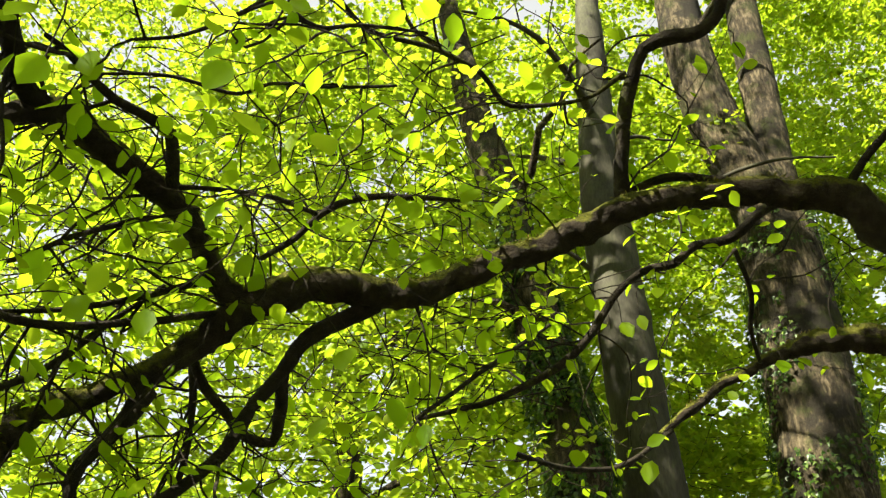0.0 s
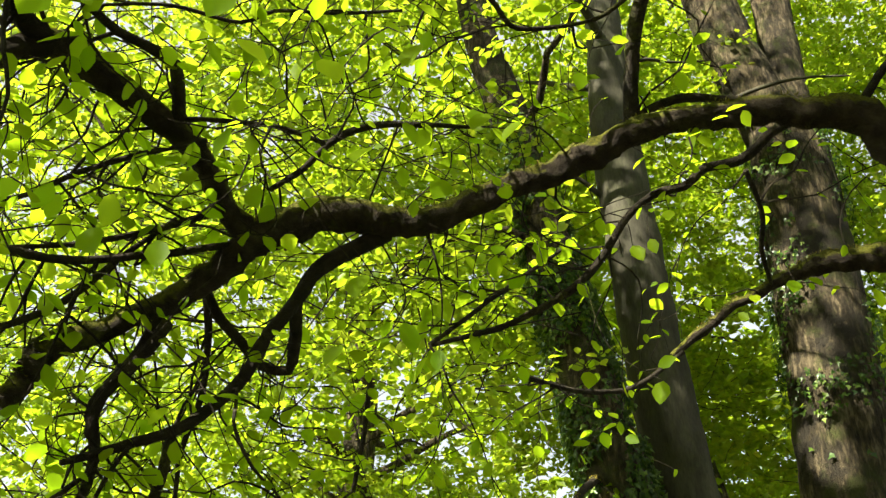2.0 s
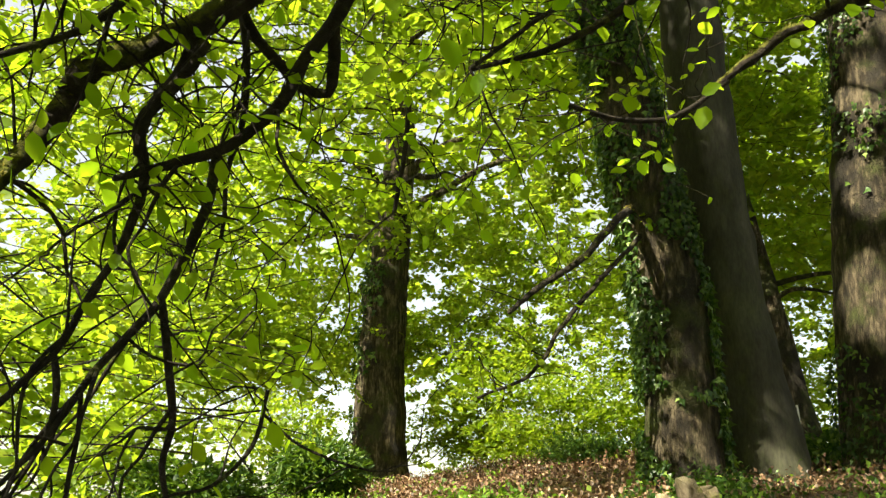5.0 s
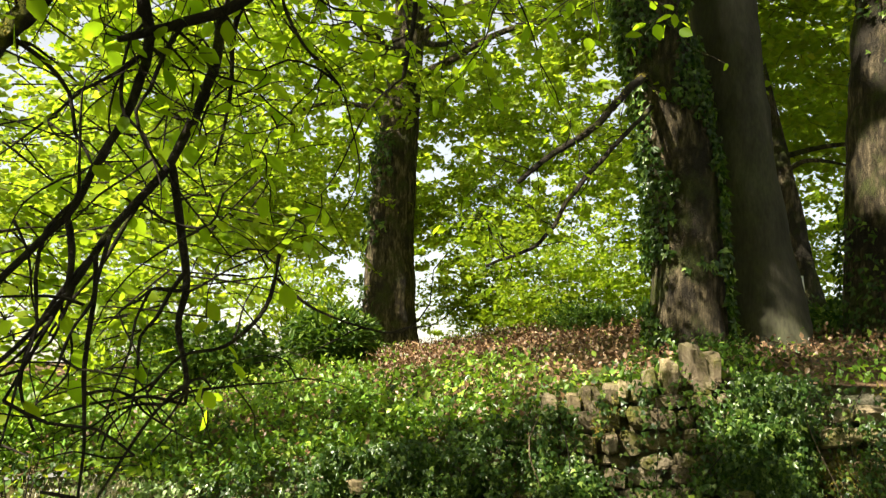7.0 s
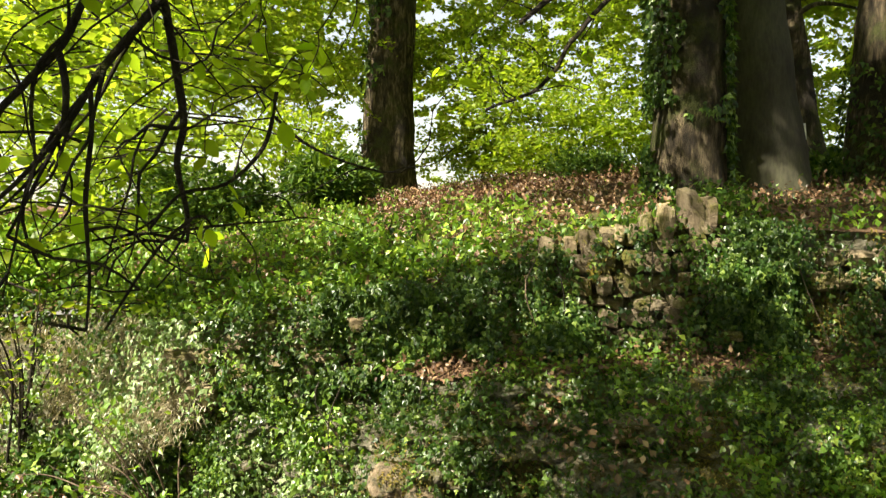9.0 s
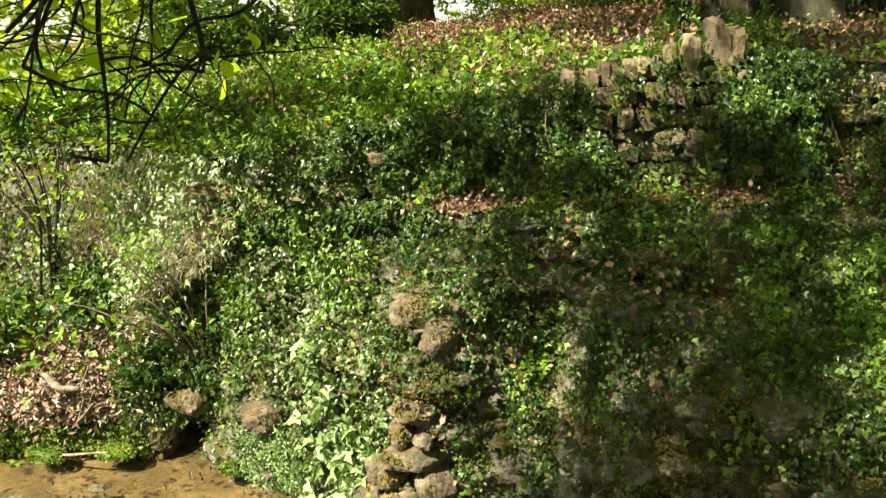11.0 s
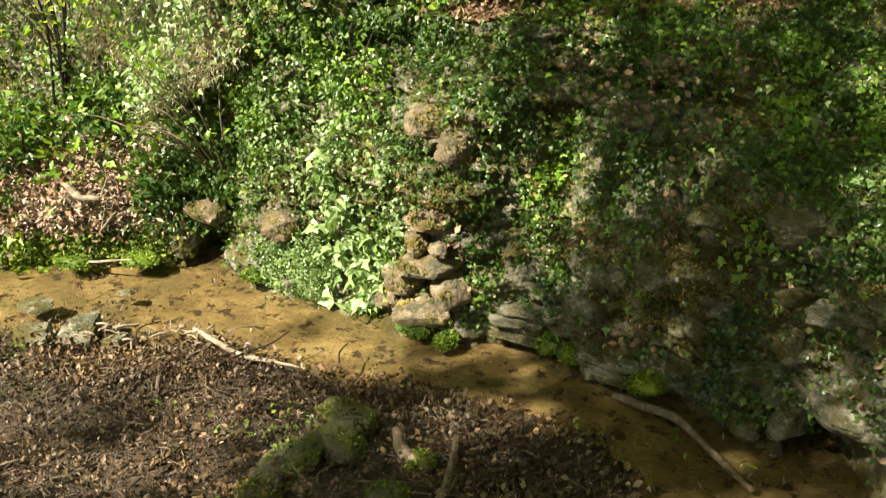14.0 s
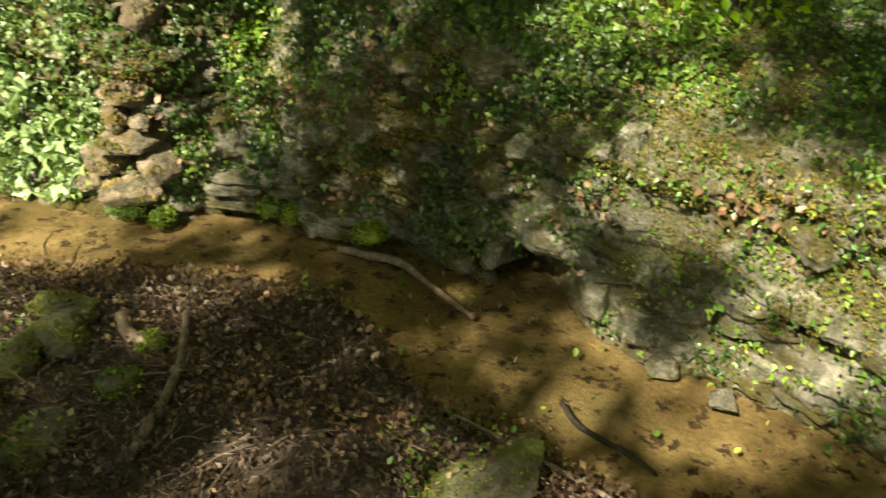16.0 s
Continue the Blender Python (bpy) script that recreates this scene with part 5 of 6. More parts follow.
def wall_ivy(p):
    x, z = p[:, 0], p[:, 2]
    bare = 0.9 * near_any(p, [(-0.75, 1.38, 0.40, 0.15), (-1.25, 1.15, 0.32, 0.22), (0.12, 1.50, 0.10, 0.12), (-1.6, 1.25, 0.3, 0.2)]) + 0.95 * smooth(0.0, 0.3, x) * smooth(1.08, 0.98, x) * smooth(1.5, 1.66, z) + smooth(1.34, 1.42, x) * smooth(1.38, 1.48, z)
    low = 0.95 * smooth(-0.9, -1.4, x)
    return np.clip((0.10 + 0.22 * smooth(0.5, 0.2, x) + smooth(-0.22, 0.08, fbm(p * (1, 1, 0.45) + 9, 3.0, 3))) * (1 - 0.9 * np.clip(bare, 0, 1)) * (1 - low), 0.01, 1.2)


foliage_on("ivy", "dark green ivy hanging over the rock face", "ivy", FACE, 100000, face_ivy, 0.0215, IVY, IVY_SHAPE, 1.0, 0.05, 0.55, 0.24)
foliage_on("ivy", "ivy curtains over the dry stone wall", "ivy", WALL_SHEET, 40000, wall_ivy, 0.024, IVY, IVY_SHAPE, 1.0, 0.06, 0.55, 0.28)
foliage_on("ivy", "bright young ivy spilling over the wall top", "ivy", HILL_SHEET, 9500,
           lambda p: (p[:, 1] < 5.1 + 1.0 * smooth(0.9, 1.2, p[:, 0])) * (1 - 0.9 * smooth(1.4, 1.55, p[:, 0])) * smooth(-0.25, 0.25, fbm(p + 4, 1.6, 3) + 0.3 * smooth(0.2, -0.6, p[:, 0])), 0.032, IVY, IVY_SHAPE, 0.4, 0.09, 0.6)
foliage_on("ground_ivy", "low green plants on the woodland slope", "plants", HILL_SHEET, 30000,
           lambda p: (p[:, 1] < 13) * (smooth(0.0, 0.25, green(p)) + 0.02), 0.042, HERB, FAR_SHAPE, -0.2, 0.08, 0.7)
foliage_on("ground_ivy", "sunlit yellow-green brambles and ground ivy above the wall", "plants", HILL_SHEET, 15000,
           lambda p: (p[:, 1] < 6.6) * smooth(0.5, -0.2, p[:, 0]) * (0.15 + smooth(-0.2, 0.2, fbm(p + 81, 2.6, 3))), 0.036, HERB, IVY_SHAPE, 0.1, 0.11, 0.6)
foliage_on("ivy", "dark ivy creeping over the slope above the wall", "ivy", HILL_SHEET, 5000,
           lambda p: (p[:, 1] < 6.8) * smooth(0.6, -0.1, p[:, 0]) * (0.1 + smooth(-0.1, 0.25, fbm(p + 91, 2.2, 3))), 0.034, IVY, IVY_SHAPE, 0.2, 0.10, 0.6)
foliage_on("leaf_litter", "dead leaves among the ground ivy", "leaf litter", HILL_SHEET, 6000, lambda p: (p[:, 1] < 6.8) * smooth(0.6, -0.1, p[:, 0]), 0.034, LITTER, FAR_SHAPE, 0.1, 0.08, 0.6)
foliage_on("ground_ivy", "green trailing plants on the ledge", "plants", LEDGE_SHEET, 3600, lambda p: smooth(-0.1, 0.25, fbm(p + 6, 2.6, 3)), 0.032, HERB, IVY_SHAPE, 0.3, 0.10, 0.6)
foliage_on("ground_ivy", "lime-green herbs rooted on the rock face", "plants", FACE, 5200, lambda p: smooth(0.2, 0.6, near_any(p, [(0.95, 1.08, 0.08, 0.12), (0.72, 1.22, 0.10, 0.08), (1.05, 1.25, 0.12, 0.07), (0.55, 1.30, 0.08, 0.06), (-0.75, 1.02, 0.14, 0.12), (-0.95, 1.10, 0.10, 0.10), (1.45, 1.05, 0.25, 0.2), (0.80, 0.72, 0.06, 0.10), (0.1, 0.75, 0.08, 0.06), (-1.3, 0.85, 0.15, 0.12)])) + 0.04 * smooth(0.1, 0.3, fbm(p + 77, 3.0, 3)) * (p[:, 2] > 0.1) * (p[:, 0] > -1.4), 0.028, HERB, IVY_SHAPE, 0.5, 0.12, 0.6)
foliage_on("leaf_litter", "dry brown beech leaves on the slope", "leaf litter", HILL_SHEET, 48000,
           lambda p: (p[:, 1] < 13) * smooth(0.2, -0.1, green(p)), 0.034, LITTER, FAR_SHAPE, 0.1, 0.03, 0.5)
foliage_on("leaf_litter", "dry brown leaves caught on the ledge", "leaf litter", LEDGE_SHEET, 9000, lambda p: smooth(0.25, -0.15, fbm(p + 6, 2.0, 3)) + 0.05, 0.027, LITTER, FAR_SHAPE, 0.1, 0.03, 0.6)
foliage_on("leaf_litter", "red-brown leaves caught in pockets of the rock", "leaf litter", FACE, 4600,
           lambda p: 1.5 * smooth(0.25, 0.6, near_any(p, POCKETS)) + smooth(-1.75, -2.0, p[:, 0]) * smooth(0.05, 0.2, p[:, 2]) * smooth(0.75, 0.4, p[:, 2]) * 1.2, 0.034, LITTER, FAR_SHAPE, 0.4, 0.11, 0.6)
foliage_on("ivy", "ivy over the low shoulder of the rock", "ivy", LEDGE_SHEET, 1600, lambda p: smooth(-0.3, -0.8, p[:, 0]) * smooth(-2.2, -1.4, p[:, 0]), 0.028, IVY, IVY_SHAPE, 0.8, 0.08)
foliage_on("leaf_litter", "sunlit heap of dry brown leaves on the bank", "leaf litter", FACE, 9000, lambda p: smooth(-1.65, -1.9, p[:, 0]) * smooth(-3.2, -2.6, p[:, 0]) * smooth(0.1, 0.2, p[:, 2]) * smooth(0.75, 0.4, p[:, 2]), 0.034, DRY_LITTER, CHIP, 0.1, 0.03, 0.6)
foliage_on("creeper", "dense mat of tiny pale creeper leaves by the water", "plants", FACE, 9000, lambda p: smooth(-1.28, -1.2, p[:, 0]) * smooth(-0.86, -0.95, p[:, 0]) * smooth(0.24, 0.14, p[:, 2] + 0.08 * fbm(p, 8.0, 2)) * (p[:, 2] > 0.0), 0.013, PALE, FAR_SHAPE, 0.5, 0.05, 0.6)
foliage_on("ground_ivy", "broad green leaves growing through the leaf heap", "plants", FACE, 420, lambda p: smooth(-1.6, -1.75, p[:, 0]) * smooth(-3.4, -3.0, p[:, 0]) * np.maximum(smooth(0.45, 0.6, p[:, 2]), smooth(-2.25, -2.5, p[:, 0])) * smooth(-0.05, 0.15, fbm(p + 52, 2.6, 3)), 0.05, HERB, IVY_SHAPE, 0.3, 0.16, 0.6)
foliage_on("ivy", "dark ivy trailing over the cave mouth and the heap", "ivy", FACE, 5000, lambda p: smooth(-1.42, -1.5, p[:, 0]) * smooth(-2.2, -1.95, p[:, 0]) * (p[:, 2] > 0.17) * smooth(-0.1, 0.15, fbm(p + 62, 3.0, 3) + 0.25 * smooth(-1.8, -1.7, p[:, 0])), 0.026, IVY, IVY_SHAPE, 1.0, 0.10)
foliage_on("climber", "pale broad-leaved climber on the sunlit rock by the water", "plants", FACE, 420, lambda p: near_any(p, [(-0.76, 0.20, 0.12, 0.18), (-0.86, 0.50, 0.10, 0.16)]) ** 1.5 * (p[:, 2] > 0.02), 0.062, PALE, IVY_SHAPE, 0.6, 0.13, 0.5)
# ivy again, with the sun's brightness put into the leaf colour
foliage_on("ivy", "ivy trailing down the rock, sunlight put into its pale leaf colour", "ivy", FACE, 2600, lambda p: smooth(0.1, 0.6, near_any(p, [(-0.95, 0.75, 0.22, 0.35), (-0.55, 0.45, 0.07, 0.4), (-0.70, 0.70, 0.15, 0.3)])) * (0.2 + smooth(-0.2, 0.2, fbm(p * (1, 1, 0.4) + 17, 6.0, 3))), 0.022, PALE, IVY_SHAPE, 1.0, 0.06, 0.5, 0.34)
foliage_on("moss", "dark green moss along the rim of the leaf heap", "moss", FACE, 9000, lambda p: smooth(-1.75, -1.9, p[:, 0]) * smooth(-3.0, -2.7, p[:, 0]) * smooth(0.17, 0.08, p[:, 2]) * (p[:, 2] > -0.02), 0.02, MOSS_GREEN, FAR_SHAPE, 0.6, 0.05, 0.7)
left_end = lambda p: smooth(-1.2, -1.55, p[:, 0]) * smooth(-3.2, -2.6, p[:, 0])
foliage_on("dry_grass", "bleached dry grass and dead stems hanging on the wall", "grass", WALL_SHEET, 12000, lambda p: left_end(p) * (0.1 + smooth(-0.1, 0.2, fbm(p + 41, 2.4, 3))), 0.036, STRAW, BLADE, 1.0, 0.05, 0.6)
foliage_on("dry_grass", "bleached dry grass above the leaf heap", "grass", FACE, 1800, lambda p: left_end(p) * smooth(0.45, 0.6, p[:, 2]) * smooth(-0.1, 0.2, fbm(p + 47, 2.4, 3)), 0.036, STRAW, BLADE, 0.9, 0.05, 0.6)
# a lighter ivy colour painted in where sun strikes the wall's end
foliage_on("ivy", "ivy at the end of the wall, its leaves coloured pale for sunlight", "ivy", WALL_SHEET, 1600, lambda p: left_end(p) * smooth(-0.05, 0.2, fbm(p + 55, 2.8, 3)), 0.03, PALE, IVY_SHAPE, 1.0, 0.14)
foliage_on("fallen_leaves", "small yellow-green leaves floating on the stream", "leaf litter", BED + (0, 0, 0.05), 90, lambda p: (p[:, 0] > -0.6) * (p[:, 1] < base_y(p[:, 0])) * smooth(-0.05, 0.1, p[:, 1] - np.interp(p[:, 0], BANK_X, BANK_Y)), 0.028, HERB, BEECH_SHAPE, 0.0, 0.003, 0.1)
foliage_on("undergrowth", "sunlit green herbs at the foot of the wall", "plants", WALL_SHEET, 600, lambda p: smooth(-1.3, -1.9, p[:, 0]) * (0.3 + smooth(-0.2, 0.2, fbm(p + 12, 1.7, 3))), 0.04, HERB, FAR_SHAPE, 0.2, 0.16, 0.7)

GRAVEL = np.stack([GX, GY, GZ], -1)[16:236, 75:224]


def on_bank(p):
    return smooth(-0.22, 0.16, np.interp(p[:, 0], BANK_X, BANK_Y) - p[:, 1] + 0.16 * fbm(p + 2, 5.0, 3)) * (p[:, 1] > 0.9)


foliage_on("leaf_litter", "fine brown leaf litter on the gravel bank", "leaf litter", GRAVEL, 64000, lambda p: on_bank(p) * (np.abs(p[:, 0] + 0.5) < 2.2) * (0.4 + smooth(-0.2, 0.3, fbm(p, 2.0, 3))), 0.018, BANK_LITTER, CHIP, 0.1, 0.015, 0.45)
foliage_on("leaf_litter", "sodden dark leaves on the stream bed", "leaf litter", BED + (0, 0, 0.004), 2600, lambda p: smooth(0.18, 0.4, fbm(p + 8, 1.8, 3)), 0.03, BANK_LITTER, CHIP, 0.0, 0.004, 0.12)

foliage_on("leaf_litter", "larger dry leaves strewn over the gravel", "leaf litter", GRAVEL, 900, lambda p: on_bank(p) * (np.abs(p[:, 0] + 0.5) < 2.2) * smooth(-0.1, 0.3, fbm(p + 15, 2.0, 3)), 0.032, LITTER, BEECH_SHAPE, 0.1, 0.02, 0.5)
foliage_on("leaf_litter", "curled reddish-brown leaf scraps on the bank", "leaf litter", GRAVEL, 20000, lambda p: on_bank(p) * (np.abs(p[:, 0] + 0.5) < 2.2) * (0.3 + smooth(-0.2, 0.3, fbm(p + 35, 1.6, 3))), 0.025, BANK_LEAF, FAR_SHAPE, 0.0, 0.03, 0.9)
foliage_on("ferns", "small green plants rooted in the rock cracks", "plants", FACE, 11000, lambda p: smooth(1.0, 1.4, p[:, 0]) * (p[:, 2] > 0.12) * smooth(0.0, 0.2, fbm(p + 71, 4.0, 3) + 0.10 * smooth(0.4, 1.1, p[:, 2])), 0.019, HERB, FAR_SHAPE, 0.3, 0.10, 0.7)
foliage_on("seedlings", "small green seedlings and moss sprigs in the gravel", "plants", GRAVEL, 1600, lambda p: on_bank(p) * (np.abs(p[:, 0] + 0.5) < 2.2) * smooth(0.2, 0.4, fbm(p + 25, 2.4, 3)), 0.022, HERB, FAR_SHAPE, -0.4, 0.03, 0.6)
foliage_on("moss", "ochre and green moss tufts on the rock", "moss", FACE, 70000, lambda p: (smooth(0.2, 0.7, near_any(p, MOSSY_SPOTS) + 0.35 * fbm(p + 21, 7.0, 2)) + 0.35 * smooth(0.05, 0.3, fbm(p * (1, 1, 0.7) + 44, 3.4, 3))) * (p[:, 2] > 0.03) * (p[:, 0] > -1.8), 0.013, MOSS_TUFT, CHIP, 0.4, 0.022, 0.6)
foliage_on("moss", "ochre moss between the wall stones", "moss", WALL_SHEET + (0, 0.03, 0), 8000, lambda p: smooth(0.0, 0.2, fbm(p + 84, 3.4, 3)) * (p[:, 0] > -1.2), 0.02, MOSS_TUFT, CHIP, 0.8, 0.04, 0.7)
foliage_on("leaf_litter", "red-brown dead leaves caught in the ivy", "leaf litter", FACE, 700, lambda p: smooth(0.25, 0.4, fbm(p + 93, 4.5, 2)) * (p[:, 2] > 0.1) * (p[:, 0] > -0.9), 0.026, LITTER, BEECH_SHAPE, 0.6, 0.10, 0.6)

# fine needles of broken twig in the gravel
pos, nn = sheet_points(GRAVEL, 8000, lambda p: on_bank(p) * (np.abs(p[:, 0] + 0.5) < 2.2))
org = np.array((-0.5, 2.0, 0.0))
a = rng.random(8000) * 2 * math.pi
v, f = leaf_cloud(pos + (0, 0, 0.006) - org, np.stack([np.cos(a), np.sin(a), 0.15 * rng.normal(size=8000)], 1), nn + rng.normal(0, 0.2, nn.shape), 0.02 + 0.06 * rng.random(8000) ** 2,
                  np.array([(0, 0.03, 0), (0.5, 0.035, 0.03), (1, 0.02, 0), (1, -0.02, 0), (0.5, -0.035, 0.03), (0, -0.03, 0), (0.5, 0, 0.07)]), [np.array([(0, 1, 6), (1, 2, 6), (2, 3, 6), (3, 4, 6), (4, 5, 6), (5, 0, 6)])])
tn = thing("twig_litter", "fine broken twigs over the gravel", "twigs", org, "", "stuff")
part("twig_mass", mesh_from("twig_mass", v, f), WOOD, tn)


# ---- stones ----
rng = np.random.default_rng(33)
def stone_mesh(seed, rough=0.16, flat=1.0, cuts=3, soft=0.12):
    """A rough block about 1 across, with worn edges."""
    r = np.random.default_rng(seed)
    g = np.linspace(-0.5, 0.5, cuts + 1)
    vs, fs, index = [], [], {}
    def vert(p):
        key = tuple(np.round(p, 4))
        if key not in index:
            index[key] = len(vs)
            vs.append(p)
        return index[key]
    for ax in range(3):
        for sgn in (-0.5, 0.5):
            for i in range(cuts):
                for j in range(cuts):
                    c = []
                    for a, b in ((i, j), (i + 1, j), (i + 1, j + 1), (i, j + 1)):
                        p = np.zeros(3)
                        p[ax], p[(ax + 1) % 3], p[(ax + 2) % 3] = sgn, g[a], g[b]
                        c.append(vert(p))
                    fs.append(c if sgn > 0 else c[::-1])
    v = np.array(vs)
    l = np.linalg.norm(v, axis=1)[:, None]
    v = v * (1 - soft + soft * (0.62 / l))
    v = v + np.stack([fbm(v + r.random(3) * 40, 2.2, 3) for _ in range(3)], 1) * rough
    if cuts > 4:
        v = v + (v / (np.linalg.norm(v, axis=1)[:, None] + 1e-6)) * (-0.10 * np.abs(fbm(v + r.random(3) * 9, 5.0, 2)))[:, None]
    v[:, 2] *= flat
    return mesh_from("stone", v, np.array(fs), True)


def facet_mesh(seed, cuts=6, lean=0.12, corners=10, lo=0.52, hi=0.66, rough=0.035):
    """A broken block about 1 across: flat cleft faces, sharp worn arrises."""
    me = stone_mesh(seed, 0.0, 1.0, cuts, 0.0)
    v = np.array([q.co[:] for q in me.vertices])
    r = np.random.default_rng(seed)
    n = np.vstack([np.eye(3), -np.eye(3)]) + r.normal(0, lean, (6, 3))
    n = np.vstack([n, r.normal(size=(corners, 3))])
    n /= np.linalg.norm(n, axis=1)[:, None]
    h = np.concatenate([0.40 + 0.10 * r.random(6), lo + (hi - lo) * r.random(corners)])
    d = v / np.linalg.norm(v, axis=1)[:, None]
    reach = np.where(d @ n.T > 0.05, h[None] / np.maximum(d @ n.T, 0.05), 9.0).min(1)
    v = d * reach[:, None]
    v = v + np.stack([fbm(v + r.random(3) * 40, 5.0, 3) for _ in range(3)], 1) * rough
    me.vertices.foreach_set("co", v.astype(np.float32).ravel())
    me.polygons.foreach_set("use_smooth", np.zeros(len(me.polygons), dtype=bool))
    me.update()
    return me


BLOCKS = [facet_mesh(100 + k, 4) for k in range(10)]
BOULDERS = [facet_mesh(200 + k, 7, 0.22, 12, 0.44, 0.6, 0.06) for k in range(8)]
for me in BLOCKS:
    me.materials.append(STONE)
for me in BOULDERS:
    me.materials.append(ROCK)


def put(me, name, parent, place, scale, turn, mat, label=""):
    ob = part(name, me, mat, parent, label)
    ob.location, ob.scale, ob.rotation_euler = place, scale, turn
    return ob


# the mossy boulders of the rock face, at the water and in a rough column
face_ob = bpy.data.objects["rock_face"]
COLUMN = [facet_mesh(500 + k, 8, 0.30, 16, 0.42, 0.58, 0.09) for k in range(5)]
for me in COLUMN:
    me.materials.append(COLUMN_STONE)
bw = [(-0.42, 0.07, 0.30, 0.14), (-0.51, 0.19, 0.18, 0.14), (-0.29, 0.20, 0.14, 0.12), (-0.41, 0.30, 0.27, 0.10), (-0.46, 0.40, 0.10, 0.10), (-0.35, 0.40, 0.09, 0.07), (-0.39, 0.52, 0.20, 0.11),
      (-0.33, 0.66, 0.13, 0.10), (-0.29, 0.85, 0.13, 0.17), (-0.42, 0.95, 0.16, 0.13), (-1.60, 0.27, 0.22, 0.13), (-1.14, 0.30, 0.20, 0.14), (-0.60, 0.08, 0.12, 0.10)]
for i, (x, z, w, h) in enumerate(bw):
    y = float(base_y(x)) + 0.025 + 0.05 * z
    put(COLUMN[i % 5], "stone", face_ob, (x, y, z), (w, 0.17, h), (0.1 * rng.normal(), 0.1 * rng.normal(), 0.4 * rng.normal()), COLUMN_STONE)
caps = []  # shaggy ochre moss on the stones of the column
for x, z, w, h in bw:
    n = int(5200 * w)
    d = unit(n)
    d = d[d[:, 2] + 0.5 * fbm(d * 2 + x * 9, 1.5, 2) > 0.1]
    q = d * (w * 0.47, 0.085, h * 0.47) + (x, float(base_y(x)) + 0.025 + 0.05 * z, z)
    q = q[fbm(q + 11, 9.0, 2) > -0.12]
    m = len(q)
    caps.append(leaf_cloud(q, rng.normal(0, 0.5, (m, 3)) + (0, -0.5, -0.7), rng.normal(0, 0.4, (m, 3)) + (0, -1, 0.5), 0.012 + 0.012 * rng.random(m), *CHIP))
cap = thing("moss", "shaggy ochre moss on the column of stones", "moss", (0, 0, 0), "", "stuff")
part("moss_mass", mesh_from("moss_mass", *joined(caps), False), MOSS_TUFT, cap)
for i in range(16):  # thin beds of rock above the water
    x, k = 0.0 + 0.09 * (i % 6) + 0.03 * rng.normal(), i // 6
    put(BOULDERS[i % 8], "stone", face_ob, (x, float(base_y(x)) + 0.08 + 0.02 * k, 0.03 + 0.055 * k + 0.008 * rng.normal()), (0.20 + 0.08 * rng.random(), 0.2, 0.045), (0.04 * rng.normal(), 0.06 * rng.normal(), -0.4 + 0.2 * rng.normal()), ROCK)
fn = np.cross(np.gradient(FACE, axis=0), np.gradient(FACE, axis=1))
fn /= np.linalg.norm(fn, axis=2)[..., None] + 1e-9
fn = np.where(fn[..., 1:2] > 0, -fn, fn)
made = 0
while made < 170:
    a, b = int(rng.integers(cols)), int(rng.integers(7, 119))
    x, y, z = FACE[a, b]
    cave = (abs(x - 1.13) < 0.17 or abs(x + 1.6) < 0.17) and z < 0.24
    if x < -1.4 or x > 2.3 or z < 0.0 or z > 0.95 or cave or rng.random() > 0.15 + 0.85 * float(smooth(0.4, 1.3, x)):
        continue
    w = 0.05 + 0.13 * rng.random() ** 1.6
    out = np.array((fn[a, b, 0], fn[a, b, 1], 0)) / (np.linalg.norm(fn[a, b, :2]) + 1e-6)
    turn = math.atan2(out[1], out[0]) + math.pi / 2
    put(BOULDERS[made % 8], "stone", face_ob, Vector((x - 0.03 * out[0], y - 0.03 * out[1], z)), (w * 1.5, 0.12, w * (0.45 + 0.5 * rng.random())), (0.12 * rng.normal(), 0.10 * rng.normal(), turn + 0.15 * rng.normal()), ROCK)
    made += 1
for i, (x, z, w, h) in enumerate([(1.13, 0.23, 0.24, 0.08), (1.28, 0.10, 0.11, 0.15), (0.99, 0.10, 0.09, 0.14), (1.40, 0.05, 0.14, 0.10)]):
    put(BOULDERS[(i + 3) % 8], "stone", face_ob, (x, float(base_y(x)) + 0.02, z), (w, 0.2, h), (0, 0.08, -0.8), ROCK)

# bright moss cushions at the waterline
for i, (x, z, w, h) in enumerate([(-0.44, 0.01, 0.15, 0.07), (-0.30, 0.0, 0.10, 0.05), (0.16, 0.03, 0.12, 0.08), (0.25, 0.04, 0.10, 0.08), (-1.30, 0.02, 0.14, 0.05), (0.52, 0.08, 0.14, 0.09), (-1.92, 0.03, 0.2, 0.07), (-2.25, 0.03, 0.2, 0.06)]):
    y = float(base_y(x)) - 0.03
    d = unit(700)
    d = d[d[:, 2] > -0.35] * np.array((w / 2, 0.08, h / 2))
    a = rng.normal(0, 0.5, d.shape) + d / np.linalg.norm(d, axis=1)[:, None]
    tuft = leaf_cloud(d * 0.94, a, rng.normal(size=d.shape), 0.010 + 0.010 * rng.random(len(d)), *FAR_SHAPE)
    core = np.array([v.co[:] for v in BOULDERS[i % 8].vertices]) * (w * 0.85, 0.12, h * 0.85), [np.array([q.vertices[:] for q in BOULDERS[i % 8].polygons])]
    put(mesh_from("moss_cushion", *joined([core, tuft])), "moss_cushion", face_ob, (x, y, z), (1, 1, 1), (0, 0.1 * rng.normal(), -0.3 if x < 0 else -0.7), MOSS_GREEN, "bright green moss cushion")

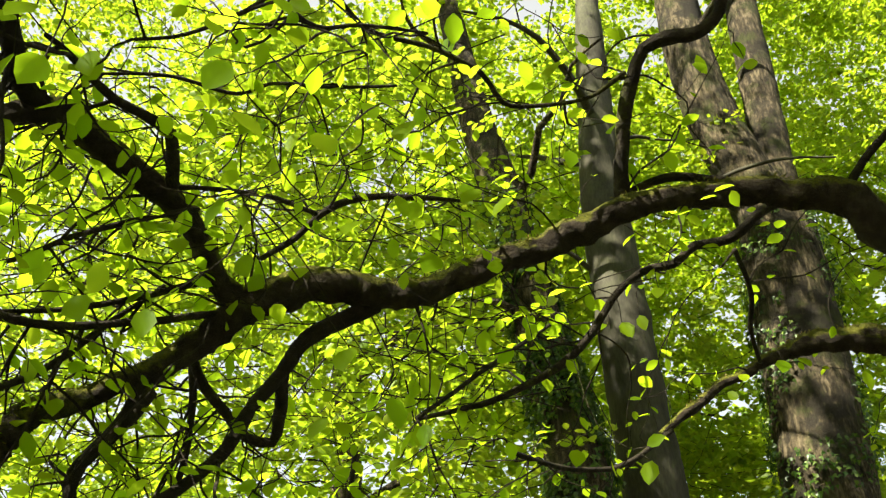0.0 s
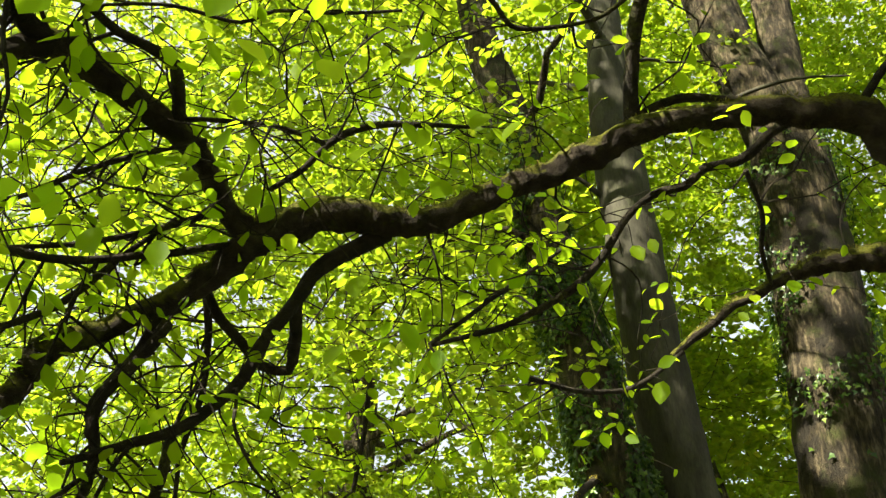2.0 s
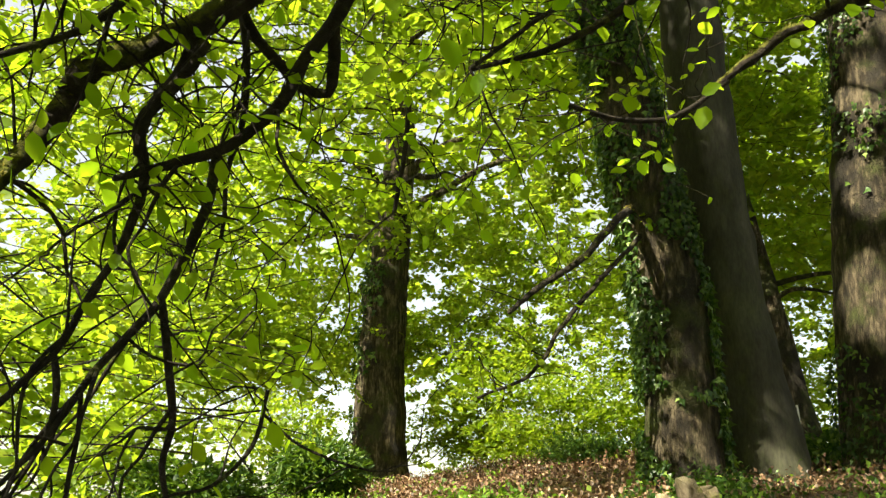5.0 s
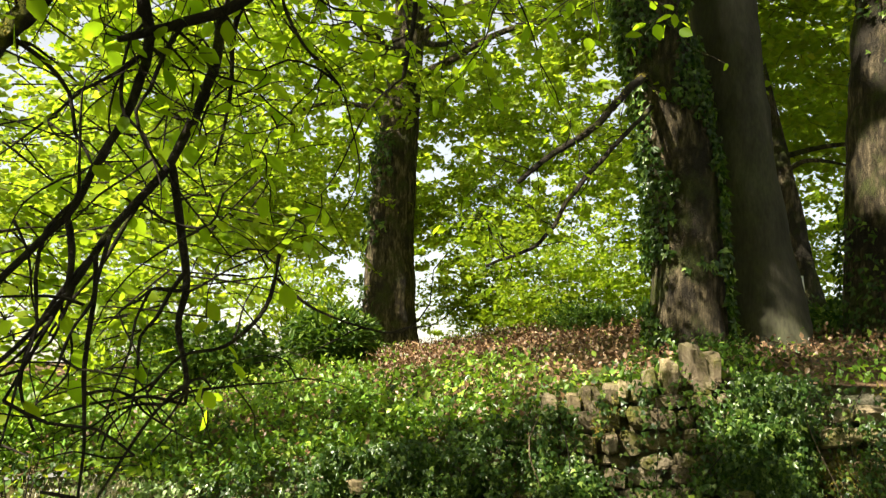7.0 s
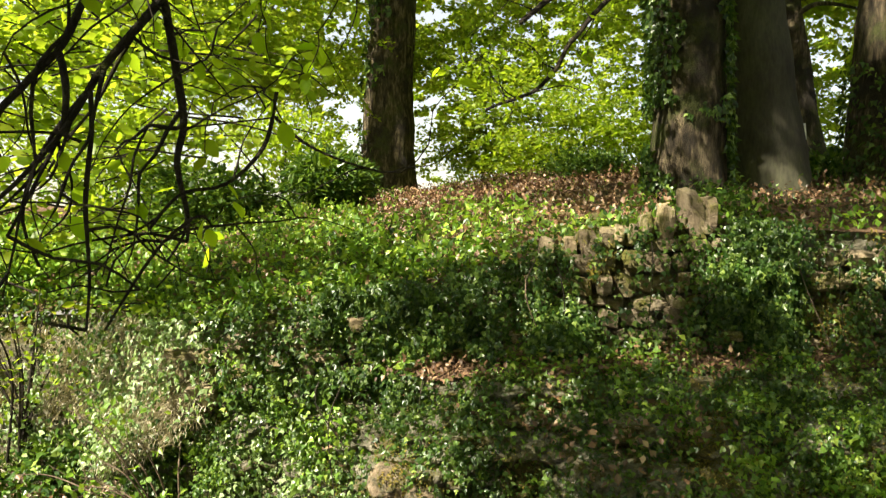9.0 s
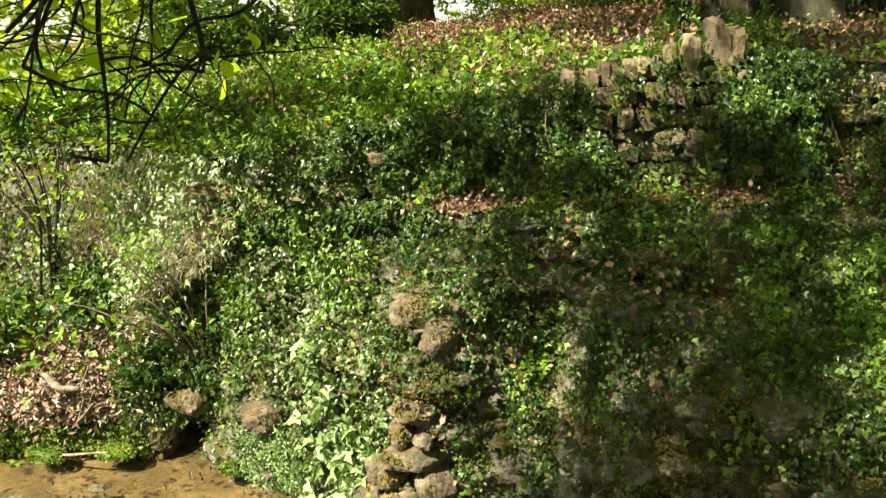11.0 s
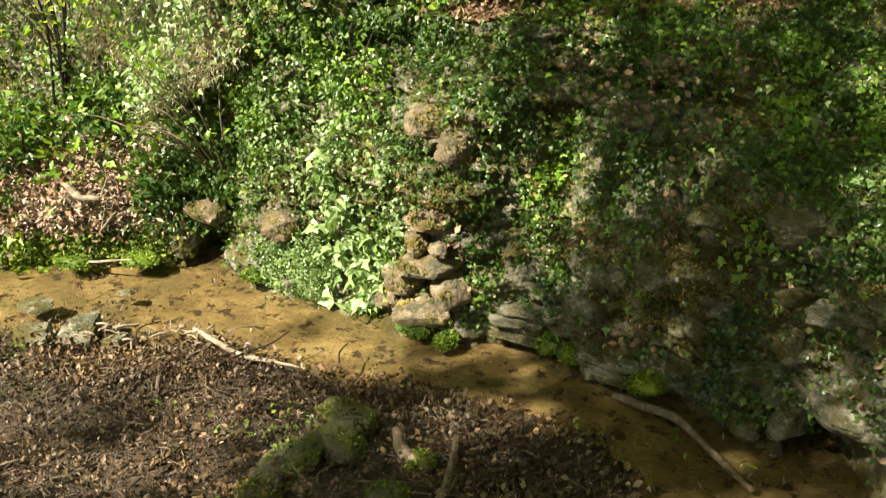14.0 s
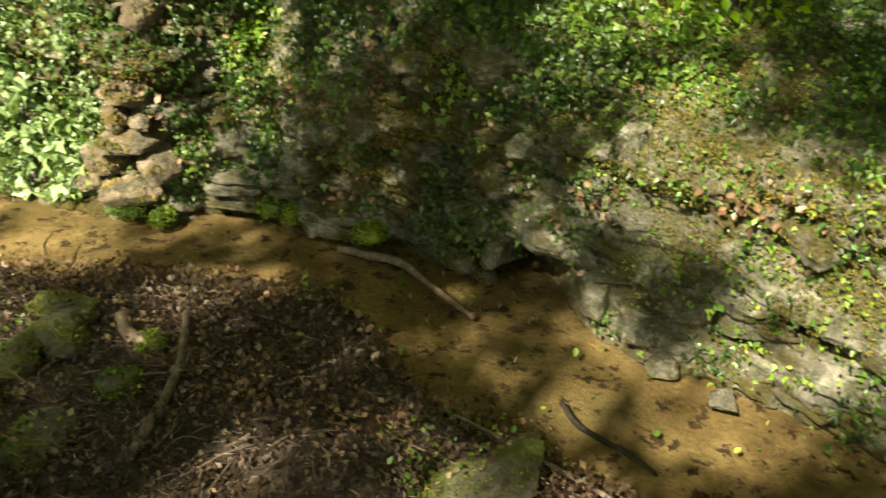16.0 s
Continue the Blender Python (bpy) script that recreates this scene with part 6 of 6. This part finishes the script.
# stones lying on the bank and in the water
def loose(place, size, mat, label, i):
    t = BOULDERS[i % 8] if mat is ROCK else MOSSY[i % 4]
    ob = new("stone", t)
    ob.location, ob.scale, ob.rotation_euler = place, size, (0.1 * rng.normal(), 0.1 * rng.normal(), 6.28 * rng.random())
    if mat is MOSSY_STONE:
        d = unit(620)
        d = d[d[:, 2] > -0.1]
        d = d[fbm(d + i * 3.3, 2.4, 3) > -0.08]
        k = len(d)
        v, f = leaf_cloud(np.zeros((k, 3)), d + rng.normal(0, 0.6, (k, 3)), rng.normal(0, 0.5, (k, 3)) + (0, 0, 1), 0.010 + 0.012 * rng.random(k), *FAR_SHAPE)
        me = mesh_from("moss", v / np.array(size) + np.repeat(d * (0.49, 0.49, 0.46), len(FAR_V), axis=0), f, False)
        tagged(part("moss", me, MOSS_GREEN if i % 3 else MOSS_TUFT, ob, "soft green moss"), kind="stuff")
    return tagged(ob, label, "stone", "stones on the bank")


MOSSY = [facet_mesh(300 + k, 7, 0.3, 12, 0.42, 0.58, 0.09) for k in range(4)]
for me in MOSSY:
    me.materials.append(MOSSY_STONE)
for i, (x, y, w, l, h) in enumerate([(-0.60, 2.86, 0.26, 0.16, 0.10), (-0.74, 2.60, 0.22, 0.16, 0.08), (-0.58, 2.72, 0.20, 0.16, 0.11), (-0.80, 2.40, 0.22, 0.15, 0.07), (-0.38, 2.43, 0.14, 0.12, 0.09),
                                     (-0.60, 2.22, 0.24, 0.18, 0.08), (-0.72, 2.10, 0.26, 0.18, 0.09), (-1.05, 2.18, 0.22, 0.16, 0.07), (-0.30, 2.64, 0.10, 0.09, 0.06), (0.60, 1.80, 0.36, 0.24, 0.09)]):
    loose((x, y, 0.05), (w * 1.0, l * 1.0, h * 1.25), MOSSY_STONE, "flat mossy stone half sunk in the gravel", i)
for i, (x, y, w, l, h) in enumerate([(-1.88, 3.40, 0.30, 0.2, 0.16), (-2.05, 3.34, 0.26, 0.2, 0.13), (-1.70, 3.34, 0.16, 0.12, 0.09), (0.23, 1.95, 0.07, 0.05, 0.03),
                                     (0.47, 2.29, 0.06, 0.04, 0.03), (-1.85, 3.80, 0.10, 0.07, 0.04), (-2.2, 3.62, 0.2, 0.15, 0.06), (1.40, 2.30, 0.14, 0.10, 0.07), (1.52, 2.10, 0.12, 0.10, 0.06)]):
    loose((x, y, 0.02), (w * 0.8, l * 0.8, h * 0.8), ROCK, "pale limestone stone beside the water", i)
# gravel
pv, pf = [], []
tmpl = stone_mesh(400, 0.1, 0.6, 1)
tv = np.array([v.co[:] for v in tmpl.vertices])
tf = np.array([p.vertices[:] for p in tmpl.polygons])
pos, nn = sheet_points(GRAVEL, 5000, lambda p: on_bank(p) * (np.abs(p[:, 0] + 0.5) < 2.2) * (0.3 + smooth(-0.1, 0.3, fbm(p + 5, 2.5, 3))))
ang = rng.normal(size=(5000, 3))
m = frames_of(ang, nn + rng.normal(0, 0.3, nn.shape)) * (0.004 + 0.012 * rng.random(5000) ** 3)[:, None, None]
v = (np.einsum("nij,kj->nki", m, tv) + pos[:, None]).reshape(-1, 3)
f = (tf[None] + (np.arange(5000) * len(tv))[:, None, None]).reshape(-1, 4)
tagged(part("gravel", mesh_from("gravel", v, f), PEBBLE), "small grey-brown pebbles on the bank", "gravel", "", "stuff")


# ---- sticks, the log and roots ----
def stick(label, pts, name="stick", mat=WOOD, category="stick", sides=7):
    o = np.array(pts[0][:3])
    s = spline(np.array(pts), 0.02)
    s[:, :3] += 0.006 * np.stack([fbm(s[:, :3] + 5 * k, 12.0, 2) for k in range(3)], 1)
    v, f = tube(s, sides, 0.2, 30.0)
    ob = part(name, mesh_from(name, v - o, f), mat)
    ob.location = o
    return tagged(ob, label, category, "" if category == "log" else "sticks on the bank")


stick("waterlogged grey log lying along the stream edge", [(0.40, 3.22, 0.005, 0.014), (0.52, 3.15, 0.010, 0.019), (0.63, 3.08, 0.010, 0.018), (0.70, 2.96, -0.004, 0.015), (0.78, 2.82, -0.012, 0.013), (0.84, 2.72, -0.016, 0.012)], "log", WOOD, "log", 10)
stick("crooked dead stick on the gravel", [(-0.18, 2.78, 0.06, 0.012), (-0.19, 2.62, 0.07, 0.013), (-0.21, 2.45, 0.065, 0.014), (-0.27, 2.28, 0.06, 0.016), (-0.33, 2.1, 0.06, 0.017)])
stick("thick bent root end sticking from the gravel", [(-0.40, 2.74, 0.11, 0.018), (-0.37, 2.68, 0.07, 0.024), (-0.31, 2.63, 0.055, 0.028), (-0.27, 2.62, 0.03, 0.02)])
stick("bleached forked stick at the water's edge", [(-1.38, 3.44, 0.06, 0.010), (-1.25, 3.34, 0.06, 0.012), (-1.12, 3.26, 0.055, 0.012), (-0.98, 3.23, 0.05, 0.008), (-0.86, 3.2, 0.05, 0.005)], "stick", PALE_WOOD)
stick("thin dark branch reaching over the water", [(-1.25, 3.08, 0.05, 0.006), (-1.17, 3.14, 0.075, 0.006), (-1.10, 3.25, 0.07, 0.005), (-1.0, 3.33, 0.085, 0.004), (-0.95, 3.42, 0.09, 0.002)], "stick", BARK)
stick("broken twig standing up from the gravel", [(-1.34, 2.93, 0.02, 0.010), (-1.335, 2.935, 0.09, 0.010), (-1.33, 2.94, 0.13, 0.008)])
stick("long thin stick by the water", [(0.62, 2.12, 0.06, 0.006), (0.78, 1.95, 0.06, 0.007), (0.92, 1.80, 0.05, 0.008), (1.05, 1.66, 0.04, 0.007)])
stick("dark wet branch in the stream", [(1.0, 2.20, -0.01, 0.008), (1.02, 2.08, 0.0, 0.010), (1.12, 1.94, 0.0, 0.009), (1.18, 1.84, -0.01, 0.006)], "stick", BARK)
stick("bleached stick leaning on the leaf pile", [(-2.27, 4.18, 0.42, 0.016), (-2.20, 4.16, 0.36, 0.020), (-2.10, 4.17, 0.35, 0.012)], "stick", PALE_WOOD)
stick("pale forked twig in the water", [(-2.18, 4.10, 0.03, 0.007), (-2.05, 4.06, 0.06, 0.006), (-1.92, 4.06, 0.08, 0.004)], "stick", PALE_WOOD)
for i in range(16):
    x, z = -2.45 + 0.4 * rng.random(), 0.14 + 0.2 * rng.random()
    y = 4.14 + 0.25 * z
    a, L, r0 = 0.6 * rng.normal() + 1.2, 0.08 + 0.12 * rng.random(), 0.003 + 0.003 * rng.random()
    stick("pale dry stalk on the heap of leaves", [(x, y, z, r0), (x + 0.5 * L * math.cos(a), y, z + 0.5 * L * math.sin(a), r0), (x + L * math.cos(a), y + 0.01, z + L * math.sin(a), r0 * 0.5)], "stick", PALE_WOOD, "stick", 5)
for i in range(44):
    x = -1.85 + 0.75 * rng.random()
    a, L, r0 = 0.9 * rng.normal() + (3.1 if i % 2 else 0), 0.025 + 0.10 * rng.random() ** 2, 0.002 + 0.004 * rng.random()
    o = np.array((x, 3.30 + 0.16 * rng.random(), 0.055))
    d = np.array((math.cos(a), math.sin(a), 0.2 * rng.random()))
    stick("bleached chip of driftwood at the water's edge", [(*o, r0), (*(o + d * L * 0.5 + (0, 0, 0.006)), r0), (*(o + d * L), r0 * 0.6)], "stick", PALE_WOOD, "stick", 5)
for i in range(70):
    x, y = -2.0 + 2.6 * rng.random(), 1.4 + 1.9 * rng.random()
    if np.interp(x, BANK_X, BANK_Y) - y < 0.02:
        continue
    a, L, r0 = rng.random() * 6.28, 0.06 + 0.2 * rng.random(), 0.0018 + 0.003 * rng.random()
    d = np.array((math.cos(a), math.sin(a), 0))
    o = np.array((x, y, 0.055))
    stick("small broken twig lying on the gravel", [(*o, r0), (*(o + d * L * 0.5 + (0.02 * rng.normal(), 0.02 * rng.normal(), 0.012)), r0), (*(o + d * L), r0 * 0.6)], "stick", WOOD if i % 2 else BARK, "stick", 5)

# ---- small things ----
board = thing("board", "small white-framed dark board leaning by the roots", "board", (2.82, 9.0, 2.93))
fr = bmesh.new()
for sx_, sz_, w, h in ((-0.055, 0, 0.016, 0.19), (0.055, 0, 0.016, 0.19), (0, 0.088, 0.094, 0.016), (0, -0.088, 0.094, 0.016)):
    bmesh.ops.create_cube(fr, size=1, matrix=Matrix.Translation((sx_, 0, sz_)) @ Matrix.Diagonal((w, 0.02, h, 1)))
me = bpy.data.meshes.new("frame")
fr.to_mesh(me)
part("board_frame", me, WHITE, board)
pb = bmesh.new()
bmesh.ops.create_cube(pb, size=1, matrix=Matrix.Diagonal((0.094, 0.008, 0.16, 1)))
me = bpy.data.meshes.new("panel")
pb.to_mesh(me)
part("panel", me, DARKGLASS, board)
board.rotation_euler = (0.15, radians(-9), 0.1)


def shrub(label, place, half, high, n, size, mat, shape, stems, name="shrub"):
    t = thing(name, label, "shrub", place)
    for i in range(stems):
        a = rng.random() * 6.28
        tip = np.array((math.cos(a) * half * 0.9 * rng.random(), math.sin(a) * half * 0.9 * rng.random(), high * (0.6 + 0.4 * rng.random())))
        ln = spline(np.array([(0.05 * rng.normal(), 0.05 * rng.normal(), -0.1, 0.008), (*(tip * (0.35, 0.35, 0.5)), 0.006), (*tip, 0.002)]), 0.06)
        part("stem", mesh_from("stem", *tube(ln, 5)), BARK, t)
    d = unit(n) * (rng.random((n, 1)) ** 0.4)
    pos = d * (half, half, high * 0.5) + (0, 0, high * 0.55)
    pos += 0.18 * half * np.stack([fbm(pos + 7 * k, 3.0 / half, 2) for k in range(3)], 1)
    ah = d * (0.7, 0.7, 0.2) + rng.normal(0, 0.4, d.shape)
    v, f = leaf_cloud(pos, ah, np.array((0, 0, 1.0)) + rng.normal(0, 0.5, d.shape), size * (0.6 + 0.7 * rng.random(n)), *shape)
    tagged(part("foliage", mesh_from("foliage", v, f, False), mat, t), kind="stuff")
    return t


LANCE = (FAR_V * (1, 0.45, 1), FAR_F)
shrub("dark upright fern-like bush on the slope", (-1.58, 8.4, 2.05), 0.42, 0.55, 2600, 0.11, IVY, LANCE, 8)
shrub("dark green bush on the slope", (-2.35, 7.4, 1.78), 0.62, 0.6, 3600, 0.06, IVY, FAR_SHAPE, 6)
shrub("light green young shrub by the old beech", (-2.6, 11.0, 2.3), 0.75, 1.0, 2600, 0.07, BEECH, FAR_SHAPE, 8)
shrub("pale green shrub at the slope's crest", (-3.9, 9.0, 2.0), 0.8, 0.7, 2600, 0.06, HERB, FAR_SHAPE, 8)
shrub("dark low bush between the trunks", (2.9, 7.9, 2.2), 0.55, 0.5, 3000, 0.055, IVY, FAR_SHAPE, 6)
shrub("brown mound overgrown with ivy", (0.85, 9.3, 2.45), 0.45, 0.3, 2200, 0.05, IVY, FAR_SHAPE, 5)
shrub("sunlit bush at the end of the wall", (-2.9, 5.3, 1.35), 0.45, 0.6, 2200, 0.055, HERB, FAR_SHAPE, 7)
bare = thing("shrub", "thin twiggy shrub with few leaves leaning from the rock", "shrub", (-1.50, 4.30, 0.50))
pos = []
for i in range(9):
    a = 0.35 + 1.3 * i / 8 + 0.12 * rng.normal()
    L = 0.45 + 0.35 * rng.random()
    tip = np.array((-math.cos(a) * L, -0.12 + 0.15 * rng.normal(), math.sin(a) * L))
    ln = spline(np.array([(0.03 * rng.normal(), 0.02, -0.06, 0.006), (*(tip * 0.45 + (0.03, -0.06, 0.05)), 0.0045), (*(tip * 0.8 + 0.03 * rng.normal(size=3)), 0.003), (*tip, 0.0015)]), 0.03)
    part("stem", mesh_from("stem", *tube(ln, 5)), WOOD, bare)
    for j in range(3):
        q = ln[int(rng.integers(len(ln) // 3, len(ln))), :3]
        e = q + (tip / L * 0.7 + 0.6 * rng.normal(size=3)) * (0.1 + 0.12 * rng.random())
        l2 = spline(np.array([(*q, 0.002), (*((q + e) / 2 + 0.015 * rng.normal(size=3)), 0.0016), (*e, 0.001)]), 0.03)
        part("stem", mesh_from("stem", *tube(l2, 4)), WOOD, bare)
        pos += [l2[-1, :3], l2[len(l2) // 2, :3]]
pos = np.repeat(np.array(pos), 2, axis=0) + rng.normal(0, 0.012, (2 * len(pos), 3))
v, f = leaf_cloud(pos, rng.normal(size=pos.shape) + (-0.4, 0, 0), rng.normal(0, 0.5, pos.shape) + (0, 0, 1.0), 0.03 + 0.02 * rng.random(len(pos)), *BEECH_SHAPE)
tagged(part("foliage", mesh_from("foliage", v, f, False), HERB, bare), kind="stuff")
for x, y, z, half, high in ((-2.62, 4.42, 0.36, 0.22, 0.40), (-1.86, 4.36, 0.22, 0.17, 0.36), (-2.22, 4.58, 0.52, 0.22, 0.34), (-2.80, 4.30, 0.10, 0.24, 0.36), (-2.02, 4.72, 0.66, 0.2, 0.3)):
    shrub("dark ivy-leaved bramble clump among the dead leaves", (x, y, z), half, high, 420, 0.046, IVY, IVY_SHAPE, 4, "bramble")
shrub("leafy seedling at the foot of the wall", (-2.35, 4.55, 0.25), 0.30, 0.35, 420, 0.06, HERB, FAR_SHAPE, 7)
shrub("young sunlit beech sprouts at the end of the wall", (-2.45, 4.7, 0.8), 0.5, 0.8, 260, 0.045, BEECH, FAR_SHAPE, 10)
shrub("green sapling leaves reaching from the rock", (1.75, 2.95, 1.0), 0.28, 0.35, 260, 0.05, BEECH_NEAR, FAR_SHAPE, 6)

# ivy on the trunks
def trunk_ivy(line, n, lo, hi, size, bias, label):
    ln = spline(np.array(line), 0.05)
    ln = ln[(ln[:, 2] > lo) & (ln[:, 2] < hi)]
    o = ln[0, :3]
    k = rng.integers(0, len(ln), n)
    a = rng.random(n) * 2 * math.pi
    nn = np.stack([np.cos(a), np.sin(a), a * 0], 1)
    p = ln[k, :3] + nn * (ln[k, 3:4] * 1.06 + 0.05 * rng.random((n, 1)))
    p[:, 2] += rng.normal(0, 0.05, n)
    keep = fbm(p, 2.2, 3) + bias(nn, p) > 0
    p, nn = p[keep], nn[keep]
    t = thing("ivy", label, "ivy", o, "", "stuff")
    v, f = leaf_cloud(p - o, np.array((0, 0, -1.0)) + rng.normal(0, 0.6, p.shape) + nn * 0.4, nn + rng.normal(0, 0.4, p.shape), size * (0.6 + 0.8 * rng.random(len(p))), *IVY_SHAPE)
    part("leaf_mass", mesh_from("leaf_mass", v, f, False), IVY, t)


trunk_ivy(IVIED, 20000, 1.9, 7.5, 0.042, lambda n, p: 0.34 * np.abs(n[:, 0]) - 0.10 - 0.10 * smooth(0.3, 0.9, -n[:, 1]), "dark ivy climbing the leaning trunk")
trunk_ivy(RIGHT, 9000, 2.4, 8.0, 0.042, lambda n, p: 0.35 * np.abs(n[:, 0]) - 0.30 + 0.4 * fbm(p, 9.0, 2), "ivy on the grey beech trunk")
trunk_ivy(FAR, 2500, 2.4, 6.0, 0.07, lambda n, p: -0.45 * n[:, 0] - 0.25, "ivy on the old beech trunk")

# hanging stems on the rock and the wall
for i in range(34):
    x = -1.0 + 3.0 * rng.random()
    top = float(ledge_z(x)) if i % 3 else float(top_z(x))
    y = float(wall_y(x)) - (0.26 if i % 3 else 0.02)
    L = 0.25 + 0.5 * rng.random()
    low_y = y - 0.02 - (0.12 * L if i % 3 else 0)
    ln = spline(np.array([(x, y, top, 0.003), (x + 0.05 * rng.normal(), y - 0.08, top - 0.3 * L, 0.0028), (x + 0.08 * rng.normal(), low_y - 0.05, top - L, 0.0015)]), 0.05)
    o = ln[0, :3].copy()
    ln[:, :3] -= o
    ob = part("ivy_stem", mesh_from("ivy_stem", *tube(ln, 4)), WOOD if i % 5 == 0 else BARK)
    ob.location = o
    tagged(ob, "thin bare ivy stem hanging down the rock", "stem", "hanging stems")

# ---- the dry stone wall, stone by stone ----
wall = thing("dry_stone_wall", "old dry stone retaining wall of warm limestone with upright coping", "wall", (0, 4.3, 1.3), "", "structure")
WO = Vector((0, 4.3, 1.3))
count, zc = 0, 0.0
while zc < 0.74:
    h = 0.055 + 0.055 * rng.random()
    x = -1.7 - 0.2 * rng.random()
    while x < 3.3:
        w = 0.07 + 0.17 * rng.random() ** 1.3
        if x > 2.5 or 1.12 < x < 1.32 and zc > 0.1:
            x += w
            continue
        z = float(ledge_z(x + w / 2)) - 0.02 + zc
        if z + h < float(top_z(x + w / 2)) - 0.03 and count < 292:
            y = float(wall_y(x + w / 2)) + 0.04 + 0.12 * zc + 0.035 * rng.normal()
            put(BLOCKS[int(rng.integers(10))], "stone", wall, Vector((x + w / 2, y, z + h / 2)) - WO, (w * 0.98, 0.2, h * (0.82 + 0.22 * rng.random())), (0.06 * rng.normal(), 0.07 * rng.normal(), 0.1 + 0.12 * rng.normal()), STONE)
            count += 1
        x += w + 0.006
    zc += h
for i in range(14):
    x = 0.18 + 0.062 * i + 0.015 * rng.normal()
    if 1.02 < x:
        break
    if rng.random() < 0.2 and x < 0.7:
        continue
    h = 0.10 + 0.05 * rng.random() + 0.05 * float(smooth(0.65, 0.8, x)) + (0.07 if abs(x - 0.89) < 0.04 else 0)
    put(BLOCKS[i % 10], "coping_stone", wall, Vector((x, float(wall_y(x)) + 0.12, float(top_z(x)) + h * 0.32 - 0.02)) - WO, (0.05 + 0.03 * rng.random(), 0.2, h), (0.08 * rng.normal(), 0.18 * rng.normal(), 0.1 * rng.normal()), STONE)
